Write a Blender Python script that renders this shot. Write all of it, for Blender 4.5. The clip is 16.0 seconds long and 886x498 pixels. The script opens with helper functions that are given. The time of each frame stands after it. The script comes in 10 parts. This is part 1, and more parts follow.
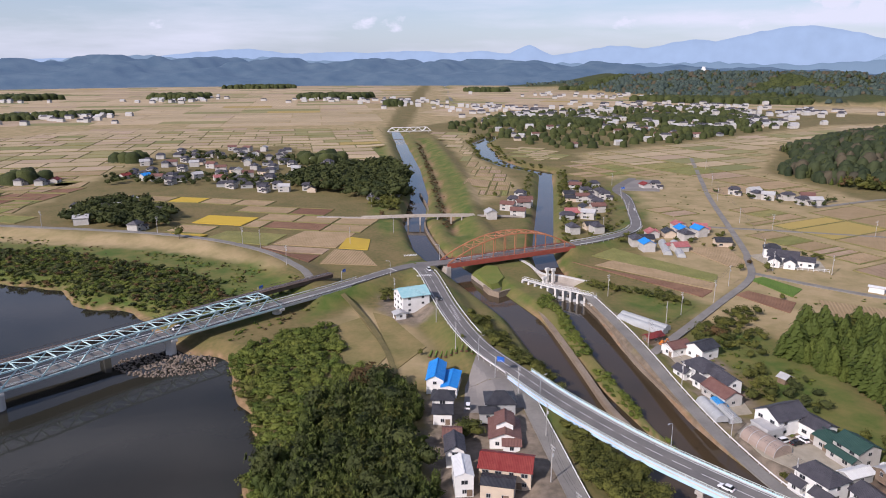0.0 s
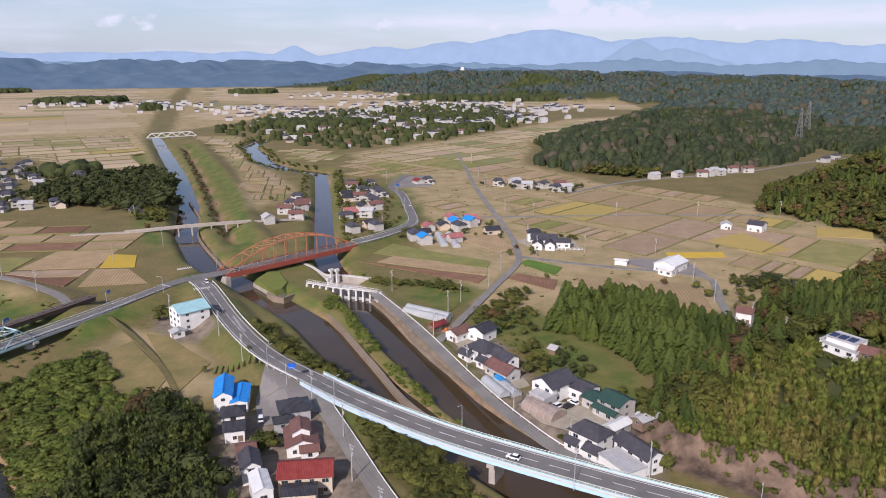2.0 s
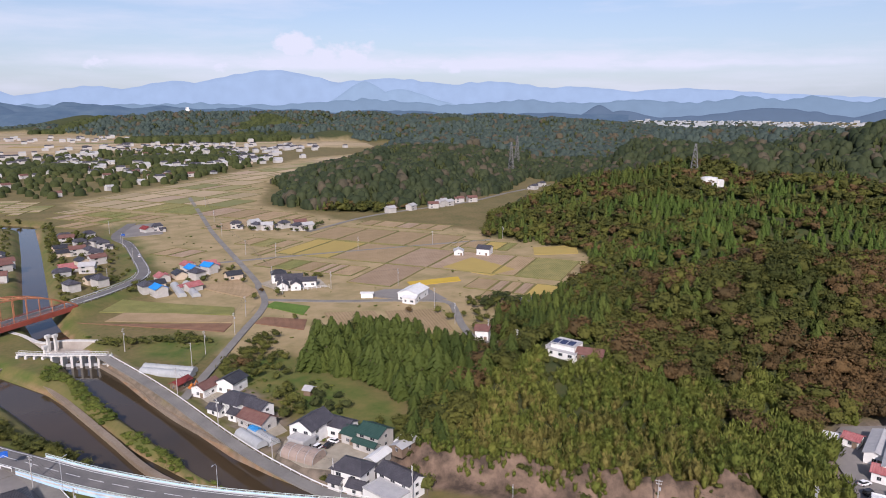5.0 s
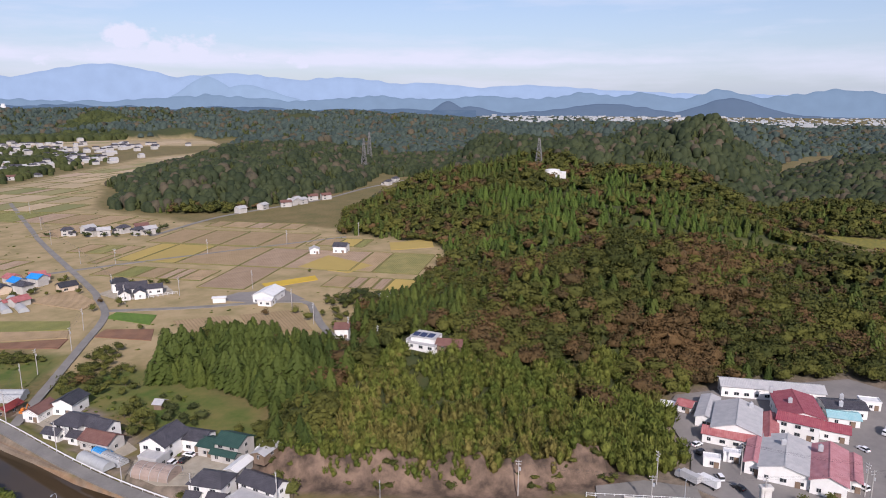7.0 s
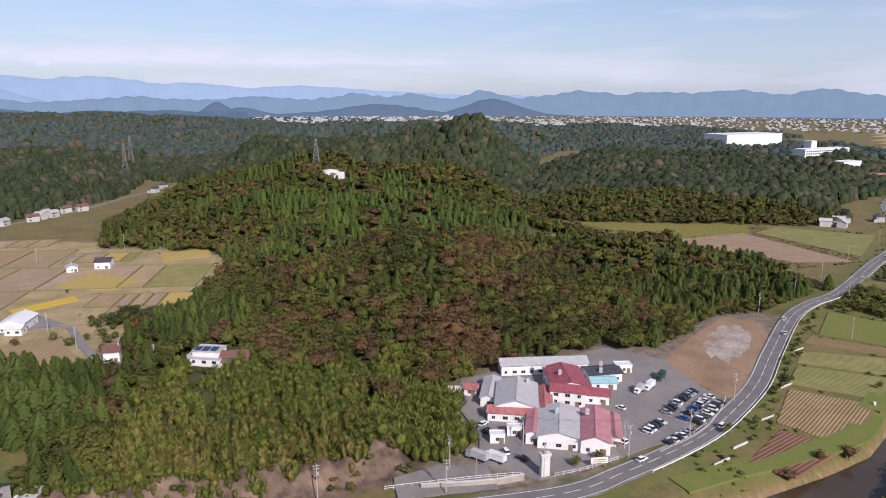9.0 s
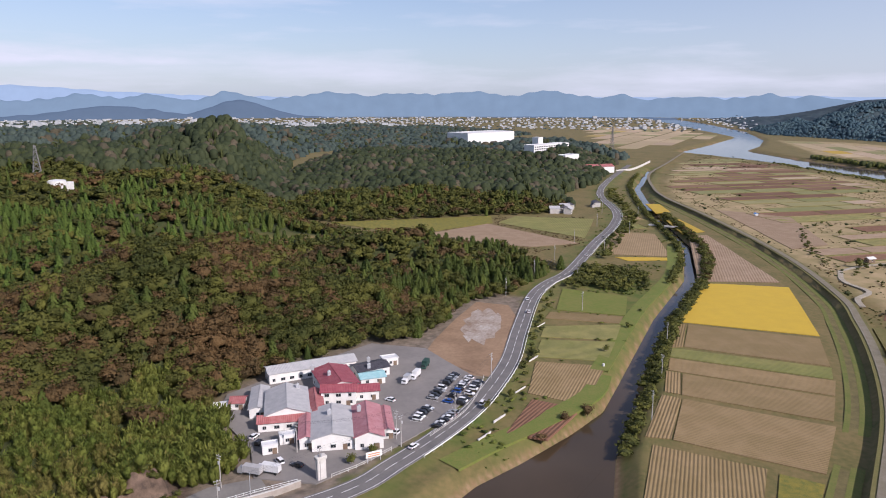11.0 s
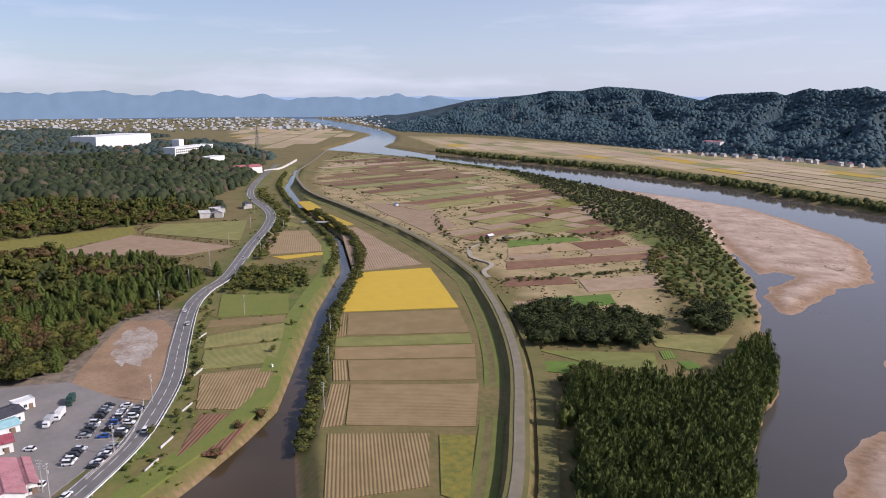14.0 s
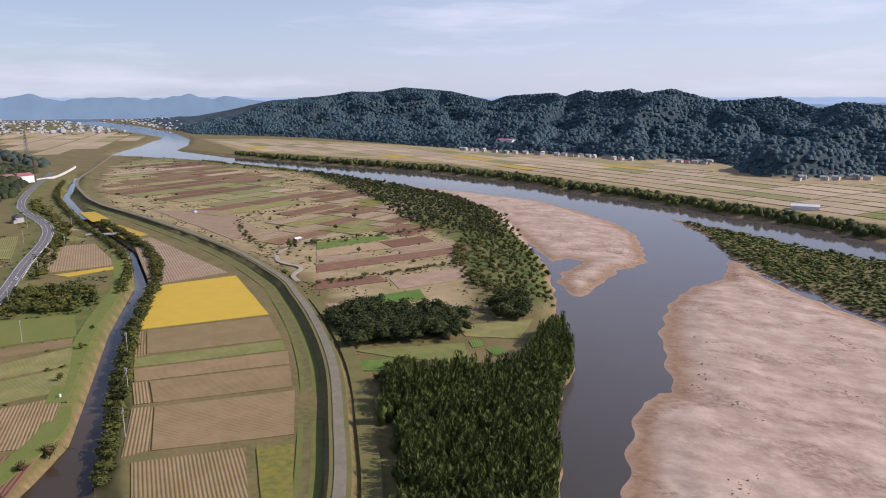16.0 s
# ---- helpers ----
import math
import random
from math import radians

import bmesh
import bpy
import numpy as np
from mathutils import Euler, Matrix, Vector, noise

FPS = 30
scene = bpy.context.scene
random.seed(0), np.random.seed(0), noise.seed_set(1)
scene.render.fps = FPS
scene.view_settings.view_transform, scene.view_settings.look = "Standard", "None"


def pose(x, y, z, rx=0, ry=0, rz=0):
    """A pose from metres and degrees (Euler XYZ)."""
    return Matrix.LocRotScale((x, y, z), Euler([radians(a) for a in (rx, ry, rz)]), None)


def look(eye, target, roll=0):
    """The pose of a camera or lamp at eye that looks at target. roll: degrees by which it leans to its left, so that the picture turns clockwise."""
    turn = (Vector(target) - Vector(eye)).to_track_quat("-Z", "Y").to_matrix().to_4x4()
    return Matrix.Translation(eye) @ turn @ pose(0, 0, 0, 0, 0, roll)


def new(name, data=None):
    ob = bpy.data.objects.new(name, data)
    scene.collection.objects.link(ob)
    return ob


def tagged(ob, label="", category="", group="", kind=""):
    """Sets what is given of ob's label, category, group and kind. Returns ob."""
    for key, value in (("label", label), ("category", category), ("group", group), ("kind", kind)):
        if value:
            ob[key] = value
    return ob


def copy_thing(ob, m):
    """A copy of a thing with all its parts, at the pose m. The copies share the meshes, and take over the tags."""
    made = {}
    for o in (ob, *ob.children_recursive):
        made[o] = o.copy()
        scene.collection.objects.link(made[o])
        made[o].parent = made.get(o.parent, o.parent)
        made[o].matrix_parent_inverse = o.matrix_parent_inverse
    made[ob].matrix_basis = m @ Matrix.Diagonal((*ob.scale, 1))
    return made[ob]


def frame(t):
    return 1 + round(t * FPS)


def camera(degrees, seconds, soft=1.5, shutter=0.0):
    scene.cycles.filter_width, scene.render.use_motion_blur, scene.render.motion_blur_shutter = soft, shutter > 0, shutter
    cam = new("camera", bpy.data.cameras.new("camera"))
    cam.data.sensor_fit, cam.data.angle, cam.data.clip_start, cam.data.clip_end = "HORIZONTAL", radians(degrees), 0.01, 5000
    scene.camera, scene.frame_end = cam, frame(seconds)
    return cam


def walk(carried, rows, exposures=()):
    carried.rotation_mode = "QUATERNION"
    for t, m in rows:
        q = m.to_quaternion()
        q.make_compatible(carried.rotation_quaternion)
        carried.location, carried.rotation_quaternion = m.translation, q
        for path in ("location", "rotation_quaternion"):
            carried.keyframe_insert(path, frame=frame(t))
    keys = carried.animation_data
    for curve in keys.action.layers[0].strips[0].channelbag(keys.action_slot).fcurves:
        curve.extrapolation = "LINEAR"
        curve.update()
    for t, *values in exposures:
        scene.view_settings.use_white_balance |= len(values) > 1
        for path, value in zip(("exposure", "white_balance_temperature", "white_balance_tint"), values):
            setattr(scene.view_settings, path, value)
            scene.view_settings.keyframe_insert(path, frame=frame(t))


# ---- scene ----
# camera: a drone that hovers 115 m over the plain and turns to the right
HC = 115.0
cam = camera(64.41, 16.0, soft=1.0)
TURN = [(0, 0, 15.04), (0.5, 4.93, 15.07), (1, 9.58, 15.07), (1.5, 13.33, 15.05), (2, 18.23, 14.99), (2.5, 22.32, 14.86),
        (3, 25.97, 14.23), (3.5, 29.62, 13.40), (4, 32.99, 12.59), (6.5, 48.34, 12.21), (7, 51.27, 12.22), (7.5, 54.89, 12.22),
        (8, 59.32, 12.19), (8.5, 64.14, 12.17), (9, 69.17, 12.17)]
TURN2 = [(11.5, 93.80, 12.07), (12, 98.63, 12.06), (12.5, 103.47, 12.04), (13, 108.25, 12.06), (13.5, 112.73, 12.08), (14, 117.0, 12.10),
         (14.5, 120.93, 12.07), (15, 124.85, 12.06), (15.5, 128.84, 12.04), (16, 132.80, 12.05)]
walk(cam, [(t, pose(0, 0, HC, 90 - p, 0, -a)) for t, a, p in TURN + TURN2], [(0, 0.05, 5800, 25), (16, 0.05, 5800, 25)])

# ---- light ----
SUN_AZ, SUN_EL = 222.0, 34.0
sun = new("sun", bpy.data.lights.new("sun", "SUN"))
sun.data.energy, sun.data.angle, sun.data.color = 4.95, radians(0.6), (1.0, 0.905, 0.74)
sa, se = radians(SUN_AZ), radians(SUN_EL)
sun_way = Vector((math.sin(sa) * math.cos(se), math.cos(sa) * math.cos(se), math.sin(se)))
sun.matrix_world = look(sun_way * 300, (0, 0, 0))
world = bpy.data.worlds.new("sky")
scene.world = world
world.use_nodes = True


def build_sky():
    nt = world.node_tree
    N, K = nt.nodes, nt.links
    N.clear()
    out, bg = N.new("ShaderNodeOutputWorld"), N.new("ShaderNodeBackground")
    sky = N.new("ShaderNodeTexSky")
    sky.sky_type, sky.sun_disc = "NISHITA", False
    sky.sun_elevation, sky.sun_rotation = se, sa
    sky.altitude, sky.air_density, sky.dust_density = 100, 1.0, 0.6
    co = N.new("ShaderNodeTexCoord")
    mp = N.new("ShaderNodeMapping")
    mp.inputs["Scale"].default_value = (1.0, 1.0, 7.0)
    K.new(co.outputs["Generated"], mp.inputs["Vector"])
    nz = N.new("ShaderNodeTexNoise")
    nz.inputs["Scale"].default_value, nz.inputs["Detail"].default_value, nz.inputs["Roughness"].default_value = 2.6, 7, 0.58
    K.new(mp.outputs["Vector"], nz.inputs["Vector"])
    rp = N.new("ShaderNodeValToRGB")
    rp.color_ramp.elements[0].position, rp.color_ramp.elements[1].position = 0.44, 0.74
    K.new(nz.outputs["Fac"], rp.inputs["Fac"])
    # heaped clouds: where the sky's direction comes near one of these headings and heights
    thin = N.new("ShaderNodeMath")
    thin.operation = "MULTIPLY"
    thin.inputs[1].default_value = 0.88
    K.new(rp.outputs["Color"], thin.inputs[0])
    total = thin.outputs[0]
    n3 = N.new("ShaderNodeTexNoise")
    n3.inputs["Scale"].default_value, n3.inputs["Detail"].default_value, n3.inputs["Roughness"].default_value = 34, 6, 0.6
    mp3 = N.new("ShaderNodeMapping")
    mp3.inputs["Scale"].default_value = (1, 1, 1.7)
    K.new(co.outputs["Generated"], mp3.inputs["Vector"]), K.new(mp3.outputs["Vector"], n3.inputs["Vector"])
    for az, el, size in ((28.2, 4.1, 0.022), (30.0, 3.4, 0.020), (32.5, 3.4, 0.020), (26, 2.8, 0.010), (22.5, 2.7, 0.008), (36, 2.8, 0.010), (40, 2.7, 0.008), (-6, 2.9, 0.003), (-4, 2.6, 0.004), (-21, 2.4, 0.003), (18, 2.7, 0.004), (14, 2.8, 0.006)):
        a, e = radians(az), radians(el)
        sub = N.new("ShaderNodeVectorMath")
        sub.operation = "DISTANCE"
        sub.inputs[1].default_value = (math.sin(a) * math.cos(e), math.cos(a) * math.cos(e), math.sin(e) * 1.7)
        K.new(mp3.outputs["Vector"], sub.inputs[0])
        ad = N.new("ShaderNodeMath")
        ad.operation = "MULTIPLY_ADD"
        ad.inputs[1].default_value = -0.075
        K.new(n3.outputs["Fac"], ad.inputs[0]), K.new(sub.outputs["Value"], ad.inputs[2])
        rg = N.new("ShaderNodeMapRange")
        rg.inputs["From Min"].default_value, rg.inputs["From Max"].default_value = size - 0.026, size - 0.040
        K.new(ad.outputs[0], rg.inputs["Value"])
        mxx = N.new("ShaderNodeMath")
        mxx.operation = "MAXIMUM"
        K.new(total, mxx.inputs[0]), K.new(rg.outputs[0], mxx.inputs[1])
        total = mxx.outputs[0]
    # a broad thin veil of cloud towards the south-east
    far = N.new("ShaderNodeVectorMath")
    far.operation = "DISTANCE"
    a = radians(150)
    far.inputs[1].default_value = (math.sin(a), math.cos(a), 0.16)
    K.new(co.outputs["Generated"], far.inputs[0])
    vm = N.new("ShaderNodeMapRange")
    vm.inputs["From Min"].default_value, vm.inputs["From Max"].default_value = 0.15, 1.0
    vm.inputs["To Min"].default_value, vm.inputs["To Max"].default_value = 0.36, 0.0
    K.new(far.outputs["Value"], vm.inputs["Value"])
    mxx = N.new("ShaderNodeMath")
    mxx.operation = "MAXIMUM"
    K.new(total, mxx.inputs[0]), K.new(vm.outputs[0], mxx.inputs[1])
    total = mxx.outputs[0]
    sx = N.new("ShaderNodeSeparateXYZ")
    K.new(co.outputs["Generated"], sx.inputs[0])
    # a long low bank of cloud over the northern mountains
    bank = N.new("ShaderNodeTexNoise")
    bank.inputs["Scale"].default_value, bank.inputs["Detail"].default_value, bank.inputs["Roughness"].default_value = 9.0, 7, 0.6
    mb = N.new("ShaderNodeMapping")
    mb.inputs["Scale"].default_value = (1, 1, 4.5)
    K.new(co.outputs["Generated"], mb.inputs["Vector"]), K.new(mb.outputs["Vector"], bank.inputs["Vector"])
    near = N.new("ShaderNodeVectorMath")
    near.operation = "DISTANCE"
    a = radians(40)
    near.inputs[1].default_value = (math.sin(a), math.cos(a), 0.05)
    K.new(co.outputs["Generated"], near.inputs[0])
    terms = [bank.outputs["Fac"]]
    for src, lo, hi, v0, v1 in ((sx.outputs["Z"], 0.030, 0.046, 0.0, 1.0), (sx.outputs["Z"], 0.050, 0.078, 1.0, 0.0), (near.outputs["Value"], 0.25, 0.85, 1.0, 0.0)):
        q = N.new("ShaderNodeMapRange")
        q.inputs["From Min"].default_value, q.inputs["From Max"].default_value, q.inputs["To Min"].default_value, q.inputs["To Max"].default_value = lo, hi, v0, v1
        K.new(src, q.inputs["Value"])
        terms.append(q.outputs[0])
    acc = terms[0]
    for tm in terms[1:]:
        q = N.new("ShaderNodeMath")
        q.operation = "MULTIPLY"
        K.new(acc, q.inputs[0]), K.new(tm, q.inputs[1])
        acc = q.outputs[0]
    q = N.new("ShaderNodeMapRange")
    q.inputs["From Min"].default_value, q.inputs["From Max"].default_value, q.inputs["To Max"].default_value = 0.16, 0.46, 0.95
    K.new(acc, q.inputs["Value"])
    mxx = N.new("ShaderNodeMath")
    mxx.operation = "MAXIMUM"
    K.new(total, mxx.inputs[0]), K.new(q.outputs[0], mxx.inputs[1])
    total = mxx.outputs[0]
    veil = N.new("ShaderNodeMapRange")
    veil.inputs["From Min"].default_value, veil.inputs["From Max"].default_value = 0.0, 0.24
    veil.inputs["To Min"].default_value, veil.inputs["To Max"].default_value = 0.62, 0.0
    K.new(sx.outputs["Z"], veil.inputs["Value"])
    haze = N.new("ShaderNodeMix")
    haze.data_type = "RGBA"
    haze.inputs["B"].default_value = (5.1, 6.2, 6.9, 1)
    K.new(veil.outputs[0], haze.inputs["Factor"]), K.new(sky.outputs["Color"], haze.inputs["A"])
    mx = N.new("ShaderNodeMix")
    mx.data_type = "RGBA"
    mx.inputs["B"].default_value = (7.9, 8.1, 8.2, 1)
    mu = N.new("ShaderNodeMath")
    mu.operation, mu.use_clamp = "MULTIPLY", True
    mu.inputs[1].default_value = 1.0
    K.new(total, mu.inputs[0])
    K.new(mu.outputs[0], mx.inputs["Factor"])
    K.new(haze.outputs["Result"], mx.inputs["A"])
    K.new(mx.outputs["Result"], bg.inputs["Color"])
    bg.inputs["Strength"].default_value = 0.097
    K.new(bg.outputs[0], out.inputs["Surface"])


build_sky()


# ---- materials ----
def mat(name, c1, c2=None, rough=0.85, scale=0.4, metal=0.0, bump=0.0, fine=0.0, tint="", spec=0.3, detail=5, bump_scale=None, stretch=None):
    """A surface of two colours mixed by noise at two sizes; tint: an attribute, or the object's own chance, that shifts it too."""
    m = bpy.data.materials.new(name)
    m.use_nodes = True
    nt = m.node_tree
    N, K = nt.nodes, nt.links
    b = N["Principled BSDF"]
    b.inputs["Roughness"].default_value, b.inputs["Metallic"].default_value = rough, metal
    b.inputs["Specular IOR Level"].default_value = spec
    c2 = c2 or tuple(v * 0.75 for v in c1)
    co = N.new("ShaderNodeTexCoord")
    vec = co.outputs["Object"]
    if stretch:
        mp = N.new("ShaderNodeMapping")
        mp.inputs["Scale"].default_value = stretch
        K.new(vec, mp.inputs["Vector"])
        vec = mp.outputs["Vector"]
    n1, n2 = N.new("ShaderNodeTexNoise"), N.new("ShaderNodeTexNoise")
    n1.inputs["Scale"].default_value, n1.inputs["Detail"].default_value = scale, detail
    n2.inputs["Scale"].default_value, n2.inputs["Detail"].default_value = scale * 9, 3
    K.new(vec, n1.inputs["Vector"]), K.new(vec, n2.inputs["Vector"])
    ad = N.new("ShaderNodeMath")
    ad.operation = "MULTIPLY_ADD"
    ad.inputs[1].default_value = 0.35 + fine
    K.new(n2.outputs["Fac"], ad.inputs[0]), K.new(n1.outputs["Fac"], ad.inputs[2])
    src = ad.outputs[0]
    lo, hi = 0.45, 0.9 + fine * 0.5
    if tint:
        if tint == "random":
            at = N.new("ShaderNodeObjectInfo").outputs["Random"]
        elif tint == "island":
            at = N.new("ShaderNodeNewGeometry").outputs["Random Per Island"]
        else:
            an = N.new("ShaderNodeAttribute")
            an.attribute_name = tint
            at = an.outputs["Fac"]
        a2 = N.new("ShaderNodeMath")
        a2.operation = "MULTIPLY_ADD"
        a2.inputs[1].default_value = 0.9
        K.new(at, a2.inputs[0]), K.new(src, a2.inputs[2])
        src, hi = a2.outputs[0], hi + 0.75
    rg = N.new("ShaderNodeMapRange")
    rg.inputs["From Min"].default_value, rg.inputs["From Max"].default_value = lo, hi
    K.new(src, rg.inputs["Value"])
    mx = N.new("ShaderNodeMix")
    mx.data_type = "RGBA"
    mx.inputs["A"].default_value, mx.inputs["B"].default_value = (*c1, 1), (*c2, 1)
    K.new(rg.outputs[0], mx.inputs["Factor"])
    K.new(mx.outputs["Result"], b.inputs["Base Color"])
    if bump:
        bp = N.new("ShaderNodeBump")
        bp.inputs["Strength"].default_value, bp.inputs["Distance"].default_value = min(1, bump), 0.1 * max(1, bump)
        K.new(n2.outputs["Fac"], bp.inputs["Height"]), K.new(bp.outputs[0], b.inputs["Normal"])
    return m


def rows_mat(name, c1, c2, gap, dark, scale=0.05):
    """A field: patches by noise, and straight rows of stubble or plants that run along it."""
    m = mat(name, c1, c2, 0.95, scale, tint="random", bump=0.0)
    N, K = m.node_tree.nodes, m.node_tree.links
    b = N["Principled BSDF"]
    src = b.inputs["Base Color"].links[0].from_socket
    co = N.new("ShaderNodeTexCoord")
    wv = N.new("ShaderNodeTexWave")
    wv.bands_direction = "Y"
    wv.inputs["Scale"].default_value, wv.inputs["Distortion"].default_value = 0.314 / gap, 0.8
    wv.inputs["Detail"].default_value, wv.inputs["Detail Scale"].default_value = 2, 0.4
    nz = N.new("ShaderNodeTexNoise")
    nz.inputs["Scale"].default_value, nz.inputs["Detail"].default_value = 0.11, 5
    K.new(co.outputs["Object"], wv.inputs["Vector"]), K.new(co.outputs["Object"], nz.inputs["Vector"])
    rg = N.new("ShaderNodeMapRange")
    rg.inputs["From Min"].default_value, rg.inputs["From Max"].default_value = 0.36, 0.58
    rg.inputs["To Max"].default_value = 0.8
    K.new(nz.outputs["Fac"], rg.inputs["Value"])
    mu = N.new("ShaderNodeMath")
    mu.operation = "MULTIPLY"
    K.new(wv.outputs["Fac"], mu.inputs[0]), K.new(rg.outputs[0], mu.inputs[1])
    mx = N.new("ShaderNodeMix")
    mx.data_type = "RGBA"
    mx.inputs["B"].default_value = (*dark, 1)
    K.new(mu.outputs[0], mx.inputs["Factor"]), K.new(src, mx.inputs["A"]), K.new(mx.outputs["Result"], b.inputs["Base Color"])
    bp = N.new("ShaderNodeBump")
    bp.inputs["Strength"].default_value, bp.inputs["Distance"].default_value = 0.7, 0.25
    K.new(wv.outputs["Fac"], bp.inputs["Height"]), K.new(bp.outputs[0], b.inputs["Normal"])
    return m


M_ASPHALT = mat("asphalt", (0.125, 0.12, 0.115), (0.185, 0.172, 0.16), 0.85, 0.15, bump=0.2)
M_ASPHALT_OLD = mat("worn asphalt", (0.165, 0.155, 0.14), (0.24, 0.225, 0.20), 0.9, 0.12, bump=0.2)
M_LOT = mat("grey yard asphalt", (0.175, 0.162, 0.15), (0.245, 0.225, 0.205), 0.9, 0.06, bump=0.2)
M_GRAVEL = mat("gravel", (0.28, 0.245, 0.185), (0.38, 0.34, 0.265), 0.95, 0.3, bump=0.5)
M_TRACK = mat("worn grey levee track", (0.235, 0.205, 0.155), (0.165, 0.145, 0.095), 0.95, 0.25, bump=0.5, fine=0.3)
M_CANALWALL = mat("brown stained canal concrete", (0.30, 0.245, 0.185), (0.19, 0.145, 0.100), 0.9, 0.12, bump=0.4, fine=0.3)
M_CONCRETE = mat("concrete", (0.42, 0.38, 0.33), (0.30, 0.26, 0.22), 0.85, 0.25, bump=0.3)
M_CONC_LIGHT = mat("pale concrete", (0.62, 0.60, 0.56), (0.48, 0.46, 0.42), 0.8, 0.3, bump=0.2)
M_LINE = mat("white road paint", (0.78, 0.78, 0.76), (0.6, 0.6, 0.58), 0.7, 0.8)
M_TAN = rows_mat("harvested paddy stubble", (0.40, 0.287, 0.165), (0.27, 0.195, 0.103), 1.7, (0.24, 0.175, 0.085))
M_RIPE = mat("pale ripe rice", (0.43, 0.315, 0.085), (0.33, 0.25, 0.075), 0.95, 0.10, tint="random", bump=0.8, fine=0.2)
M_STUBBLE = rows_mat("near paddy stubble", (0.315, 0.222, 0.112), (0.205, 0.152, 0.068), 1.25, (0.185, 0.128, 0.052))
M_MEADOW = mat("mown green meadow", (0.105, 0.150, 0.020), (0.165, 0.165, 0.040), 0.95, 0.05, bump=0.8, fine=0.4, detail=8)
M_TANGREEN = rows_mat("paddy with green regrowth", (0.30, 0.25, 0.095), (0.17, 0.185, 0.047), 1.5, (0.125, 0.133, 0.039))
M_YELLOW = mat("ripe yellow rice", (0.53, 0.36, 0.035), (0.40, 0.28, 0.04), 0.95, 0.12, tint="random", bump=0.8, fine=0.2)
M_SOIL = rows_mat("ploughed brown soil", (0.164, 0.078, 0.045), (0.246, 0.139, 0.082), 1.4, (0.115, 0.057, 0.033))
M_PALEFIELD = rows_mat("dry pale field", (0.40, 0.295, 0.20), (0.285, 0.205, 0.13), 1.8, (0.224, 0.152, 0.088))
M_EARTH = mat("bare trodden earth", (0.34, 0.23, 0.14), (0.21, 0.135, 0.08), 0.95, 0.07, bump=0.5, fine=0.2, detail=8)
M_CROP = rows_mat("bright green crop", (0.088, 0.168, 0.020), (0.152, 0.208, 0.040), 1.2, (0.056, 0.104, 0.016), 0.3)
M_DRYGRASS = mat("mown dry grass", (0.27, 0.20, 0.085), (0.15, 0.135, 0.045), 0.95, 0.08, bump=0.5)
M_WEEDY = mat("weedy yellow growth", (0.30, 0.225, 0.035), (0.105, 0.12, 0.028), 0.95, 0.35, bump=1.0, fine=0.4)
M_ROCK = mat("brown cut rock", (0.20, 0.135, 0.095), (0.30, 0.22, 0.16), 0.95, 0.12, bump=1.0)


# ---- building tools ----
rng = np.random.default_rng(7)


def finish(me, *mats):
    for m in mats:
        me.materials.append(m)
    return me


def np_mesh(name, verts, faces, *mats, attrs=None, smooth=False, slots=None):
    """A mesh from arrays: verts (n, 3), faces (m, 3 or 4), one float per point for each attribute."""
    verts, faces = np.asarray(verts, np.float32), np.asarray(faces, np.int32)
    me = bpy.data.meshes.new(name)
    me.vertices.add(len(verts))
    me.vertices.foreach_set("co", verts.ravel())
    k = faces.shape[1]
    me.loops.add(faces.size)
    me.loops.foreach_set("vertex_index", faces.ravel())
    me.polygons.add(len(faces))
    me.polygons.foreach_set("loop_start", np.arange(len(faces), dtype=np.int32) * k)
    me.polygons.foreach_set("loop_total", np.full(len(faces), k, np.int32))
    me.polygons.foreach_set("use_smooth", np.full(len(faces), bool(smooth)))
    finish(me, *mats)
    if slots is not None:
        me.polygons.foreach_set("material_index", np.asarray(slots, np.int32))
    me.update(calc_edges=True)
    for key, val in (attrs or {}).items():
        a = me.attributes.new(key, "FLOAT", "POINT")
        a.data.foreach_set("value", np.asarray(val, np.float32))
    return me


def bm_mesh(name, bm, *mats):
    me = bpy.data.meshes.new(name)
    bm.to_mesh(me)
    bm.free()
    return finish(me, *mats)


def part(name, bm, material, parent, label=""):
    ob = new(name, bm_mesh(name, bm, material) if isinstance(bm, bmesh.types.BMesh) else bm)
    ob.parent = parent
    return tagged(ob, label)


def empty(name, m, label, category, group=""):
    ob = new(name)
    ob.matrix_world = m
    return tagged(ob, label, category, group)


def box(bm, x, y, z, sx, sy, sz, rz=0.0, bevel=0.0):
    """A box standing on z, centred at x, y."""
    r = bmesh.ops.create_cube(bm, size=1, matrix=pose(x, y, z + sz / 2, 0, 0, rz) @ Matrix.Diagonal((sx, sy, sz, 1)))
    if bevel:
        es = list({e for v in r["verts"] for e in v.link_edges})
        bmesh.ops.bevel(bm, geom=es, offset=bevel, segments=1, affect="EDGES")
    return bm


def boxes(*rows, bevel=0.0):
    bm = bmesh.new()
    for r in rows:
        box(bm, *r, bevel=bevel)
    return bm


def beam(bm, a, b, w, h=None):
    """A square bar from a to b."""
    a, b = Vector(a), Vector(b)
    d = b - a
    m = Matrix.Translation((a + b) / 2) @ d.to_track_quat("Z", "Y").to_matrix().to_4x4() @ Matrix.Diagonal((w, h or w, d.length, 1))
    bmesh.ops.create_cube(bm, size=1, matrix=m)
    return bm


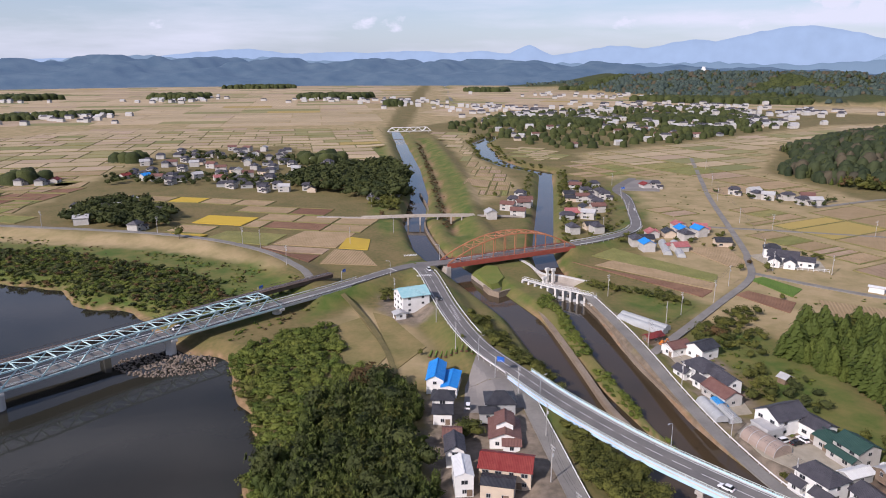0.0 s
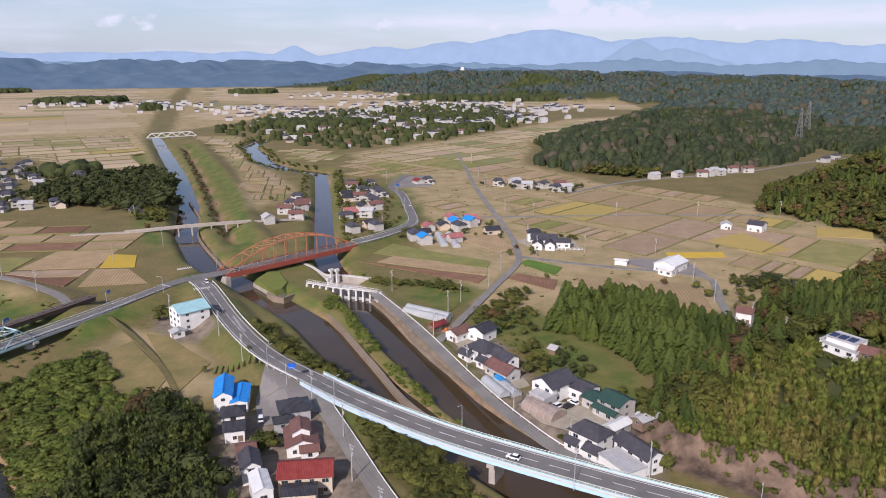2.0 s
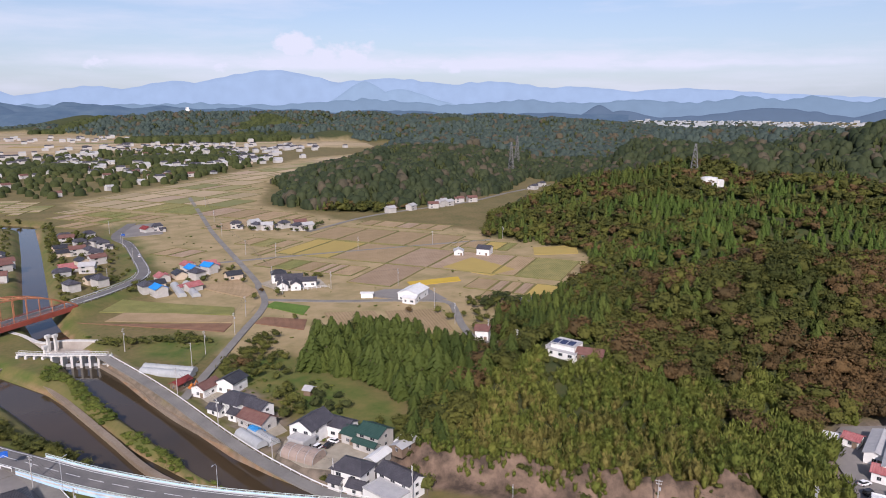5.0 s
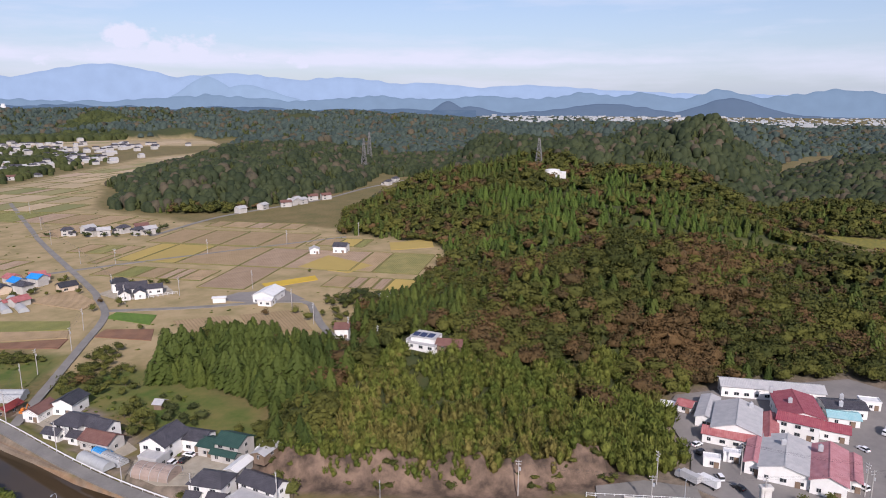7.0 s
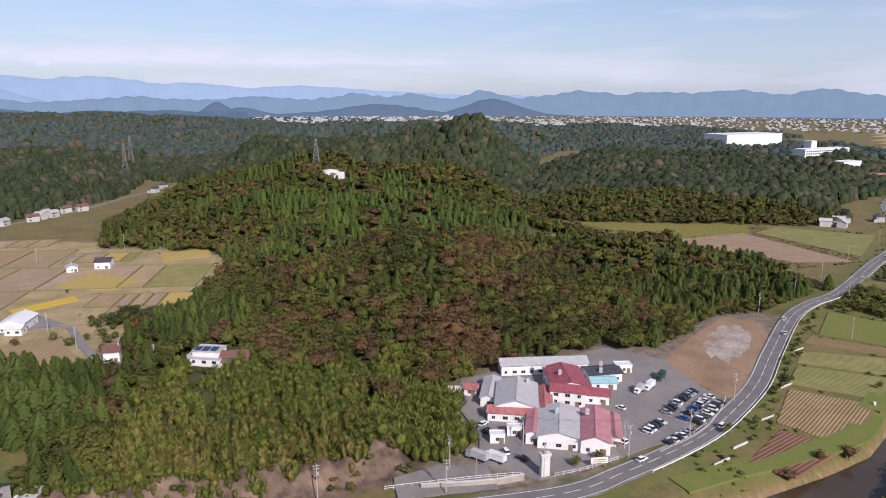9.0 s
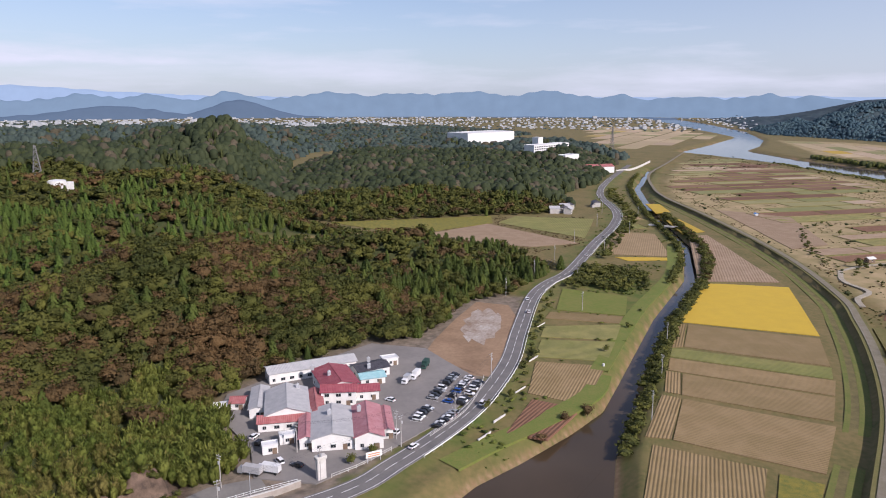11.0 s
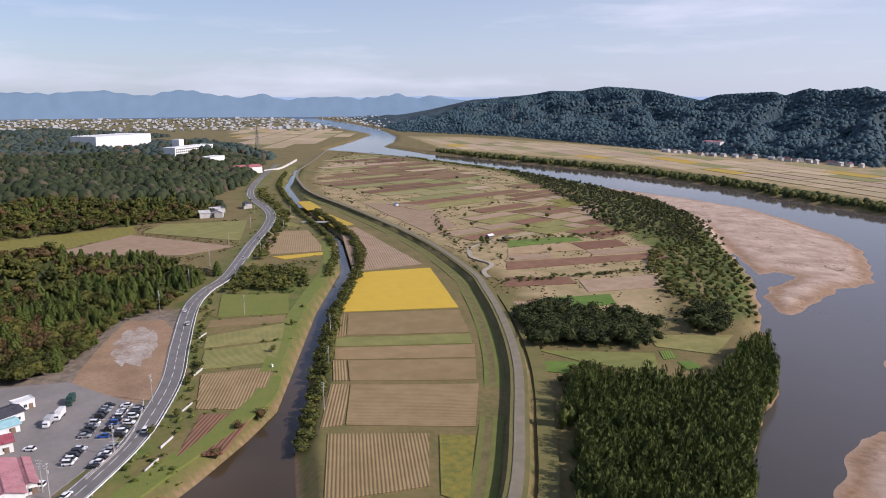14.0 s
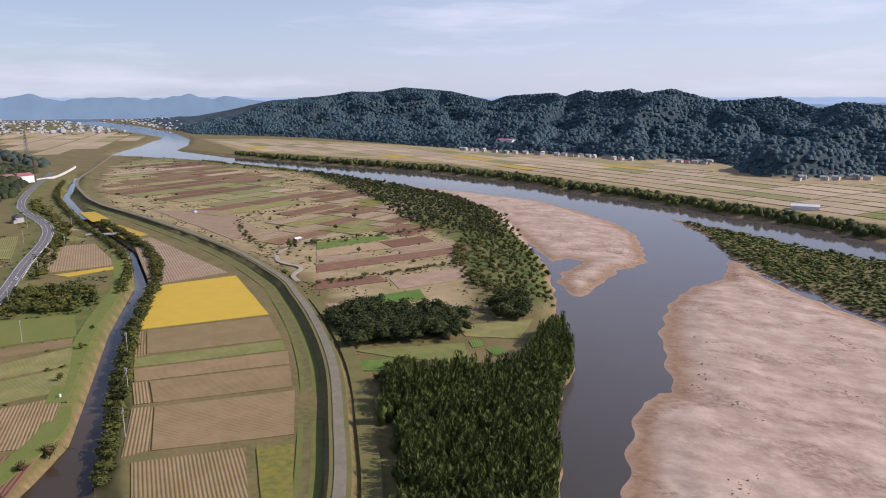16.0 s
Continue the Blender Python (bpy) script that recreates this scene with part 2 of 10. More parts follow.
def rod(bm, a, b, r1, r2=None, n=8):
    a, b = Vector(a), Vector(b)
    d = b - a
    m = Matrix.Translation((a + b) / 2) @ d.to_track_quat("Z", "Y").to_matrix().to_4x4()
    bmesh.ops.create_cone(bm, cap_ends=True, segments=n, radius1=r1, radius2=r1 if r2 is None else r2, depth=d.length, matrix=m)
    return bm


# ---- the plan in numbers ----
def line_dist(X, Y, pts):
    """Distance to a line of (x, y[, z]) points, and the line's z there."""
    best, zz = np.full(np.shape(X), 1e9), np.zeros(np.shape(X))
    for p, q in zip(pts, pts[1:]):
        dx, dy = q[0] - p[0], q[1] - p[1]
        s = np.clip(((X - p[0]) * dx + (Y - p[1]) * dy) / (dx * dx + dy * dy), 0, 1)
        d = np.hypot(X - p[0] - s * dx, Y - p[1] - s * dy)
        k = d < best
        best = np.where(k, d, best)
        if len(p) > 2:
            zz = np.where(k, p[2] + s * (q[2] - p[2]), zz)
    return best, zz


def area_dist(X, Y, poly):
    """Signed distance to a polygon, negative inside."""
    d, _ = line_dist(X, Y, list(poly) + [poly[0]])
    ins = np.zeros(np.shape(X), bool)
    for (x1, y1), (x2, y2) in zip(poly, list(poly[1:]) + [poly[0]]):
        c = (y1 > Y) != (y2 > Y)
        ins ^= c & (X < (x2 - x1) * (Y - y1) / ((y2 - y1) or 1e-9) + x1)
    return np.where(ins, -d, d)


def smooth_line(pts, step=6.0):
    """The same line rounded (Catmull-Rom) and cut into short steps."""
    p = [np.array(q, float) for q in pts]
    p = [2 * p[0] - p[1]] + p + [2 * p[-1] - p[-2]]
    out = []
    for a, b, c, d in zip(p, p[1:], p[2:], p[3:]):
        n = max(2, int(np.hypot(*(c - b)[:2]) / step))
        for i in range(n):
            t = i / n
            out.append(0.5 * (2 * b + (c - a) * t + (2 * a - 5 * b + 4 * c - d) * t * t + (3 * b - a - 3 * c + d) * t ** 3))
    out.append(p[-2])
    return [tuple(q) for q in out]


def waves(X, Y, size, seed):
    """Smooth unevenness between about -1 and 1."""
    g = np.random.default_rng(seed)
    v = np.zeros(np.shape(X))
    for i in range(7):
        a, ph, k = g.uniform(0, 6.28), g.uniform(0, 6.28), 6.28 / size * g.uniform(0.6, 1.7)
        v = v + np.sin((X * np.cos(a) + Y * np.sin(a)) * k + ph)
    return v / 3.2


# waterways: centre line, half width of the water, bank slope
CANAL_A = [(-84, 1240), (-58, 1002), (-34, 789), (-21, 620), (-22, 518), (-11, 440), (1, 405), (12, 380), (19, 362), (27, 342), (38, 312), (44, 280), (49, 252), (53, 232), (60, 205), (80, 158), (110, 95), (150, 20), (185, -24)]
CANAL_B = [(111, 757), (92, 621), (75, 509), (63, 430), (62, 399), (65, 343), (69, 277), (74, 240), (77, 214), (82, 194), (96, 150), (115, 100)]
CREEK_N = [(111, 757), (80, 800), (59, 870), (59, 940), (52, 1038), (90, 1150)]
CREEK_E = [(150, 20), (175, -18), (193, -28), (228, -50), (282, -74), (369, -112), (455, -156), (551, -186), (717, -204), (939, -242), (1200, -330)]
STREAM = [(-33, 1050), (-5, 700), (3, 560), (6, 526), (10, 470)]
WATERS = [(CANAL_A, 7.4, 0.95), (CANAL_B, 6.3, 0.95), (CREEK_N, 8, 0.5), (CREEK_E, 2.6, 0.75), (STREAM, -1.2, 0.6)]
RIVER = [(-320, 400), (-240, 363), (-206, 356), (-183, 326), (-153, 322), (-142, 307), (-118, 276), (-90, 262), (-81, 240), (-69, 219), (-63, 197), (-58, 173), (-45, 100), (-20, 0), (40, -90),
         (100, -138), (140, -188), (183, -255), (230, -306), (313, -397), (477, -534), (586, -586), (738, -614), (940, -630), (1305, -594), (1496, -538), (1590, -498),
         (1880, -676), (2215, -868), (2690, -925), (3560, -1040), (4400, -1150), (4400, -1300), (3616, -1224), (2647, -1061), (2058, -882), (1800, -760), (1656, -673), (1416, -674),
         (1112, -725), (900, -768), (691, -771), (563, -742), (423, -726), (320, -704)]
RIVER += [(247, -688), (172, -665), (60, -640), (-60, -540), (-200, -300), (-330, 0), (-420, 250)]
BAR_1 = [(800, -622), (699, -606), (584, -575), (484, -524), (408, -468), (352, -428), (316, -402), (319, -424), (305, -425), (295, -384), (279, -360), (254, -340), (246, -344), (257, -384), (269, -422), (268, -457), (298, -499), (335, -548), (382, -584), (447, -617), (530, -650), (640, -648)]
BAR_2 = [(90, -150), (104, -171), (118, -191), (128, -211), (141, -237), (140, -251), (136, -255), (155, -282), (173, -308), (195, -347), (207, -377), (214, -418), (210, -452), (234, -506), (222, -508), (190, -474), (126, -431), (60, -400), (-60, -300), (40, -140)]
ISLAND = [(364, -650), (302, -597), (240, -520), (190, -476), (126, -433), (60, -400), (-20, -480), (60, -575), (150, -587), (204, -596), (265, -620)]
MOUTH = [(140, 34), (168, 14), (199, -8), (213, -23), (234, -43), (262, -66), (272, -76), (244, -62), (216, -52), (188, -45), (160, -30), (122, 4)]
PLAINS = [[(300, -215), (372, -240), (506, -250), (664, -255), (800, -252), (1000, -300), (1300, -420), (1400, -505), (980, -590), (640, -540), (500, -455), (410, -400), (330, -330), (262, -262)], [(120, 300), (150, 280), (260, 240), (420, 330), (430, 440), (360, 590), (340, 740), (440, 930), (620, 1060), (900, 1350), (700, 1300), (330, 1000), (170, 900), (165, 640), (150, 480), (120, 400)],
          [(-50, 700), (-100, 1240), (-120, 2000), (-100, 3600), (-2200, 3200), (-1900, 1300), (-900, 700), (-600, 480), (-330, 500), (-345, 722), (-355, 900), (-220, 980)], [(-60, 1260), (170, 1600), (600, 1820), (1000, 1480), (1500, 2600), (700, 3600), (-60, 3600)],
          [(-308, 478), (-203, 452), (-150, 436), (-88, 378), (-125, 378), (-170, 398), (-206, 428), (-320, 440)], [(-50, 293), (-42, 320), (-25, 310), (-5, 268), (-3, 246), (-22, 235), (-36, 230)],
          [(20, 560), (75, 640), (62, 760), (40, 860), (45, 1160), (-20, 1180), (30, 800)], [(191, -740), (431, -800), (928, -880), (1500, -760), (2000, -900), (1900, -1040), (1263, -1180), (851, -1280), (575, -1230), (328, -1210), (100, -1200), (100, -760)]]
# mown or lush grass
GREENS = [[(245, -300), (330, -330), (400, -390), (500, -425), (620, -480), (860, -565), (1000, -612), (900, -628), (640, -590), (480, -525), (390, -450), (320, -395), (262, -330)], [(-64, 335), (-110, 392), (-180, 425), (-330, 450), (-330, 400), (-240, 366), (-180, 330), (-135, 306), (-100, 290), (-85, 300)], [(110, 182), (130, 180), (146, 205), (146, 240), (136, 262), (140, 285), (110, 292), (104, 270), (118, 240)], [(225, -22), (262, -50), (350, -82), (402, -100), (428, -66), (458, -92), (442, -130), (369, -102), (282, -66), (236, -38), (214, -12)],
          [(86, 330), (100, 300), (132, 322), (100, 350)], [(6, 440), (22, 440), (24, 560), (18, 700), (0, 900), (-26, 1080), (-40, 1080), (-14, 880), (4, 690), (10, 560)], [(-30, 500), (-44, 520), (-48, 640), (-60, 800), (-84, 1000), (-100, 1000), (-76, 800), (-60, 640), (-56, 520), (-38, 460)],
          [(24, 350), (34, 345), (42, 352), (36, 366), (24, 368)], [(-64, 300), (-40, 330), (-30, 350), (-56, 345)]]
# trodden earth and gravel round houses
EARTHS = [[(-7, 228), (8, 222), (28, 216), (34, 190), (37, 160), (30, 140), (-2, 140), (-5, 180)], [(90, 210), (112, 208), (128, 190), (128, 160), (108, 144), (92, 180)], [(88, 280), (92, 216), (108, 216), (110, 262), (100, 282)], [(180, 40), (200, 30), (262, -8), (330, -30), (400, -40), (412, -20), (330, 50), (262, 96), (206, 74), (172, 88)], [(-34, 336), (-8, 330), (-2, 300), (-24, 296)],
          [(70, 340), (77, 340), (83, 262), (87, 219), (91, 189), (100, 160), (88, 160), (80, 222), (75, 262), (71, 300)]]
# roads: (x, y, z) along the middle, width
ROAD_SOUTH = [(-15, 378, 4.5), (-8, 360, 4.5), (3, 304, 4.5), (14, 264, 4.6), (28, 235, 5), (41, 211, 5.2), (58, 186, 5.2), (75, 166, 5.2), (97, 143, 5), (125, 115, 4.5), (158, 72, 3), (187, 33, 1.5),
              (205, 19, 1), (224, 6, 0.8), (243, -5, 0.7), (262, -13, 0.7), (296, -24, 0.8), (337, -32, 1), (397, -45, 1.2), (430, -58, 1.2), (465, -78, 1), (559, -113, 1), (640, -145, 1), (719, -165, 1), (850, -175, 1), (979, -210, 2), (1234, -302, 2)]
ROAD_NORTH = [(6, 3400, -1.4), (13, 3300, -1.1), (18, 2650, -0.8), (24, 2200, -0.8), (30, 2000, -0.8), (38, 1980, -0.9), (45, 1780, -1.05), (52, 1640, -1.5), (58, 1700, -1.95), (64, 1900, -2.1)]
ROAD_WEST = [(-15, 378, 4.5), (-26, 369, 4.6), (-55, 335, 4.8), (-78, 311, 5), (-104, 284, 5), (-131, 256, 5), (-155, 226, 5), (-215, 165, 5), (-330, 70, 5)]
ROAD_EAST = [(-15, 378, 4.5), (2, 382, 4.9), (40, 402, 5), (77, 420, 5), (110, 445, 4), (134, 478, 2.5), (148, 540, 1), (158, 597, 0.6), (160, 640, 0.6), (190, 700, 0.5)]
LEVEE_NORTH = [(-69, 352, 4), (-80, 375, 4), (-115, 415, 4), (-180, 450, 4), (-307, 476, 4), (-600, 520, 4)]
LEVEE_EAST = [(80.6, -50.4, 3.6), (121, -72.6, 3.6), (155.2, -102.8, 3.6), (193.5, -129, 3.6), (241.9, -159.3, 3.6), (295.3, -185.5, 3.6), (347.8, -206.6, 3.6), (398.2, -222.8, 3.6), (510, -239.9, 3.6), (669.3, -244.9, 3.6), (806.4, -241.9, 3.6), (907.2, -254, 3.6), (1068.5, -292.3, 3.6), (1254, -373, 3.6), (1512, -483.8, 3.6)]
LANE_BANK = [(72, 335, 1.5), (78, 292, 1.5), (81, 262, 1.5), (84, 219, 1.5), (88, 189, 1.5), (94, 165, 1.5), (106, 145, 2)]
LANE_NORTH = [(84, 262, 1.2), (107, 290, 0.8), (136, 326, 0.5), (160, 355, 0.5), (172, 375, 0.5), (182, 405, 0.5), (190, 431, 0.4), (229, 594, 0.4), (251, 674, 0.4), (300, 850, 0.4)]
LANE_EAST = [(172, 375, 0.5), (203, 346, 0.5), (235, 322, 0.5), (252, 304, 0.5), (243, 285, 0.8), (228, 262, 1.5), (216, 236, 3), (222, 218, 5)]
LANE_HOUSES = [(20, 252, 3.5), (27, 232, 3), (30, 212, 2.5), (33, 190, 2), (36, 165, 2), (40, 140, 2)]
LANE_CANAL = [(-95, 520, 0.8), (-61, 516, 1), (-19, 513, 3), (24, 515, 3), (60, 520, 1.2)]
# the factory's asphalt yard and the bare earth beside it
YARD = [(193, 42), (214, 22), (232, 8), (252, -3), (277, -9), (296, 4), (312, 14), (318, 40), (282, 72), (258, 90), (240, 88), (214, 68), (196, 62)]
EARTH = [(286, 24), (301, 15), (324, 10), (357, 0), (389, -12), (383, -30), (360, -33), (313, -24), (278, -15), (281, -3)]
# wooded hills: foot, distance over which the slope rises, height, rise eastwards
HILL_MAIN = [(118, 168), (128, 150), (160, 104), (185, 84), (238, 92), (276, 84), (312, 46), (352, 8), (392, 2), (412, -28), (440, -46), (466, -62), (500, -48), (530, -40), (545, 10), (575, 70), (640, 140), (760, 170),
             (900, 190), (1000, 240), (1300, 300), (1700, 320), (2300, 500), (2600, 1100), (2000, 1400), (1300, 1000), (760, 640), (600, 560), (480, 512), (400, 438), (425, 350), (400, 318), (303, 266), (250, 262),
             (212, 232), (196, 270), (175, 292), (155, 288), (138, 262), (150, 232), (150, 205), (140, 190)]
HILL_WEST = [(349, 732), (372, 640), (406, 606), (528, 612), (650, 655), (1000, 900), (1100, 1300), (900, 1350), (620, 1060), (440, 925), (420, 830)]
HILL_EAST = [(690, 0), (705, -60), (712, -95), (760, -130), (830, -120), (890, -150), (960, -190), (1147, -255), (1280, -290), (1420, -350), (1700, -300), (1900, 0), (1500, 260), (1150, 260), (800, 230), (680, 170), (655, 125), (670, 70)]
HILL_SOUTH = [(2300, -1000), (2000, -1119), (1819, -1168), (1298, -1160), (1038, -1160), (914, -1195), (732, -1192), (694, -1263), (619, -1258), (565, -1215), (505, -1115), (442, -1062), (400, -1085), (328, -1226), (150, -1250), (-300, -1300), (-600, -2500), (500, -3200), (2500, -2600), (4300, -1900), (4300, -1500)]
# crest of the mountains across the river: heading, degrees over the eye, distance from the foot
SKYLINE = [(108, -1.6, 250), (113.9, -1.2, 300), (116, -0.83, 380), (119.4, -0.05, 480), (122.8, 0.12, 560), (124.4, 0.3, 600), (125.5, 0.54, 620), (127.6, 0.5, 640), (129.7, 0.85, 660), (131.6, 0.72, 660), (133.5, 0.54, 640), (136.7, -0.2, 560), (138, 0.22, 540), (141.7, 0.42, 500), (142.4, 0.14, 500),
           (143.9, 0.64, 480), (145, 0.44, 480), (147.5, 0.73, 480), (148.4, 0.4, 480), (150.4, 0.72, 500), (152.5, 0.14, 500), (154.1, -0.2, 500), (157.9, 0.13, 480), (160.5, -0.7, 420), (162.2, -0.22, 380), (164.5, -0.5, 380), (172, 0.2, 400), (180, 0.2, 400)]
# wooded hills north-east of the plain: heading, distance of the foot, degrees of the tops under the eye
NORTH = [(6, 3250, -1.3), (11, 2950, -0.75), (16, 2450, -0.7), (22, 2230, -0.75), (30, 2130, -0.75), (38, 2020, -0.9), (45, 1780, -1.05), (52, 1640, -1.5), (58, 1700, -1.95), (64, 1900, -2.1)]
HILL_FAR = [(760, 690), (1000, 1180), (1340, 1850), (1500, 2900), (2300, 2700), (3300, 1400), (3300, 300), (2300, -250), (1950, 30), (1500, 330), (1200, 420)]


VALLEY = [(540, 150), (562, 105), (576, 70), (586, 20), (598, -30)]


def hill(X, Y, poly, ramp, top):
    s = np.clip(-area_dist(X, Y, poly) / ramp, 0, 1)
    return top * s * s * (3 - 2 * s) + 0 * X, s


def height(X, Y, full=False):
    """Height of the ground, and how much of it is wood, sand and bare earth."""
    X, Y = np.asarray(X, float), np.asarray(Y, float)
    r = np.hypot(X, Y)
    h = 0.25 * waves(X, Y, 90, 1)
    wood = np.zeros(X.shape)
    t, s = hill(X, Y, HILL_MAIN, 95, 1)
    g = np.interp(r, [0, 230, 330, 420, 520, 650, 800, 950, 1150, 1700, 2300, 2800, 3300], [13, 15, 20, 19, 13, 25, 33, 42, 34, 29, 20, 8, 5]) + (5 + 6 * np.clip(r / 700, 0, 1)) * waves(X, Y, 170, 2) + 4 * waves(X, Y, 75, 3)
    g = g + 24 * np.exp(-((X - 930) ** 2 + (Y - 250) ** 2) / 190 ** 2) + 14 * np.exp(-((X - 600) ** 2 + (Y - 345) ** 2) / 100 ** 2) + 6 * np.exp(-((X - 350) ** 2 + (Y - 130) ** 2) / 60 ** 2)
    g = g - 13 * np.exp(-((X - 515) ** 2 + (Y - 75) ** 2) / 70 ** 2) - 9 * np.exp(-((X - 170) ** 2 + (Y - 262) ** 2) / 45 ** 2)
    g = g + 9 * np.clip((r - 560) / 200, 0, 1) * np.clip(1 - (r - 1500) / 600, 0, 1) * waves(X, Y, 250, 67)
    g = g + 4 * np.exp(-((X - 322) ** 2 + (Y - 135) ** 2) / 55 ** 2) - 9 * np.exp(-(line_dist(X, Y, [(372, 236), (398, 195), (415, 150), (425, 110), (420, 70)])[0] / 30) ** 2)
    g = g - 8 * np.exp(-(line_dist(X, Y, [(455, 330), (520, 300), (560, 250), (560, 180)])[0] / 34) ** 2) + 9 * np.exp(-(line_dist(X, Y, [(430, 262), (500, 245), (520, 205)])[0] / 38) ** 2)
    g = np.maximum(g, 4)
    h = h + t * g
    wood = np.maximum(wood, s)
    for poly, ramp, top, sd in ((HILL_WEST, 90, 25, 4), (HILL_EAST, 80, 16, 5), (HILL_FAR, 160, 8, 15)):
        t, s = hill(X, Y, poly, ramp, top)
        h = np.maximum(h, t * (1 + 0.3 * waves(X, Y, 170, sd)))
        wood = np.maximum(wood, s)
    az = np.degrees(np.arctan2(X, Y))
    # rolling wooded hills in the north-east
    na, nf, ne = ([q[i] for q in NORTH] for i in range(3))
    dn = np.where((az > 5) & (az < 64), r - np.interp(az, na, nf) - 60 * waves(X, Y, 260, 61), -1.0)
    dn = np.minimum(dn, np.minimum(az - 5, 64 - az) * 60)
    roll = 0.62 + 0.38 * np.clip(waves(X, Y, 520, 62) + 0.5 * waves(X, Y, 230, 63), -1, 1)
    m = (HC + r * np.tan(np.radians(np.interp(az, na, ne))) - 10) * np.clip(dn / 500, 0, 1) ** 0.6 * roll
    h = np.maximum(h, np.where(dn > 0, m * np.clip((3700 - r) / 300, 0, 1), -9))
    wood = np.maximum(wood, np.clip(dn / 60, 0, 1))
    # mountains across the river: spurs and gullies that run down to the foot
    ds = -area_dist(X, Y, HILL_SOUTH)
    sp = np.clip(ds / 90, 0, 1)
    crest, deep = np.interp(az, [q[0] for q in SKYLINE], [q[1] for q in SKYLINE]), np.interp(az, [q[0] for q in SKYLINE], [q[2] for q in SKYLINE])
    q = np.clip(ds / deep, 0, 1)
    u = X + 0.45 * (Y + 1200) + 75 * waves(X, Y, 330, 8)
    gully = 0.5 + 0.5 * np.clip(0.62 * np.cos(u / 37.0) + 0.55 * np.cos(u / 20.5 + 1.3) + 0.35 * waves(X, Y, 130, 9), -1, 1)
    m = (HC - 7 + r * np.tan(np.radians(crest))) * q ** 0.72 * (1 - 0.74 * gully * np.sin(np.pi * q ** 0.8) ** 0.8)
    m = m + 12 * waves(X, Y, 120, 10) * np.clip(ds / 120, 0, 1) * (1 - q) + 5 * waves(X, Y, 55, 21) * np.clip(ds / 60, 0, 1) * (1 - q) + 4 * sp
    m = m + 30 * np.exp(-((X - 455) ** 2 + (Y + 1150) ** 2) / 75 ** 2) * np.clip(ds / 30, 0, 1)
    m = np.maximum(m, 0) * np.clip(ds / 25, 0, 1) - np.clip(ds / deep - 1.1, 0, 1) * 70
    h = np.maximum(h, m)
    wood = np.maximum(wood, sp)
    # meadows in the hills
    dv, _ = line_dist(X, Y, VALLEY)
    k = np.clip(1.6 - dv / 17, 0, 1)
    h = h * (1 - k) + np.minimum(h, 4.5) * k
    wood = wood * (1 - k)
    # the slope below the villa, and the ground round it, level
    k = np.clip(1.7 - np.abs(az - 50.5) / 6, 0, 1) * np.clip((310 - r) / 25, 0, 1)
    h = h * (1 - k) + np.minimum(h, np.interp(r, [200, 255, 275], [7, 7.5, 13])) * k
    d = np.hypot(X - 216, Y - 181)
    k = np.clip(1.6 - d / 20, 0, 1)
    h = h * (1 - k) + 14 * k
    # embankments
    for pts, hw, sl in ((ROAD_SOUTH[:5] + [(34, 224, 5.0)], 7, 0.55), (ROAD_SOUTH[9:], 7, 0.55), (ROAD_NORTH, 7, 0.5), (ROAD_EAST[3:], 6, 0.5), (LEVEE_NORTH, 4, 0.3), (LEVEE_EAST, 2.3, 1.35), (LANE_BANK, 5, 0.5), (LANE_HOUSES, 9, 0.5),
                        ([(-15, 378, 4.5), (-40, 352, 4.5), (-60, 331, 4.5)], 7, 0.55), ([(-15, 378, 4.5), (-4, 379, 4.5)], 9, 0.6), (LANE_EAST, 3, 0.6)):
        d, z = line_dist(X, Y, pts)
        e = z - 0.35 - np.maximum(0, d - hw) * sl
        h = np.maximum(h, np.where(e > -0.5, e, -99))
        k = np.clip(1.3 - np.maximum(0, d - hw) / 5, 0, 1)
        h = np.where(d < hw + 3, h * (1 - k) + np.minimum(h, z - 0.35) * k, h)
    # canal levees north of the junction
    for pts, z in (([(-40, 1150), (-18, 1089), (22, 670), (22, 560), (24, 500), (34, 440)], 3.0), ([(-120, 1240), (-80, 1002), (-56, 789), (-44, 640), (-43, 560)], 2.5)):
        d, _ = line_dist(X, Y, pts)
        h = np.maximum(h, z - np.maximum(0, d - 2.5) * 0.4)
    k = np.clip(1.2 - np.maximum(area_dist(X, Y, EARTH), 0) / 6, 0, 1)
    h = h * (1 - k) + 0.55 * k
    bed = np.full(X.shape, 999.0)
    for pts, w, sl in WATERS:
        d, _ = line_dist(X, Y, pts)
        bed = np.minimum(bed, -6.5 + np.maximum(0, d - w + 2) * sl + np.where(d > w + 16, 999, 0))
    sd = area_dist(X, Y, RIVER) + 1.6 * waves(X, Y, 30, 11)
    bed = np.minimum(bed, np.where(sd > 0, -5.2 + sd * 0.42, -5.2 + sd * 0.3))
    sd = area_dist(X, Y, MOUTH)
    bed = np.minimum(bed, -5.0 + np.where(sd > 0, sd * 0.55, sd * 0.2))
    h = np.minimum(h, np.maximum(bed, -8))
    sand = np.zeros(X.shape)
    for poly, top in ((BAR_1, 1.6), (BAR_2, 2.4)):
        b = -area_dist(X, Y, poly) + 1.6 * waves(X, Y, 30, 12)
        e = -4.2 + np.clip(b * 0.10, -3, top) + (0.22 * waves(X, Y, 26, 13) + 0.35 * np.abs(waves(X, Y, 60, 64))) * np.clip(b / 20, 0, 1)
        h = np.where(b > -8, np.maximum(h, e), h)
        sand = np.maximum(sand, np.clip((b + 6) / 3, 0, 1))
    b = -area_dist(X, Y, ISLAND) + 3 * waves(X, Y, 40, 14)
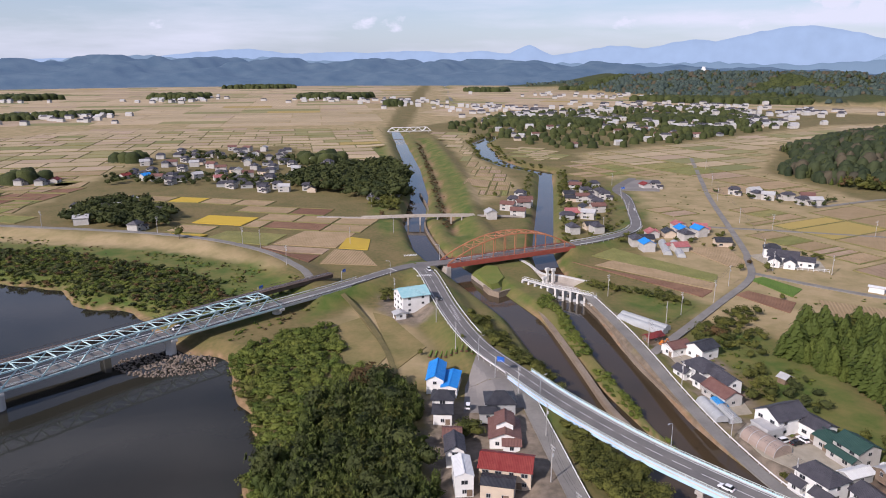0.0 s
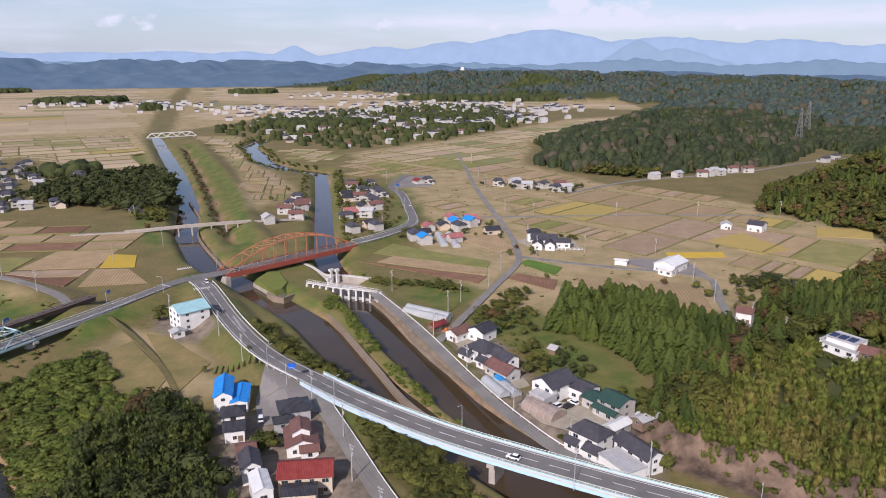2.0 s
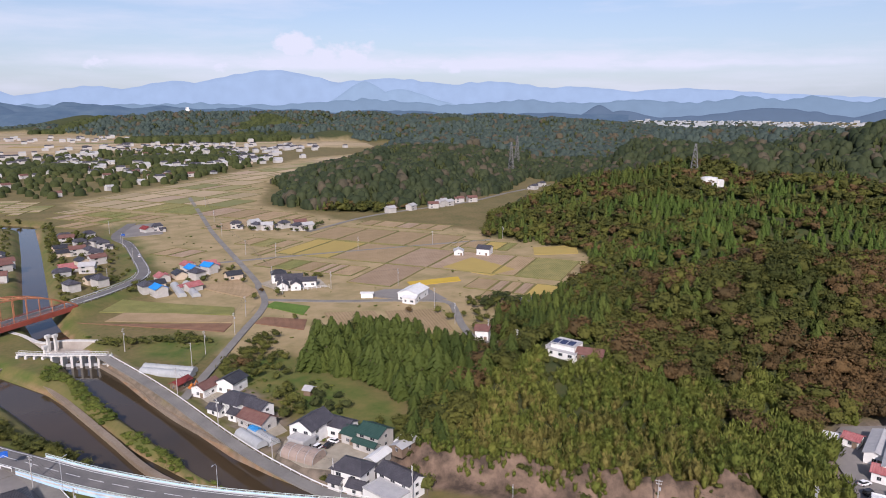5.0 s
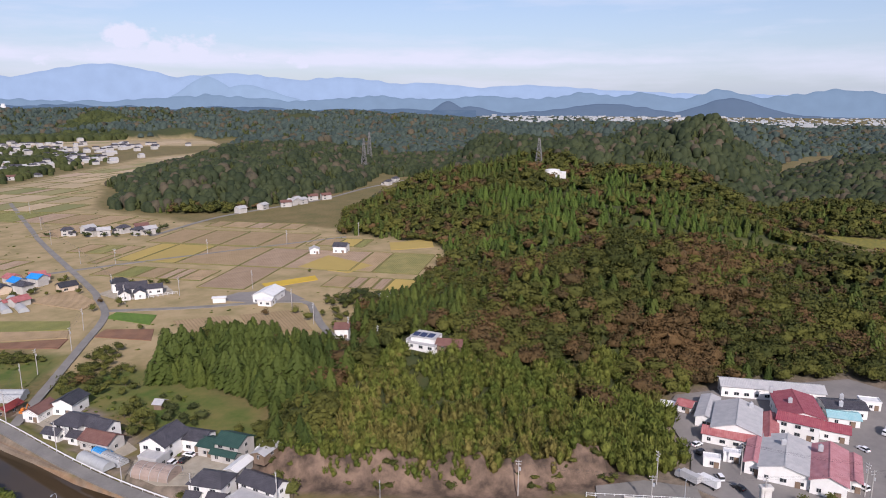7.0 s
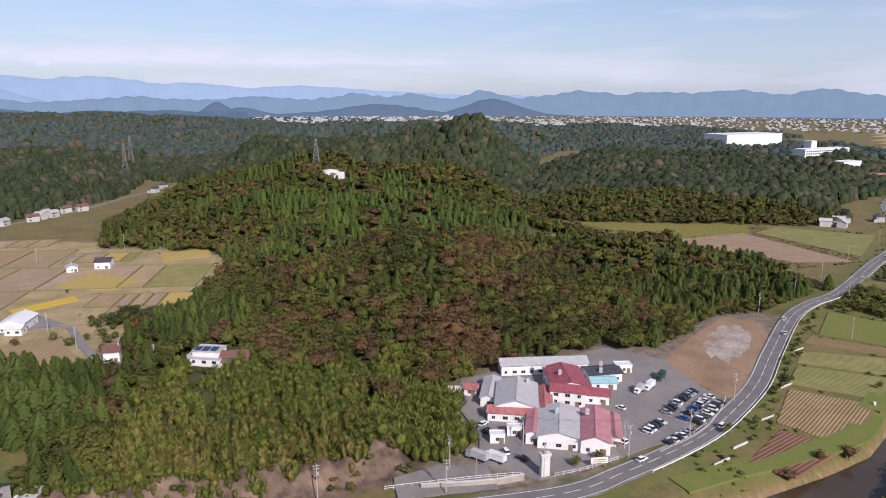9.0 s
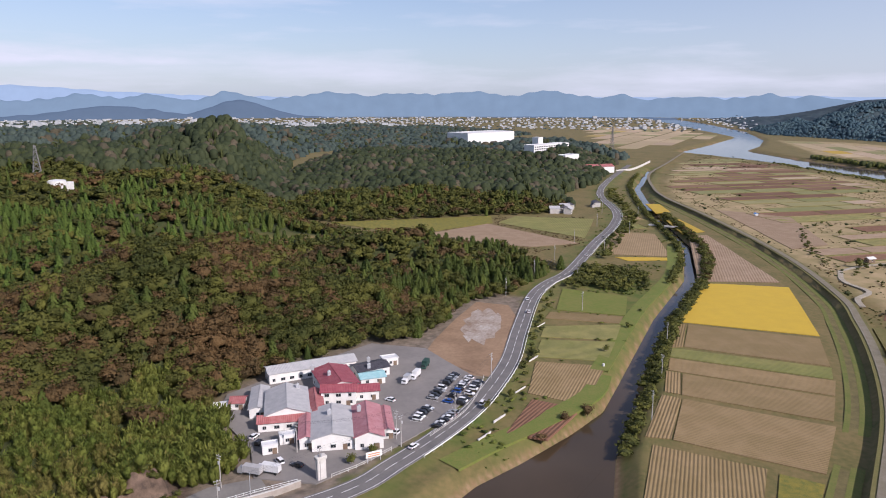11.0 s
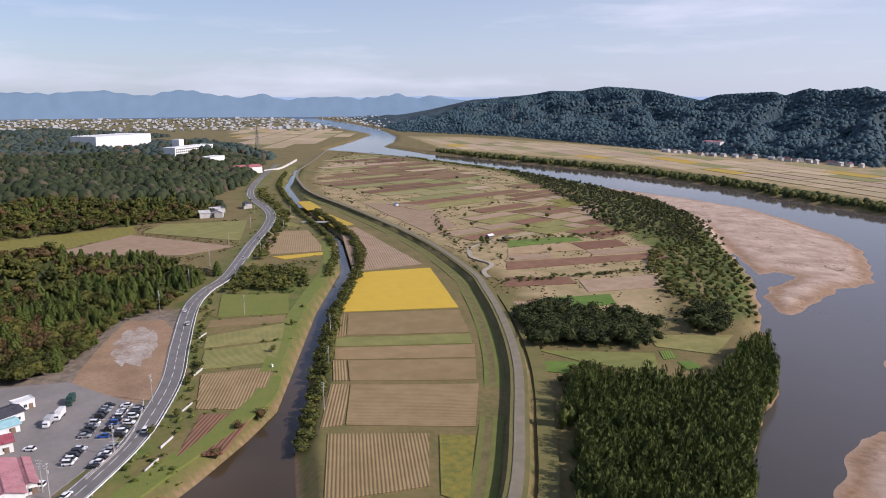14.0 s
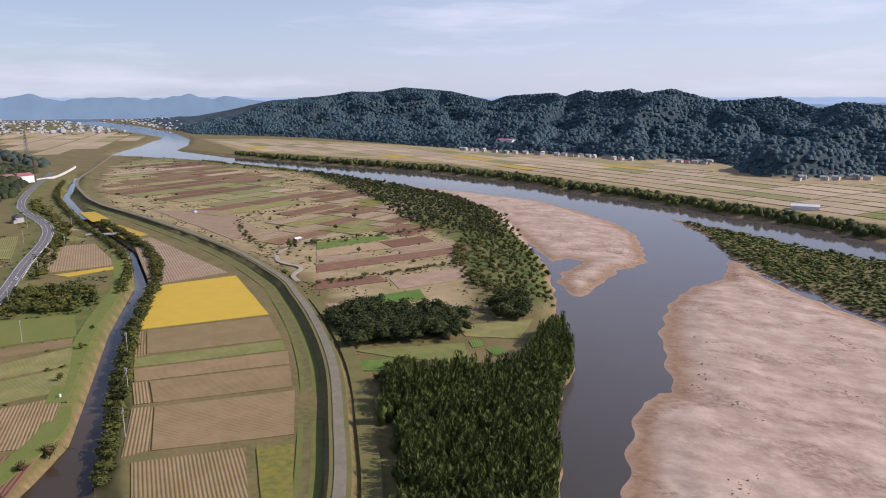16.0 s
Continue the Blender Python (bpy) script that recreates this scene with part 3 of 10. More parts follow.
    h = np.where(b > -8, np.maximum(h, -4.8 + np.clip(b * 0.3, -3, 2.8)), h)
    sand = np.where(b > 4, 0, sand)
    # cut rock at the foot of the hill
    d, _ = line_dist(X, Y, [(121, 163), (135, 142), (160, 106), (184, 84)])
    ins = -area_dist(X, Y, HILL_MAIN)
    rock = np.clip(1.5 - d / 9, 0, 1) * np.clip(ins / 2.0 + 0.6, 0, 1)
    h = h + rock * np.clip(ins / 3.5, 0, 1) * (7.5 + 2.5 * waves(X, Y, 13, 16) + 1.2 * waves(X, Y, 5, 17))
    if full:
        shore = np.clip(1 - np.abs(h + 3.6) / 0.9, 0, 1) * (1 - wood)
        straw, green = np.zeros(X.shape), np.zeros(X.shape)
        for poly in PLAINS:
            straw = np.maximum(straw, np.clip(0.5 - area_dist(X, Y, poly) / 12 + 0.3 * waves(X, Y, 30, 18), 0, 1))
        for pts, w, _ in WATERS:
            green = np.maximum(green, np.clip(1.6 - line_dist(X, Y, pts)[0] / 16, 0, 1))
        for pts in (ROAD_SOUTH, ROAD_NORTH, ROAD_EAST):
            green = np.maximum(green, np.clip(1.7 - line_dist(X, Y, pts)[0] / 11, 0, 1))
        green = green * (0.6 + 0.4 * waves(X, Y, 25, 19))
        earth = np.zeros(X.shape)
        for poly in EARTHS:
            earth = np.maximum(earth, np.clip(0.5 - area_dist(X, Y, poly) / 4 + 0.5 * waves(X, Y, 11, 23), 0, 1))
        for poly in GREENS:
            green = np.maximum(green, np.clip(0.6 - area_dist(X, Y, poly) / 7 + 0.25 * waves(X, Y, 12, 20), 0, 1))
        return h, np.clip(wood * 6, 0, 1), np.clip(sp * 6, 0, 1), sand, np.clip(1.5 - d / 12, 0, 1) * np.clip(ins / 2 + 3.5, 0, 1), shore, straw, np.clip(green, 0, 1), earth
    return h


# ---- ground ----
def ground_material():
    m = mat("ground", (0.066, 0.080, 0.018), (0.185, 0.138, 0.056), 0.95, 0.045, bump=0.9, fine=0.6, detail=10)
    nt = m.node_tree
    N, K = nt.nodes, nt.links
    b = N["Principled BSDF"]
    src = b.inputs["Base Color"].links[0].from_socket
    co = N.new("ShaderNodeTexCoord")
    # mount: ground below the mountain woods, blued to paint in haze
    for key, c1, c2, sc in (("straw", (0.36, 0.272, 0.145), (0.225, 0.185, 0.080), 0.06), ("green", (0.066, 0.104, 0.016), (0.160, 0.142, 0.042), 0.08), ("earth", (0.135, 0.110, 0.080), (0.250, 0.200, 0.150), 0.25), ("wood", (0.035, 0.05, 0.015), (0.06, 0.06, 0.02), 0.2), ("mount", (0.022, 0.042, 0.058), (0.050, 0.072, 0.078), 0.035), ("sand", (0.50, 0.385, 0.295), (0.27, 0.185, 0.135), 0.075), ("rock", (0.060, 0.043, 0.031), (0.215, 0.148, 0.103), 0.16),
                            ("shore", (0.22, 0.13, 0.07), (0.32, 0.21, 0.12), 0.3)):
        at = N.new("ShaderNodeAttribute")
        at.attribute_name = key
        nz = N.new("ShaderNodeTexNoise")
        nz.inputs["Scale"].default_value, nz.inputs["Detail"].default_value, nz.inputs["Roughness"].default_value = sc, 10, 0.62 if key != "sand" else 0.8
        if key == "sand":
            mp = N.new("ShaderNodeMapping")
            mp.inputs["Rotation"].default_value, mp.inputs["Scale"].default_value = (0, 0, radians(-50)), (0.7, 1.2, 1)
            K.new(co.outputs["Object"], mp.inputs["Vector"]), K.new(mp.outputs["Vector"], nz.inputs["Vector"])
        else:
            K.new(co.outputs["Object"], nz.inputs["Vector"])
        rp = N.new("ShaderNodeMapRange")
        rp.inputs["From Min"].default_value, rp.inputs["From Max"].default_value = 0.38, 0.66
        K.new(nz.outputs["Fac"], rp.inputs["Value"])
        c = N.new("ShaderNodeMix")
        c.data_type = "RGBA"
        c.inputs["A"].default_value, c.inputs["B"].default_value = (*c1, 1), (*c2, 1)
        K.new(rp.outputs[0], c.inputs["Factor"])
        mx = N.new("ShaderNodeMix")
        mx.data_type = "RGBA"
        K.new(at.outputs["Fac"], mx.inputs["Factor"]), K.new(src, mx.inputs["A"]), K.new(c.outputs["Result"], mx.inputs["B"])
        src = mx.outputs["Result"]
    # darker drift lines and wet patches on the sand
    at, nz, wv = N.new("ShaderNodeAttribute"), N.new("ShaderNodeTexNoise"), N.new("ShaderNodeTexWave")
    at.attribute_name = "sand"
    nz.inputs["Scale"].default_value, nz.inputs["Detail"].default_value, nz.inputs["Roughness"].default_value = 0.5, 8, 0.75
    mp = N.new("ShaderNodeMapping")
    mp.inputs["Rotation"].default_value, mp.inputs["Scale"].default_value = (0, 0, radians(-50)), (0.6, 1, 1)
    K.new(co.outputs["Object"], mp.inputs["Vector"]), K.new(mp.outputs["Vector"], nz.inputs["Vector"]), K.new(mp.outputs["Vector"], wv.inputs["Vector"])
    wv.bands_direction = "Y"
    wv.inputs["Scale"].default_value, wv.inputs["Distortion"].default_value, wv.inputs["Detail"].default_value, wv.inputs["Detail Scale"].default_value = 0.007, 26.0, 6, 1.2
    ml, rg, mx = N.new("ShaderNodeMath"), N.new("ShaderNodeMapRange"), N.new("ShaderNodeMix")
    ml.operation = "MULTIPLY"
    K.new(wv.outputs["Fac"], ml.inputs[0]), K.new(nz.outputs["Fac"], ml.inputs[1])
    rg.inputs["From Min"].default_value, rg.inputs["From Max"].default_value, rg.inputs["To Max"].default_value = 0.42, 0.60, 0.62
    K.new(ml.outputs[0], rg.inputs["Value"])
    m2 = N.new("ShaderNodeMath")
    m2.operation = "MULTIPLY"
    K.new(rg.outputs[0], m2.inputs[0]), K.new(at.outputs["Fac"], m2.inputs[1])
    mx.data_type = "RGBA"
    mx.inputs["B"].default_value = (0.17, 0.105, 0.07, 1)
    K.new(m2.outputs[0], mx.inputs["Factor"]), K.new(src, mx.inputs["A"])
    K.new(mx.outputs["Result"], b.inputs["Base Color"])
    return m


def build_ground():
    az = np.radians(np.concatenate([np.arange(-40, 172, 0.34), np.linspace(172, 320, 75)[:-1]]))
    rr = np.concatenate([[0.01], np.linspace(20, 110, 12), np.geomspace(115, 4880, 310)])
    A, R = np.meshgrid(az, rr)
    X, Y = np.sin(A) * R, np.cos(A) * R
    h, wood, mount, sand, rock, shore, straw, green, earth = height(X, Y, True)
    n, m = len(rr), len(az)
    i, j = np.meshgrid(np.arange(n - 1), np.arange(m), indexing="ij")
    j2 = (j + 1) % m
    f = np.stack([i * m + j, i * m + j2, (i + 1) * m + j2, (i + 1) * m + j], -1).reshape(-1, 4)[:, ::-1]
    me = np_mesh("ground", np.stack([X, Y, h], -1).reshape(-1, 3), f, ground_material(), smooth=True,
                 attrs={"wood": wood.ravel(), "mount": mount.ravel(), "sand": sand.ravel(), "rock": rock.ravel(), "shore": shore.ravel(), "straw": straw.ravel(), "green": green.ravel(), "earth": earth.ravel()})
    tagged(new("ground", me), "green and straw-coloured grassy plain with wooded hills", "ground", kind="structure")


build_ground()


def water_material():
    m = bpy.data.materials.new("murky water")
    m.use_nodes = True
    N, K = m.node_tree.nodes, m.node_tree.links
    b = N["Principled BSDF"]
    b.inputs["Base Color"].default_value = (0.030, 0.030, 0.026, 1)
    b.inputs["Roughness"].default_value = 0.06
    b.inputs["IOR"].default_value = 1.33
    nz = N.new("ShaderNodeTexNoise")
    nz.inputs["Scale"].default_value, nz.inputs["Detail"].default_value = 0.35, 4
    co = N.new("ShaderNodeTexCoord")
    K.new(co.outputs["Object"], nz.inputs["Vector"])
    bp = N.new("ShaderNodeBump")
    bp.inputs["Strength"].default_value, bp.inputs["Distance"].default_value = 0.15, 0.12
    K.new(nz.outputs["Fac"], bp.inputs["Height"]), K.new(bp.outputs[0], b.inputs["Normal"])
    n2 = N.new("ShaderNodeTexNoise")
    n2.inputs["Scale"].default_value, n2.inputs["Detail"].default_value = 0.02, 5
    K.new(co.outputs["Object"], n2.inputs["Vector"])
    mx = N.new("ShaderNodeMix")
    mx.data_type = "RGBA"
    mx.inputs["A"].default_value, mx.inputs["B"].default_value = (0.014, 0.016, 0.012, 1), (0.042, 0.037, 0.027, 1)
    K.new(n2.outputs["Fac"], mx.inputs["Factor"])
    # silt and painted sky reflection, paler southwards over the sandbar reach
    sp, rg, wavy_y, silt_sky = N.new("ShaderNodeSeparateXYZ"), N.new("ShaderNodeMapRange"), N.new("ShaderNodeMath"), N.new("ShaderNodeMix")
    rg.inputs["From Min"].default_value, rg.inputs["From Max"].default_value = 20, -260
    wavy_y.operation, silt_sky.data_type = "MULTIPLY_ADD", "RGBA"
    wavy_y.inputs[1].default_value = 120
    K.new(co.outputs["Object"], sp.inputs[0]), K.new(n2.outputs["Fac"], wavy_y.inputs[0]), K.new(sp.outputs["Y"], wavy_y.inputs[2]), K.new(wavy_y.outputs[0], rg.inputs["Value"])
    silt_sky.inputs["B"].default_value = (0.098, 0.086, 0.078, 1)
    K.new(rg.outputs[0], silt_sky.inputs["Factor"]), K.new(mx.outputs["Result"], silt_sky.inputs["A"]), K.new(silt_sky.outputs["Result"], b.inputs["Base Color"])
    return m


M_WATER = water_material()
M_CANAL = M_WATER.copy()
M_CANAL.name = "brown canal water"
for nd in M_CANAL.node_tree.nodes:
    if nd.bl_idname == "ShaderNodeMix" and not nd.inputs["A"].is_linked:
        nd.inputs["A"].default_value, nd.inputs["B"].default_value = (0.030, 0.027, 0.018, 1), (0.088, 0.058, 0.032, 1)


def ribbon(pts, width, dz=0.0, thick=0.3, step=6.0, side=0.0):
    """Verts and faces of a strip along a line of (x, y, z) points, with sides that go down."""
    p = np.array(smooth_line(pts, step))
    d = np.gradient(p[:, :2], axis=0)
    n = np.stack([d[:, 1], -d[:, 0]], 1) / np.hypot(d[:, 0], d[:, 1])[:, None]
    z = p[:, 2] + dz
    L, Rr = p[:, :2] + n * (side - width / 2), p[:, :2] + n * (side + width / 2)
    k = len(p)
    v = np.concatenate([np.c_[L, z], np.c_[Rr, z], np.c_[L, z - thick], np.c_[Rr, z - thick]])
    i = np.arange(k - 1)
    top = np.stack([i, i + 1, k + i + 1, k + i], 1)[:, ::-1]
    ls = np.stack([2 * k + i, 2 * k + i + 1, i + 1, i], 1)[:, ::-1]
    rs = np.stack([k + i, k + i + 1, 3 * k + i + 1, 3 * k + i], 1)[:, ::-1]
    bt = np.stack([3 * k + i, 3 * k + i + 1, 2 * k + i + 1, 2 * k + i], 1)[:, ::-1]
    return v, np.concatenate([top, ls, rs, bt])


def strip(name, pts, width, material, label, category="road", dz=0.0, thick=0.5, step=6.0, side=0.0, kind="structure"):
    v, f = ribbon(pts, width, dz, thick, step, side)
    return tagged(new(name, np_mesh(name, v, f, material)), label, category, kind=kind)


for nm, (pts, w, sl) in zip(("water_canal", "water_channel", "water_creek", "water_stream", "water_ditch"), WATERS):
    if nm == "water_ditch":
        continue
    z = -4.0 if nm != "water_channel" else -4.01
    strip(nm, [(x, y, z - (0.02 if "creek" in nm else 0)) for x, y in pts], 2 * w + 9, M_CANAL, "brown murky water in a straight channel", "water", thick=0.1)
bm = bmesh.new()
c = np.mean(MOUTH, axis=0)
bm.faces.new([bm.verts.new((c[0] + (x - c[0]) * 1.25, c[1] + (y - c[1]) * 1.3, -4.05)) for x, y in MOUTH[::-1]])
bmesh.ops.triangulate(bm, faces=bm.faces[:])
bmesh.ops.recalc_face_normals(bm, faces=bm.faces[:])
if sum(f.normal.z for f in bm.faces) < 0:
    bmesh.ops.reverse_faces(bm, faces=bm.faces[:])
tagged(new("water_mouth", bm_mesh("water_mouth", bm, M_CANAL)), "dark still water where the creek widens", "water", kind="structure")
bm = bmesh.new()
P = np.array(RIVER, float)
D = np.roll(P, -1, 0) - np.roll(P, 1, 0)
side = 1 if np.sum(P[:, 0] * np.roll(P[:, 1], -1) - np.roll(P[:, 0], -1) * P[:, 1]) > 0 else -1
P = P + side * 9 * np.stack([D[:, 1], -D[:, 0]], 1) / np.hypot(D[:, 0], D[:, 1])[:, None]
bm.faces.new([bm.verts.new((x, y, -4.03)) for x, y in P])
bmesh.ops.triangulate(bm, faces=bm.faces[:])
bmesh.ops.recalc_face_normals(bm, faces=bm.faces[:])
if sum(f.normal.z for f in bm.faces) < 0:
    bmesh.ops.reverse_faces(bm, faces=bm.faces[:])
tagged(new("water_river", bm_mesh("water_river", bm, M_WATER)), "wide calm dark river between sandbars and wooded banks", "river", kind="structure")

# ---- roads ----
strip("road_main", ROAD_SOUTH, 8.6, M_ASPHALT, "grey two-lane asphalt road with white edge lines")
strip("road_north", ROAD_NORTH, 8.2, M_ASPHALT, "grey two-lane asphalt road on an embankment", dz=0.01)
strip("road_bridge", ROAD_WEST, 7.0, M_ASPHALT, "grey asphalt road over the river bridge", dz=0.02)
strip("road_east", ROAD_EAST, 8.0, M_ASPHALT, "grey asphalt road over the arch bridge", dz=0.03)
strip("road_levee_north", LEVEE_NORTH, 4.5, M_ASPHALT_OLD, "narrow worn road along a grassy levee")
strip("road_levee", LEVEE_EAST, 3.8, M_TRACK, "pale worn road on top of a grassy levee")
strip("road_bank", LANE_BANK, 4.2, M_ASPHALT_OLD, "pale narrow lane along the canal bank")
strip("road_lane", LANE_NORTH, 4.0, M_ASPHALT_OLD, "pale narrow farm lane between paddies", dz=0.02)
strip("road_lane_east", LANE_EAST, 4.0, M_ASPHALT_OLD, "pale narrow farm lane to the hill", dz=0.04)
strip("road_houses", LANE_HOUSES, 5.5, M_ASPHALT_OLD, "pale worn lane beside the houses", dz=0.05)
strip("road_weir", LANE_CANAL, 3.4, M_CONCRETE, "pale concrete lane that crosses the canal", thick=1.0)


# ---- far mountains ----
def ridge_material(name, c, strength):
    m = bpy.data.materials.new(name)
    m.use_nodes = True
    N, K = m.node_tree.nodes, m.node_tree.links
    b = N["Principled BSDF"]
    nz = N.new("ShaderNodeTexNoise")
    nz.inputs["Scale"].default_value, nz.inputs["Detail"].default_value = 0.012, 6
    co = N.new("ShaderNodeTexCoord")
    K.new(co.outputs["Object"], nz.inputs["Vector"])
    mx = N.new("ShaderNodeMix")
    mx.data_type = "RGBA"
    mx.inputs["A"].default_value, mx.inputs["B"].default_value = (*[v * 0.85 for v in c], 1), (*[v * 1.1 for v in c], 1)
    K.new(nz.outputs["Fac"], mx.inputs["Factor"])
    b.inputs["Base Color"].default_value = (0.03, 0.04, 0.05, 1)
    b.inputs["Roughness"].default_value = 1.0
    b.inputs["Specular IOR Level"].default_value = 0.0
    # distance haze is put in as a glow of the colour c
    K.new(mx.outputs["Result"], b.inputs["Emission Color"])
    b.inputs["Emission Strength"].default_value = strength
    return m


def ridge(name, r, peaks, base, rough, seed, material, label, depth=120):
    """A far range: its height in degrees over the eye, by heading, as a sum of swells (heading, degrees, width)."""
    az = np.arange(-70, 250, 0.12)
    el = np.full(az.shape, float(base))
    for a, e, w in peaks:
        el = np.maximum(el, base + (e - base) * np.exp(-np.abs((az - a) / w) ** 1.7))
    g = np.random.default_rng(seed)
    for k in (0.9, 2.1, 4.7, 9.0, 19.0):
        el += rough * np.sin(np.radians(az) * k * 18 + g.uniform(0, 6)) / (0.6 + k * 0.55)
    for k in range(14):
        el += 0.35 * rough * np.sin(az * g.uniform(0.6, 5.5) + g.uniform(0, 6)) * np.sin(az * g.uniform(0.05, 0.4) + g.uniform(0, 6))
    a = np.radians(az)
    top = HC + np.tan(np.radians(el)) * r
    rows = []
    for q, zz in ((0, -20 + 0 * top), (0.45, top * 0.45), (0.8, top * 0.85), (1, top), (1.3, top * 0.6), (1.6, -20 + 0 * top)):
        rad = r + depth * (q - 1)
        rows.append(np.stack([np.sin(a) * rad, np.cos(a) * rad, zz], -1))
    V = np.array(rows)
    n, m = V.shape[:2]
    i, j = np.meshgrid(np.arange(n - 1), np.arange(m - 1), indexing="ij")
    f = np.stack([i * m + j, i * m + j + 1, (i + 1) * m + j + 1, (i + 1) * m + j], -1).reshape(-1, 4)[:, ::-1]
    tagged(new(name, np_mesh(name, V.reshape(-1, 3), f, material, smooth=True)), label, "mountains", kind="structure")


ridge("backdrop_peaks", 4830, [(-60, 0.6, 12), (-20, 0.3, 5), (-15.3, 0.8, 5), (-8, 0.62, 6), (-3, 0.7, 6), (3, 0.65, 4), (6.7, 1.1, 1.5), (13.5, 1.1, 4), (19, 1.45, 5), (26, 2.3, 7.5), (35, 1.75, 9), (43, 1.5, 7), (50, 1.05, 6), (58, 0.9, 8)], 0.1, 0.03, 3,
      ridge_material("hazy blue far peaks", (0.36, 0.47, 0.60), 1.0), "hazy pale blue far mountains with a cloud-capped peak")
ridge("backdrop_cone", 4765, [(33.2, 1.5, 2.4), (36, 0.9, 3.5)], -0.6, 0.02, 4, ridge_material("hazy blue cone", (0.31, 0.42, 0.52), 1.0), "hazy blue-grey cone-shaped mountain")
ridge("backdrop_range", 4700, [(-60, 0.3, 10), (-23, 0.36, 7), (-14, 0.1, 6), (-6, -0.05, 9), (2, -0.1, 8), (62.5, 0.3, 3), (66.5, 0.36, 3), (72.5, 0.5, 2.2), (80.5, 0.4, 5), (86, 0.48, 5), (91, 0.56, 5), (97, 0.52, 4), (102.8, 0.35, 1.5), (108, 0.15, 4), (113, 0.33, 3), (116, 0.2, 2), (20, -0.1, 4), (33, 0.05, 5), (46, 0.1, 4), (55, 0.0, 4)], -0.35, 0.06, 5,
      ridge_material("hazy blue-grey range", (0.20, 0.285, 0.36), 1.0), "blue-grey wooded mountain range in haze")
def rolling_hills(name, a0, a1, r0, r1, tops, material, label):
    """A far wooded upland with folds between r0 and r1; tops: (heading, degrees over the eye)."""
    A, R = np.meshgrid(np.radians(np.arange(a0, a1, 0.16)), np.linspace(r0, r1, 44), indexing="ij")
    X, Y = np.sin(A) * R, np.cos(A) * R
    q = (R - r0) / (r1 - r0)
    el = np.interp(np.degrees(A), [t[0] for t in tops], [t[1] for t in tops])
    fold = np.clip(waves(X, Y, 420, 65) + 0.45 * waves(X, Y, 170, 66), -1, 1)
    Z = (HC + R * np.tan(np.radians(el)) + 20) * np.sin(np.pi * np.clip(q * 1.15, 0, 1) * 0.5) ** 0.8 * (0.80 + 0.20 * fold) - 20 * np.clip(q * 8 - 7, 0, 1) * 8 - 6
    n, m = A.shape
    i, j = np.meshgrid(np.arange(n - 1), np.arange(m - 1), indexing="ij")
    f = np.stack([i * m + j, i * m + j + 1, (i + 1) * m + j + 1, (i + 1) * m + j], -1).reshape(-1, 4)
    tagged(new(name, np_mesh(name, np.stack([X, Y, Z], -1).reshape(-1, 3), f, material, smooth=True)), label, "hills", kind="structure")


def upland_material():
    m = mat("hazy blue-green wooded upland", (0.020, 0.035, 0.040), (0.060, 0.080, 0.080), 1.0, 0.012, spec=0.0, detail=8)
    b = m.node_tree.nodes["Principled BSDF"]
    # blue glow over the dark wood stands in for haze
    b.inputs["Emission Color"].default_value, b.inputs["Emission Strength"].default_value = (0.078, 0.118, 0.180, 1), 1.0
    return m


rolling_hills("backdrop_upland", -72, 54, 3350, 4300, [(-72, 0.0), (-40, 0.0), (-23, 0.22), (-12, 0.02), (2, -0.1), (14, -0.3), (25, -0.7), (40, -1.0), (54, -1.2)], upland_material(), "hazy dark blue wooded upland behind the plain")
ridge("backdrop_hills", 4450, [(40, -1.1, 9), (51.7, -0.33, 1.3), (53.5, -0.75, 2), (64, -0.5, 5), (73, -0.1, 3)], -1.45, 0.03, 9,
      ridge_material("haze-blue wooded hills", (0.10, 0.145, 0.20), 1.0), "low wooded hills in painted blue haze")


# ---- woods ----
def leaf_mat(name, c1, c2, grain=1.5, deep=0.55):
    """Leaves: tone by tree and by clump, with strong relief of clumps about 1 / grain metres wide."""
    m = mat(name, c1, c2, 0.75, 0.3, tint="tint", spec=0.15, fine=0.5)
    N, K = m.node_tree.nodes, m.node_tree.links
    co, nz, bp = N.new("ShaderNodeTexCoord"), N.new("ShaderNodeTexNoise"), N.new("ShaderNodeBump")
    nz.inputs["Scale"].default_value, nz.inputs["Detail"].default_value, nz.inputs["Roughness"].default_value = grain, 4, 0.65
    bp.inputs["Strength"].default_value, bp.inputs["Distance"].default_value = 1.0, deep
    K.new(co.outputs["Object"], nz.inputs["Vector"]), K.new(nz.outputs["Fac"], bp.inputs["Height"])
    K.new(bp.outputs[0], N["Principled BSDF"].inputs["Normal"])
    return m


M_CONIFER = leaf_mat("green cedar needles", (0.016, 0.032, 0.007), (0.086, 0.108, 0.020))
M_CEDAR_LIGHT = leaf_mat("light green cedar needles", (0.022, 0.046, 0.008), (0.088, 0.128, 0.022))
M_HILLWOOD = leaf_mat("mixed hill wood leaves", (0.017, 0.028, 0.008), (0.102, 0.102, 0.020))
M_BROAD = leaf_mat("mixed broad leaves", (0.018, 0.030, 0.008), (0.118, 0.118, 0.025))
M_AUTUMN = leaf_mat("turning brown leaves", (0.034, 0.031, 0.013), (0.122, 0.074, 0.030))
M_FARBROWN = leaf_mat("far brownish wood", (0.034, 0.036, 0.024), (0.090, 0.074, 0.046), 0.5, 0.2)
M_BAMBOO = leaf_mat("yellow-green bamboo leaves", (0.046, 0.078, 0.011), (0.150, 0.160, 0.030))
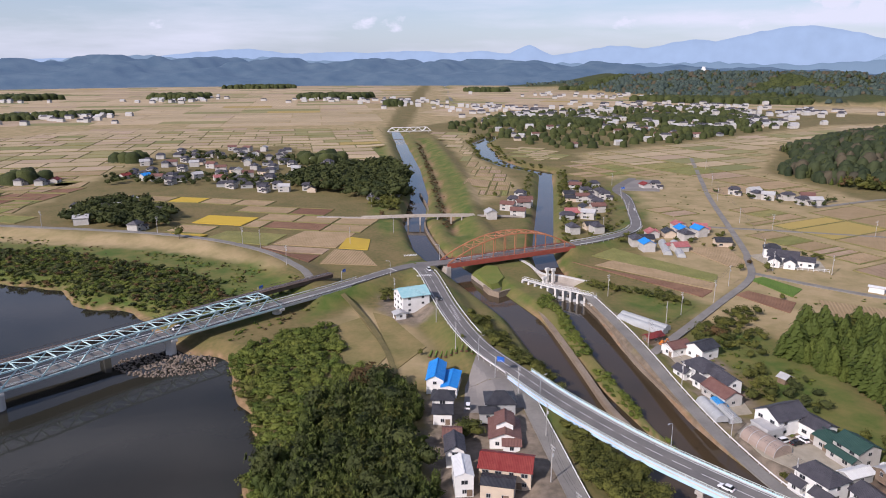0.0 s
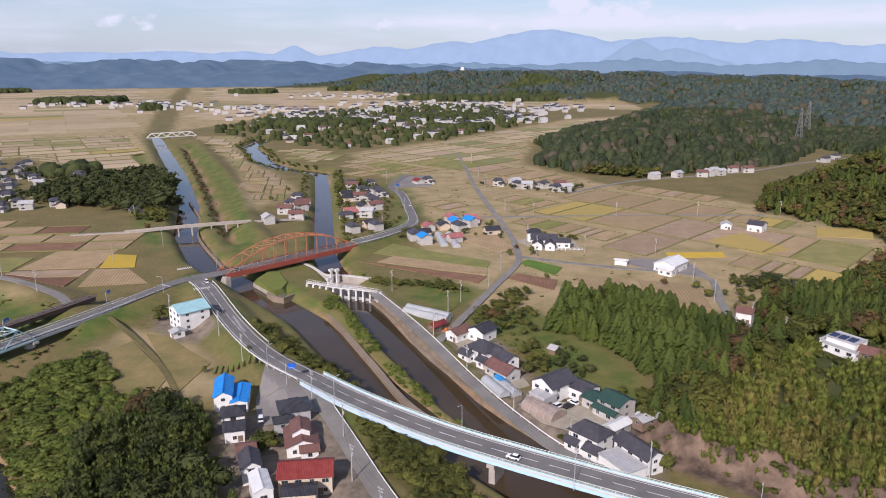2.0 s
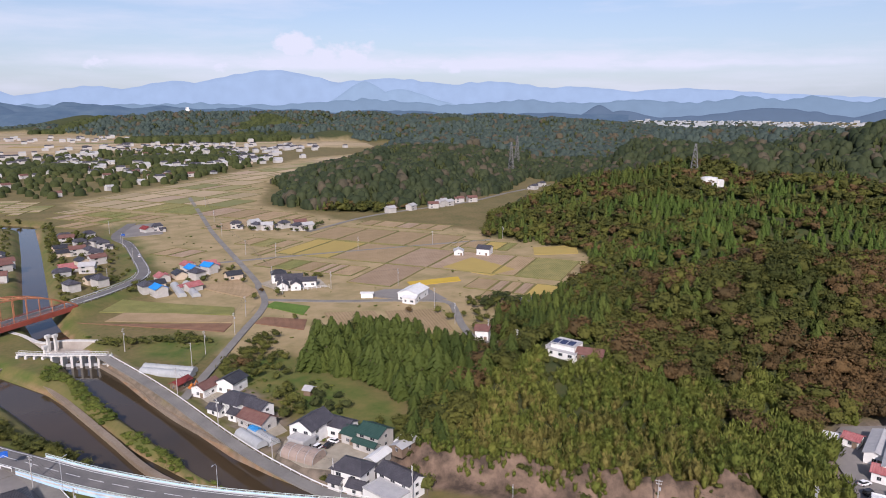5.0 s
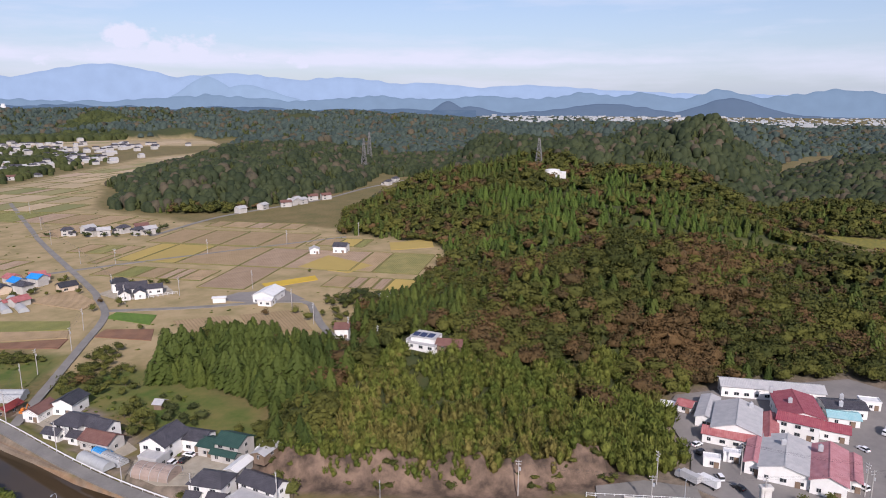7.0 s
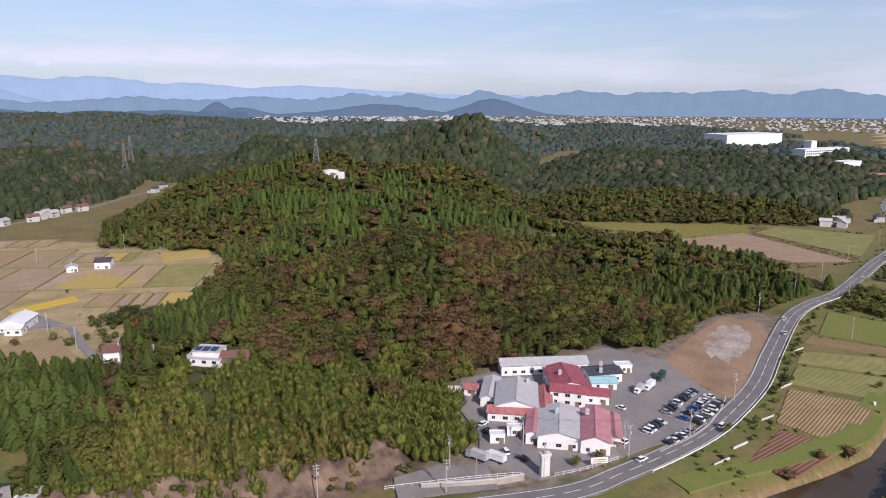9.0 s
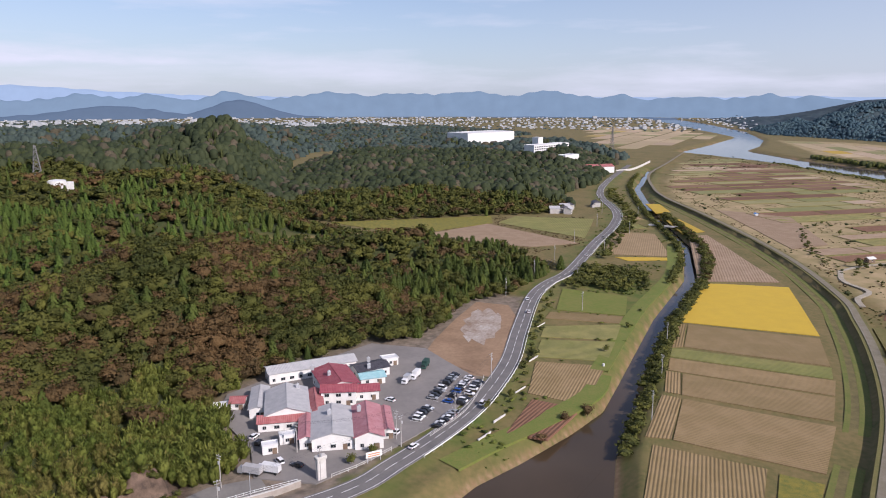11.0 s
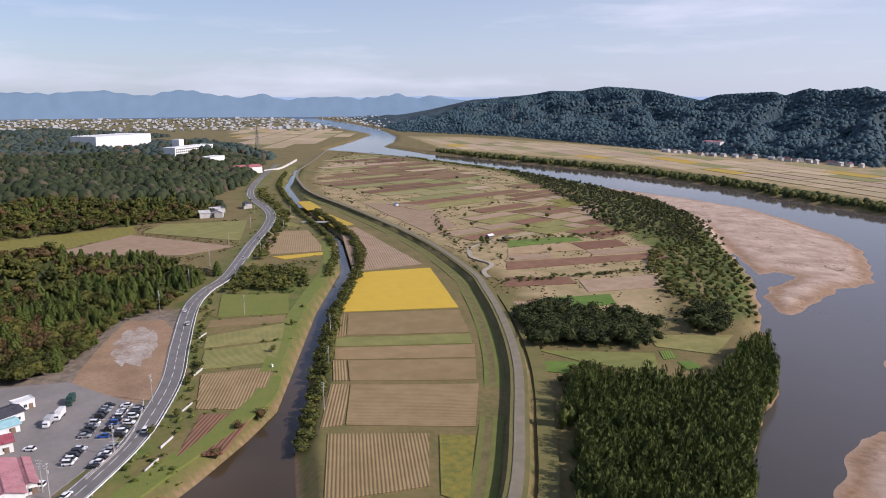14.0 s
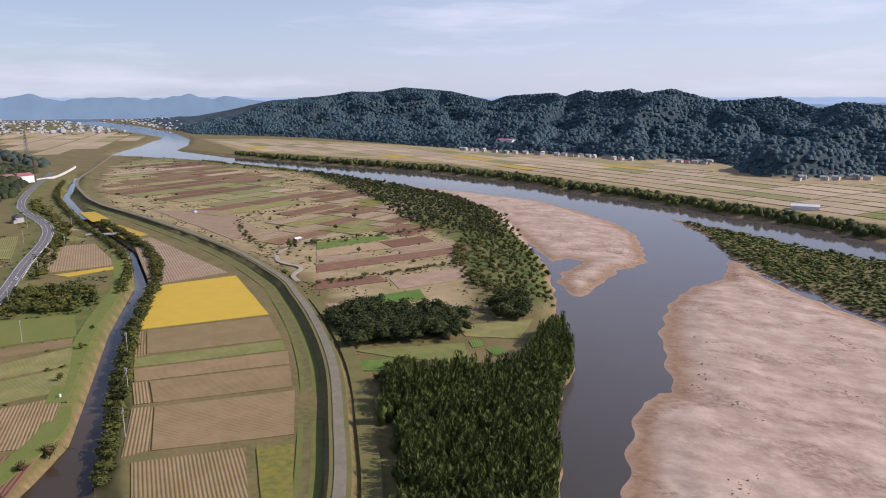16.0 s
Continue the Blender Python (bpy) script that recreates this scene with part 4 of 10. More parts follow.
M_BAMBOO_DRY = leaf_mat("dry brownish bamboo leaves", (0.070, 0.078, 0.015), (0.190, 0.160, 0.044))
M_BAMBOO_DARK = leaf_mat("dark green bamboo leaves", (0.020, 0.038, 0.010), (0.105, 0.125, 0.028))
M_BUSH = leaf_mat("fresh green riverside leaves", (0.028, 0.058, 0.008), (0.135, 0.152, 0.028))
M_DARKWOOD = leaf_mat("dark shaded leaves", (0.014, 0.024, 0.009), (0.066, 0.076, 0.022))
# mountain leaves carry the blue of distance haze in their colour
M_MOUNTAIN = leaf_mat("haze-tinted mountain wood", (0.026, 0.056, 0.080), (0.066, 0.106, 0.112), 0.25, 0.2)
# far leaves greyed and blued, haze painted into both tones
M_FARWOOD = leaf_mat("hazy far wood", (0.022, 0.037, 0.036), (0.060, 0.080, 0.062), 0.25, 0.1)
M_RIDGEWOOD = leaf_mat("dark ridge wood", (0.011, 0.020, 0.010), (0.047, 0.058, 0.024), 0.6, 0.3)
M_BARK = mat("tree bark", (0.10, 0.075, 0.05), (0.16, 0.13, 0.10), 0.95, 3.0, bump=0.5)


def shell(radius, seg, rings, g, rough=0.1):
    """Quads of an uneven closed shell; radius: direction -> point on it."""
    v = []
    for i in range(rings + 1):
        th = math.pi * (0.03 + 0.9 * i / rings)
        for j in range(seg):
            a = 6.283 * (j + 0.5 * (i % 2) + g.uniform(-0.2, 0.2)) / seg
            d = np.array([math.sin(th) * math.cos(a), math.sin(th) * math.sin(a), math.cos(th)])
            v.append(radius(d, 1 + g.uniform(-rough, rough)))
    f = [(i * seg + j, (i + 1) * seg + j, (i + 1) * seg + (j + 1) % seg, i * seg + (j + 1) % seg) for i in range(rings) for j in range(seg)]
    return np.array(v), np.array(f)


def crown_leaves(n, seed, rx=0.42, rz=0.42, cz=0.6, size=0.12, seg=8, rings=5, lumpy=9, core=0.84):
    """A crown of unit height: an uneven leafy mass made of lumps, with n tufts of leaves that stand out of it."""
    g = np.random.default_rng(seed)
    lumps = np.stack([g.uniform(-0.6, 0.6, lumpy) * rx, g.uniform(-0.6, 0.6, lumpy) * rx, g.uniform(-0.5, 0.75, lumpy) * rz * 0.75], 1)
    ball = np.array([rx * 0.5, rx * 0.5, rz * 0.46])

    def radius(d, q):
        k = np.argmax(lumps @ d)
        return (lumps[k] * 0.85 + d * ball) * q * core + np.array([0, 0, cz])

    sv, sf = shell(radius, seg, rings, g)
    d = g.normal(size=(n, 3))
    d /= np.linalg.norm(d, axis=1)[:, None]
    d[:, 2] = np.where(d[:, 2] < -0.3, -d[:, 2], d[:, 2])
    c = lumps[g.integers(0, lumpy, n)] + d * ball * g.uniform(0.85, 1.12, (n, 1)) + np.array([0, 0, cz])
    lean = d + 0.55 * g.normal(size=(n, 3))
    u = np.cross(lean, g.normal(size=(n, 3)))
    u /= np.linalg.norm(u, axis=1)[:, None]
    w = np.cross(lean / np.linalg.norm(lean, axis=1)[:, None], u)
    s = size * g.uniform(0.6, 1.4, (n, 1))
    tip = d * s * 0.3
    v = np.stack([c - u * s, c - w * s * 0.8 + tip, c + u * s * 0.9, c + w * s + tip * 0.3], 1).reshape(-1, 3)
    return np.concatenate([sv, v]), np.concatenate([sf, np.arange(4 * n).reshape(n, 4) + len(sv)])


def crown_dome(seed, seg=6, rings=2, rx=0.5):
    """A rounded crown of unit height that sits close to its neighbours, uneven in plan and top."""
    g = np.random.default_rng(seed)
    v = [(g.uniform(-0.1, 0.1), g.uniform(-0.1, 0.1), 1.0)]
    for i in range(1, rings + 1):
        th = 1.62 * i / rings
        for j in range(seg):
            a, q = 6.283 * (j + 0.5 * (i % 2) + g.uniform(-0.2, 0.2)) / seg, g.uniform(0.78, 1.15)
            v.append((rx * math.sin(th) * math.cos(a) * q, rx * math.sin(th) * math.sin(a) * q, 0.28 + 0.72 * math.cos(th) * g.uniform(0.8, 1.1) - (0.3 if i == rings else 0)))
    f = [(0, 1 + j, 2 + j, 1 + (j + 2) % seg) for j in range(0, seg, 2)]
    for i in range(rings - 1):
        f += [(1 + i * seg + j, 1 + (i + 1) * seg + j, 1 + (i + 1) * seg + (j + 1) % seg, 1 + i * seg + (j + 1) % seg) for j in range(seg)]
    return np.array(v), np.array(f)


def crown_cedar(tiers, n, seed, base=0.10, rx=0.24, seg=7):
    """A crown of unit height like a blunt cone: a ragged mass with drooping branch tufts in tiers."""
    g = np.random.default_rng(seed)
    prof = lambda q: rx * (1 - q) ** 0.62 * (0.75 + 0.25 * min(1, q * 6)) + 0.008
    sv, rings = [], max(3, tiers - 1)
    for i in range(rings + 1):
        q = i / rings
        for j in range(seg):
            a = 6.283 * (j + 0.5 * (i % 2)) / seg
            rr = prof(q) * 0.80 * g.uniform(0.7, 1.15)
            sv.append((math.cos(a) * rr, math.sin(a) * rr, base + (1 - base) * q * 0.98 + g.uniform(-0.02, 0.02)))
    sf = [(i * seg + j, i * seg + (j + 1) % seg, (i + 1) * seg + (j + 1) % seg, (i + 1) * seg + j) for i in range(rings) for j in range(seg)]
    vs = []
    for i in range(tiers):
        q = i / tiers
        z0 = base + (1 - base) * q
        rad = prof(q) * g.uniform(0.9, 1.1)
        dz = (1 - base) / tiers
        k = max(3, int(n * (1 - 0.5 * q)))
        a0 = g.uniform(0, 6)
        for j in range(k):
            a = a0 + 6.283 * (j + g.uniform(-0.25, 0.25)) / k
            ca, sa2 = math.cos(a), math.sin(a)
            rr = rad * g.uniform(0.85, 1.2)
            wd = 2.2 / k * rad
            vs.append([(ca * rad * 0.45, sa2 * rad * 0.45, z0 + dz * 1.1), (ca * rr * 0.8 + sa2 * wd, sa2 * rr * 0.8 - ca * wd, z0 + dz * 0.4),
                       (ca * rr, sa2 * rr, z0 - dz * 0.15), (ca * rr * 0.8 - sa2 * wd, sa2 * rr * 0.8 + ca * wd, z0 + dz * 0.4)])
    v = np.array(vs).reshape(-1, 3)
    return np.concatenate([np.array(sv), v]), np.concatenate([np.array(sf), np.arange(len(v)).reshape(-1, 4)[:, ::-1] + len(sv)])


def crown_plume(n, seed, rx=0.30, seg=5, fine=1.0):
    """A clump of unit height of upright culms with arching leafy sprays: narrow blades round a thin core."""
    g = np.random.default_rng(seed)
    sv, sf = shell(lambda d, q: d * np.array([rx * 0.85, rx * 0.85, 0.44]) * q * (1 - 0.35 * max(0, d[2])) + np.array([0, 0, 0.46]), seg, 4, g, 0.3)
    a, z = g.uniform(0, 6.283, n), g.uniform(0.15, 0.86, n)
    rad = rx * (0.30 + 0.62 * np.sqrt(1 - z)) * g.uniform(0.75, 1.15, n)
    o = np.stack([np.cos(a), np.sin(a), 0 * a], 1)
    side = np.stack([-np.sin(a), np.cos(a), 0 * a], 1)
    p = o * rad[:, None] + np.stack([0 * a, 0 * a, z], 1)
    up = np.array([0, 0, 1.0])
    ln = g.uniform(0.13, 0.30, (n, 1)) * fine
    wd = g.uniform(0.020, 0.042, (n, 1)) * fine
    out = g.uniform(0.1, 0.7, (n, 1))
    mid = p + up * ln * 0.6 + o * ln * out * 0.4
    tip = p + up * ln + o * ln * out + side * ln * g.uniform(-0.4, 0.4, (n, 1))
    v = np.stack([p, mid - side * wd, tip, mid + side * wd], 1).reshape(-1, 3)
    return np.concatenate([sv, v]), np.concatenate([sf, np.arange(4 * n).reshape(n, 4) + len(sv)])


def plant(name, spots, templates, material, label, category="trees"):
    """One mesh of many crowns: spots are (x, y, z, height, spread, tint)."""
    V, F, T, off = [], [], [], 0
    for k, (tv, tf) in enumerate(templates):
        s = spots[k::len(templates)]
        if not len(s):
            continue
        a = rng.uniform(0, 6.28, len(s))
        ca, sn = np.cos(a)[:, None], np.sin(a)[:, None]
        hh, sp = s[:, 3:4], (s[:, 3] * s[:, 4])[:, None]
        x = (tv[:, 0] * ca - tv[:, 1] * sn) * sp + s[:, 0:1]
        y = (tv[:, 0] * sn + tv[:, 1] * ca) * sp + s[:, 1:2]
        z = tv[:, 2] * hh + s[:, 2:3]
        V.append(np.stack([x, y, z], -1).reshape(-1, 3))
        F.append((tf[None] + (np.arange(len(s)) * len(tv))[:, None, None]).reshape(-1, 4) + off)
        T.append(np.repeat(s[:, 5], len(tv)))
        off += len(s) * len(tv)
    if not V:
        return
    me = np_mesh(name, np.concatenate(V), np.concatenate(F), material, attrs={"tint": np.concatenate(T)}, smooth=True)
    return tagged(new(name, me), label, category, kind="stuff")


def scatter(x0, x1, y0, y1, gap, seed):
    g = np.random.default_rng(seed)
    X, Y = np.meshgrid(np.arange(x0, x1, gap), np.arange(y0, y1, gap))
    X, Y = X.ravel() + g.uniform(-0.45, 0.45, X.size) * gap, Y.ravel() + g.uniform(-0.45, 0.45, Y.size) * gap
    return X, Y


ROADS_ALL = [ROAD_SOUTH, ROAD_NORTH, ROAD_EAST, ROAD_WEST, LANE_BANK, LANE_EAST, LANE_HOUSES, LEVEE_EAST, LEVEE_NORTH, LANE_NORTH]


def clear_of_roads(X, Y, d):
    ok = np.ones(X.shape, bool)
    for pts in ROADS_ALL:
        ok &= line_dist(X, Y, pts)[0] > d
    return ok


T_NEAR = [crown_leaves(170, k, rx=0.46, rz=0.42, cz=0.52, size=0.048, seg=7, rings=4, core=0.74) for k in (1, 2, 3, 13)]
T_BROAD = [crown_leaves(52, k, rx=0.46, rz=0.40, cz=0.52, size=0.084, seg=6, rings=4, lumpy=7, core=0.76) for k in (1, 2, 3)]
T_CEDAR = [crown_cedar(7, 8, k, base=0.02, rx=0.30, seg=6) for k in (4, 5, 6)]
T_CEDAR_NEAR = [crown_cedar(11, 11, k, base=0.03, rx=0.30, seg=6) for k in (21, 22, 23)]
T_BAMBOO = [crown_plume(58, k) for k in (7, 8, 17, 27)]
T_BAMBOO_TALL = [crown_plume(105, k, rx=0.21, fine=0.62) for k in (28, 29, 30)]
T_FAR_B = [crown_dome(k, 8, 3) for k in (9, 10, 14, 32)]
T_WEED = [crown_leaves(3, k, rx=0.6, rz=0.42, cz=0.4, size=0.2, seg=5, rings=2, lumpy=5) for k in (18, 19, 20)]
T_TINY = [crown_dome(k) for k in (15, 16, 26, 31)]
T_MID = [crown_leaves(84, k, rx=0.48, rz=0.42, cz=0.48, size=0.060, seg=6, rings=4, lumpy=8, core=0.74) for k in (33, 34, 35)]
T_FAR_C = [crown_cedar(3, 4, k, rx=0.26, seg=5) for k in (11, 12)]


def near_line(X, Y, pts, size):
    return np.exp(-(line_dist(X, Y, pts)[0] / size) ** 2)


ROCK_LINE = [(121, 163), (135, 142), (160, 106), (184, 84)]


def hill_wood():
    """The woods by kind: near broadleaf, cedar, turning leaves and bamboo; far ones simpler."""
    kinds = {k: [] for k in ("nb", "b", "nc", "c", "cl", "ncl", "na", "a", "m", "md", "fb", "fc", "fa", "hb")}
    for lo, hi, gap in ((0, 420, 4.6), (420, 760, 6.0), (760, 1300, 7.6), (1300, 2100, 12.5), (2100, 3250, 15.5)):
        X, Y = scatter(90, min(hi, 3000), -360, min(hi, 3250), gap, 20 + hi)
        r, az = np.hypot(X, Y), np.degrees(np.arctan2(X, Y))
        k = (r >= lo) & (r < hi) & (az > 6) & (az < 110)
        X, Y, r, az = X[k], Y[k], r[k], az[k]
        ins = np.minimum(np.minimum(area_dist(X, Y, HILL_MAIN), area_dist(X, Y, HILL_WEST)), np.minimum(area_dist(X, Y, HILL_EAST), area_dist(X, Y, HILL_FAR)))
        if lo >= 1300:
            north = np.interp(az, [q[0] for q in NORTH], [q[1] for q in NORTH]) + 60 * waves(X, Y, 260, 61) - r
            ins = np.minimum(ins, np.where((az > 6.5) & (az < 63), north, 99))
        reach = np.full(X.shape, -1.5)
        if lo < 700:
            off = np.minimum(area_dist(X, Y, YARD), area_dist(X, Y, EARTH))
            reach = np.where((X > 236) & (Y < 120) & (off > 3), np.where(X < 420, 9.0, 4.0), reach)
        k = (ins < reach) & (line_dist(X, Y, VALLEY)[0] > 15 + 5 * waves(X, Y, 30, 39))
        k &= ~((waves(X, Y, 330, 37) > 0.8) & (lo >= 1300)) & ~((r > 2650 + 200 * waves(X, Y, 300, 40)) & (az > 56))
        k &= np.minimum(np.hypot(X - 214, Y - 179), line_dist(X, Y, [(214, 179), (190, 158)])[0] + 3) > 13 + 3 * waves(X, Y, 20, 31)
        if lo < 700:
            k &= clear_of_roads(X, Y, 8)
        k &= ~((line_dist(X, Y, ROCK_LINE)[0] < 6) & (waves(X, Y, 12, 35) > -0.35))
        X, Y, r, az, ins = X[k], Y[k], r[k], az[k], ins[k]
        z, n, near = height(X, Y), len(X), lo < 760
        u, w1, w2 = rng.uniform(0, 1, n), waves(X, Y, 75, 32) + 0.35 * waves(X, Y, 14, 36), waves(X, Y, 60, 33)
        hh = rng.uniform(7.0, 12.0, n) * (0.8 + 0.2 * np.clip(-ins / 12, 0, 1)) * (1 + 0.15 * waves(X, Y, 40, 45))
        bam = (r < 272 + 18 * waves(X, Y, 45, 38)) & (az > 36) & (az < 72) & (Y < 205) & (line_dist(X, Y, [(118, 168), (140, 190), (165, 215)])[0] > 21 + 5 * waves(X, Y, 20, 48))
        # cedar plantations: beside the farms, above the villa, the light slope behind the round hill, the spur by the road
        pc = 0.95 * near_line(X, Y, [(155, 250), (160, 262)], 46) + near_line(X, Y, [(118, 168), (140, 190), (165, 215)], 26) + 0.9 * near_line(X, Y, [(238, 205), (255, 225), (290, 250)], 24)
        light = near_line(X, Y, [(415, 262), (470, 245), (520, 215)], 52) + near_line(X, Y, [(520, 330), (590, 290)], 34)
        pc = pc + light + near_line(X, Y, [(400, 12), (450, -20), (500, -28)], 34) + 0.8 * near_line(X, Y, [(530, 90), (520, 150)], 36) + 0.5 * near_line(X, Y, [(440, 440), (520, 420), (600, 440)], 60)
        pc = pc * np.where(near_line(X, Y, [(155, 250), (160, 262)], 46) > 0.3, 1, np.clip(0.72 + 0.5 * w1, 0.1, 1))
        ced = ~bam & (u < np.clip(pc + (0.75 if lo else 0.25) * np.clip(w1 - 0.25, 0, 1), 0, 0.96))
        brown = (0.30 + 0.30 * w2) * near_line(X, Y, [(285, 95), (310, 112), (322, 130), (330, 165)], 56) + 0.13 + 0.22 * np.clip(w2, 0, 1)
        aut = ~bam & ~ced & (rng.uniform(0, 1, n) < brown * (1 if near else 0.7))
        tint = np.clip(0.48 + 0.25 * w2 + rng.normal(0, 0.30, n), 0, 1)
        sp = rng.uniform(0.85, 1.3, n)
        wide = 1.05 if near else 1.0 if lo < 1300 else 1.35 if lo < 2100 else 1.5
        S = np.stack([X, Y, z - 0.5, np.where(ced, hh * (1.2 if lo == 0 else 1.05), hh) * (1.0 if near else 1.1), np.where(ced, sp * (1.0 if lo < 1300 else 1.6), sp * wide), tint], 1)
        near0 = lo == 0
        if near0:
            more = S[ced & (near_line(X, Y, [(155, 250), (160, 262)], 46) > 0.3)].copy()
            more[:, :2] += rng.uniform(-2.6, 2.6, (len(more), 2))
            more[:, 2], more[:, 3] = height(more[:, 0], more[:, 1]) - 0.5, more[:, 3] * 0.9
            kinds["nc"].append(more)
        lt = ced & (rng.uniform(0, 1, n) < light)
        kinds["ncl" if near0 else "cl" if near else "fc"].append(S[lt])
        kinds["nc" if near0 else "c" if near else "fc"].append(S[ced & ~lt])
        kinds["na" if near0 else "a" if near else "fa"].append(S[aut])
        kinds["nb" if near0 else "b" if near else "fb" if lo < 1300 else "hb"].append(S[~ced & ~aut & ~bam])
        if near0:
            thick = np.repeat(S[bam], 4, axis=0)
            thick[:, :2] += rng.uniform(-2.3, 2.3, (len(thick), 2))
            thick[:, 2] = height(thick[:, 0], thick[:, 1]) - 0.4
            thick[:, 3] = rng.uniform(3.6, 6.4, len(thick)) * (1 + 0.2 * waves(thick[:, 0], thick[:, 1], 16, 46))
            thick[:, 4] *= 0.95
            thick[:, 5] = np.clip(thick[:, 5] + rng.normal(0, 0.2, len(thick)), 0, 1)
            rk = line_dist(thick[:, 0], thick[:, 1], ROCK_LINE)[0]
            dry = rng.uniform(0, 1, len(thick)) < np.clip(0.50 - (rk - 22) / 75 + 0.35 * waves(thick[:, 0], thick[:, 1], 26, 47), 0.10, 0.66)
            kinds["md"].append(thick[dry]), kinds["m"].append(thick[~dry])
    c = {k: np.concatenate(v) if v else np.zeros((0, 6)) for k, v in kinds.items()}
    plant("wood_broadleaf", c["b"], T_BROAD, M_HILLWOOD, "dense green broadleaf wood over the hill", "wood")
    plant("wood_hillside", c["nb"], T_NEAR, M_HILLWOOD, "dense mixed broadleaf wood on the near slope", "wood")
    plant("wood_cedar", c["c"], T_CEDAR, M_CONIFER, "dense dark green cedar plantation on the hill", "wood")
    plant("wood_cedar_light", c["cl"], T_CEDAR, M_CEDAR_LIGHT, "light green young cedar plantation on the slope", "wood")
    plant("wood_cedar_near", c["nc"], T_CEDAR_NEAR, M_CONIFER, "tall cedars on the near slope", "wood")
    plant("wood_cedar_near_light", c["ncl"], T_CEDAR_NEAR, M_CEDAR_LIGHT, "light green cedars behind the round hill", "wood")
    plant("wood_autumn_near", c["na"], T_NEAR, M_AUTUMN, "broadleaf trees that turn rust on the round hill", "wood")
    plant("wood_autumn", c["a"], T_BROAD, M_AUTUMN, "broadleaf trees that turn brown and rust", "wood")
    plant("wood_bamboo", c["m"], T_BAMBOO, M_BAMBOO, "yellow-green bamboo thicket above the cut rock", "wood")
    plant("wood_bamboo_dry", c["md"], T_BAMBOO, M_BAMBOO_DRY, "dry brownish bamboo thicket above the cut rock", "wood")
    plant("far_wood_broadleaf", c["fb"], T_FAR_B, M_RIDGEWOOD, "far green wooded ridges", "wood")
    plant("far_wood_cedar", c["fc"], T_FAR_C, M_DARKWOOD, "far dark cedar woods on the ridges", "wood")
    plant("far_wood_autumn", c["fa"], T_FAR_B, M_FARBROWN, "far woods that turn brown", "wood")
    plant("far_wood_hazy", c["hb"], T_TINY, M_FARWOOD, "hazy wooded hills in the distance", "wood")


hill_wood()


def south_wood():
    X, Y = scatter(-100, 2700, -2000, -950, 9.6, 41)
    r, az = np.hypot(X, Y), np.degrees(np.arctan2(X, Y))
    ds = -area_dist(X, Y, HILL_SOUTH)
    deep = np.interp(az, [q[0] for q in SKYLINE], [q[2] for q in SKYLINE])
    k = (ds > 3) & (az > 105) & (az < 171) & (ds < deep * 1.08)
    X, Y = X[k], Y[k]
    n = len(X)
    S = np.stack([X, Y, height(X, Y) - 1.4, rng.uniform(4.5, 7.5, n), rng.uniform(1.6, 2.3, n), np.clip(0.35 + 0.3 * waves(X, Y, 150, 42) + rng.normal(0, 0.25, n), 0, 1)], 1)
    plant("mountain_wood", S, T_TINY, M_MOUNTAIN, "dark wooded mountains across the river, tinted blue for haze", "wood")


south_wood()


def grove(name, poly, gap, hmin, hmax, templates, material, label, seed, spread=1.15, edge=0.0):
    xs, ys = [p[0] for p in poly], [p[1] for p in poly]
    X, Y = scatter(min(xs), max(xs), min(ys), max(ys), gap, seed)
    k = (area_dist(X, Y, poly) < edge + 0.0 + 4 * waves(X, Y, 22, seed + 1)) & clear_of_roads(X, Y, 5)
    X, Y = X[k], Y[k]
    z = height(X, Y)
    k = z > -3.7
    X, Y, z = X[k], Y[k], z[k]
    n = len(X)
    S = np.stack([X, Y, z - 0.3, rng.uniform(hmin, hmax, n), rng.uniform(0.85, 1.2, n) * spread, np.clip(0.45 + 0.3 * waves(X, Y, 25, seed) + rng.normal(0, 0.2, n), 0, 1)], 1)
    return plant(name, S, templates, material, label, "wood")


G_BAMBOO = [(110, -98), (142, -118), (184, -146), (214, -163), (213, -178), (203, -192), (188, -212), (197, -236), (207, -258), (217, -286), (222, -300), (196, -268), (170, -235), (140, -190), (108, -146), (84, -110)]
grove("grove_bamboo", G_BAMBOO, 3.0, 8.0, 12, T_BAMBOO_TALL, M_BAMBOO_DARK, "dense dark bamboo grove between levee and river", 51, 0.9)
grove("grove_bamboo_edge", [(108, -97), (142, -118), (184, -146), (212, -163), (210, -171), (180, -155), (138, -127), (104, -106)], 2.4, 3.5, 6.0, T_BAMBOO, M_BAMBOO_DARK, "lower bamboo along the edge of the grove", 365, 1.1)
grove("grove_mixed", [(206, -163), (222, -168), (230, -178), (227, -189), (208, -188)], 3.6, 3.5, 6.5, T_NEAR, M_HILLWOOD, "olive broadleaf bushes at the edge of the bamboo grove", 70, 1.2)
grove("grove_bamboo_bank", [(212, -262), (222, -288), (224, -302), (196, -270), (168, -234), (138, -190), (112, -150), (120, -146), (150, -185), (180, -222), (198, -246)], 2.9, 5, 9, T_BAMBOO_TALL, M_BUSH, "brighter bamboo along the river bank", 71, 0.9)
grove("grove_levee", [(308, -199), (264, -184), (234, -224), (244, -242), (266, -252), (290, -238), (310, -222)], 4.2, 6, 10, T_NEAR, M_DARKWOOD, "dark broadleaf thicket beside vegetable plots", 52)
grove("grove_river", [(234, -274), (258, -310), (268, -298), (246, -264)], 4.5, 6, 10, T_NEAR, M_DARKWOOD, "dark trees on the river bank", 53)
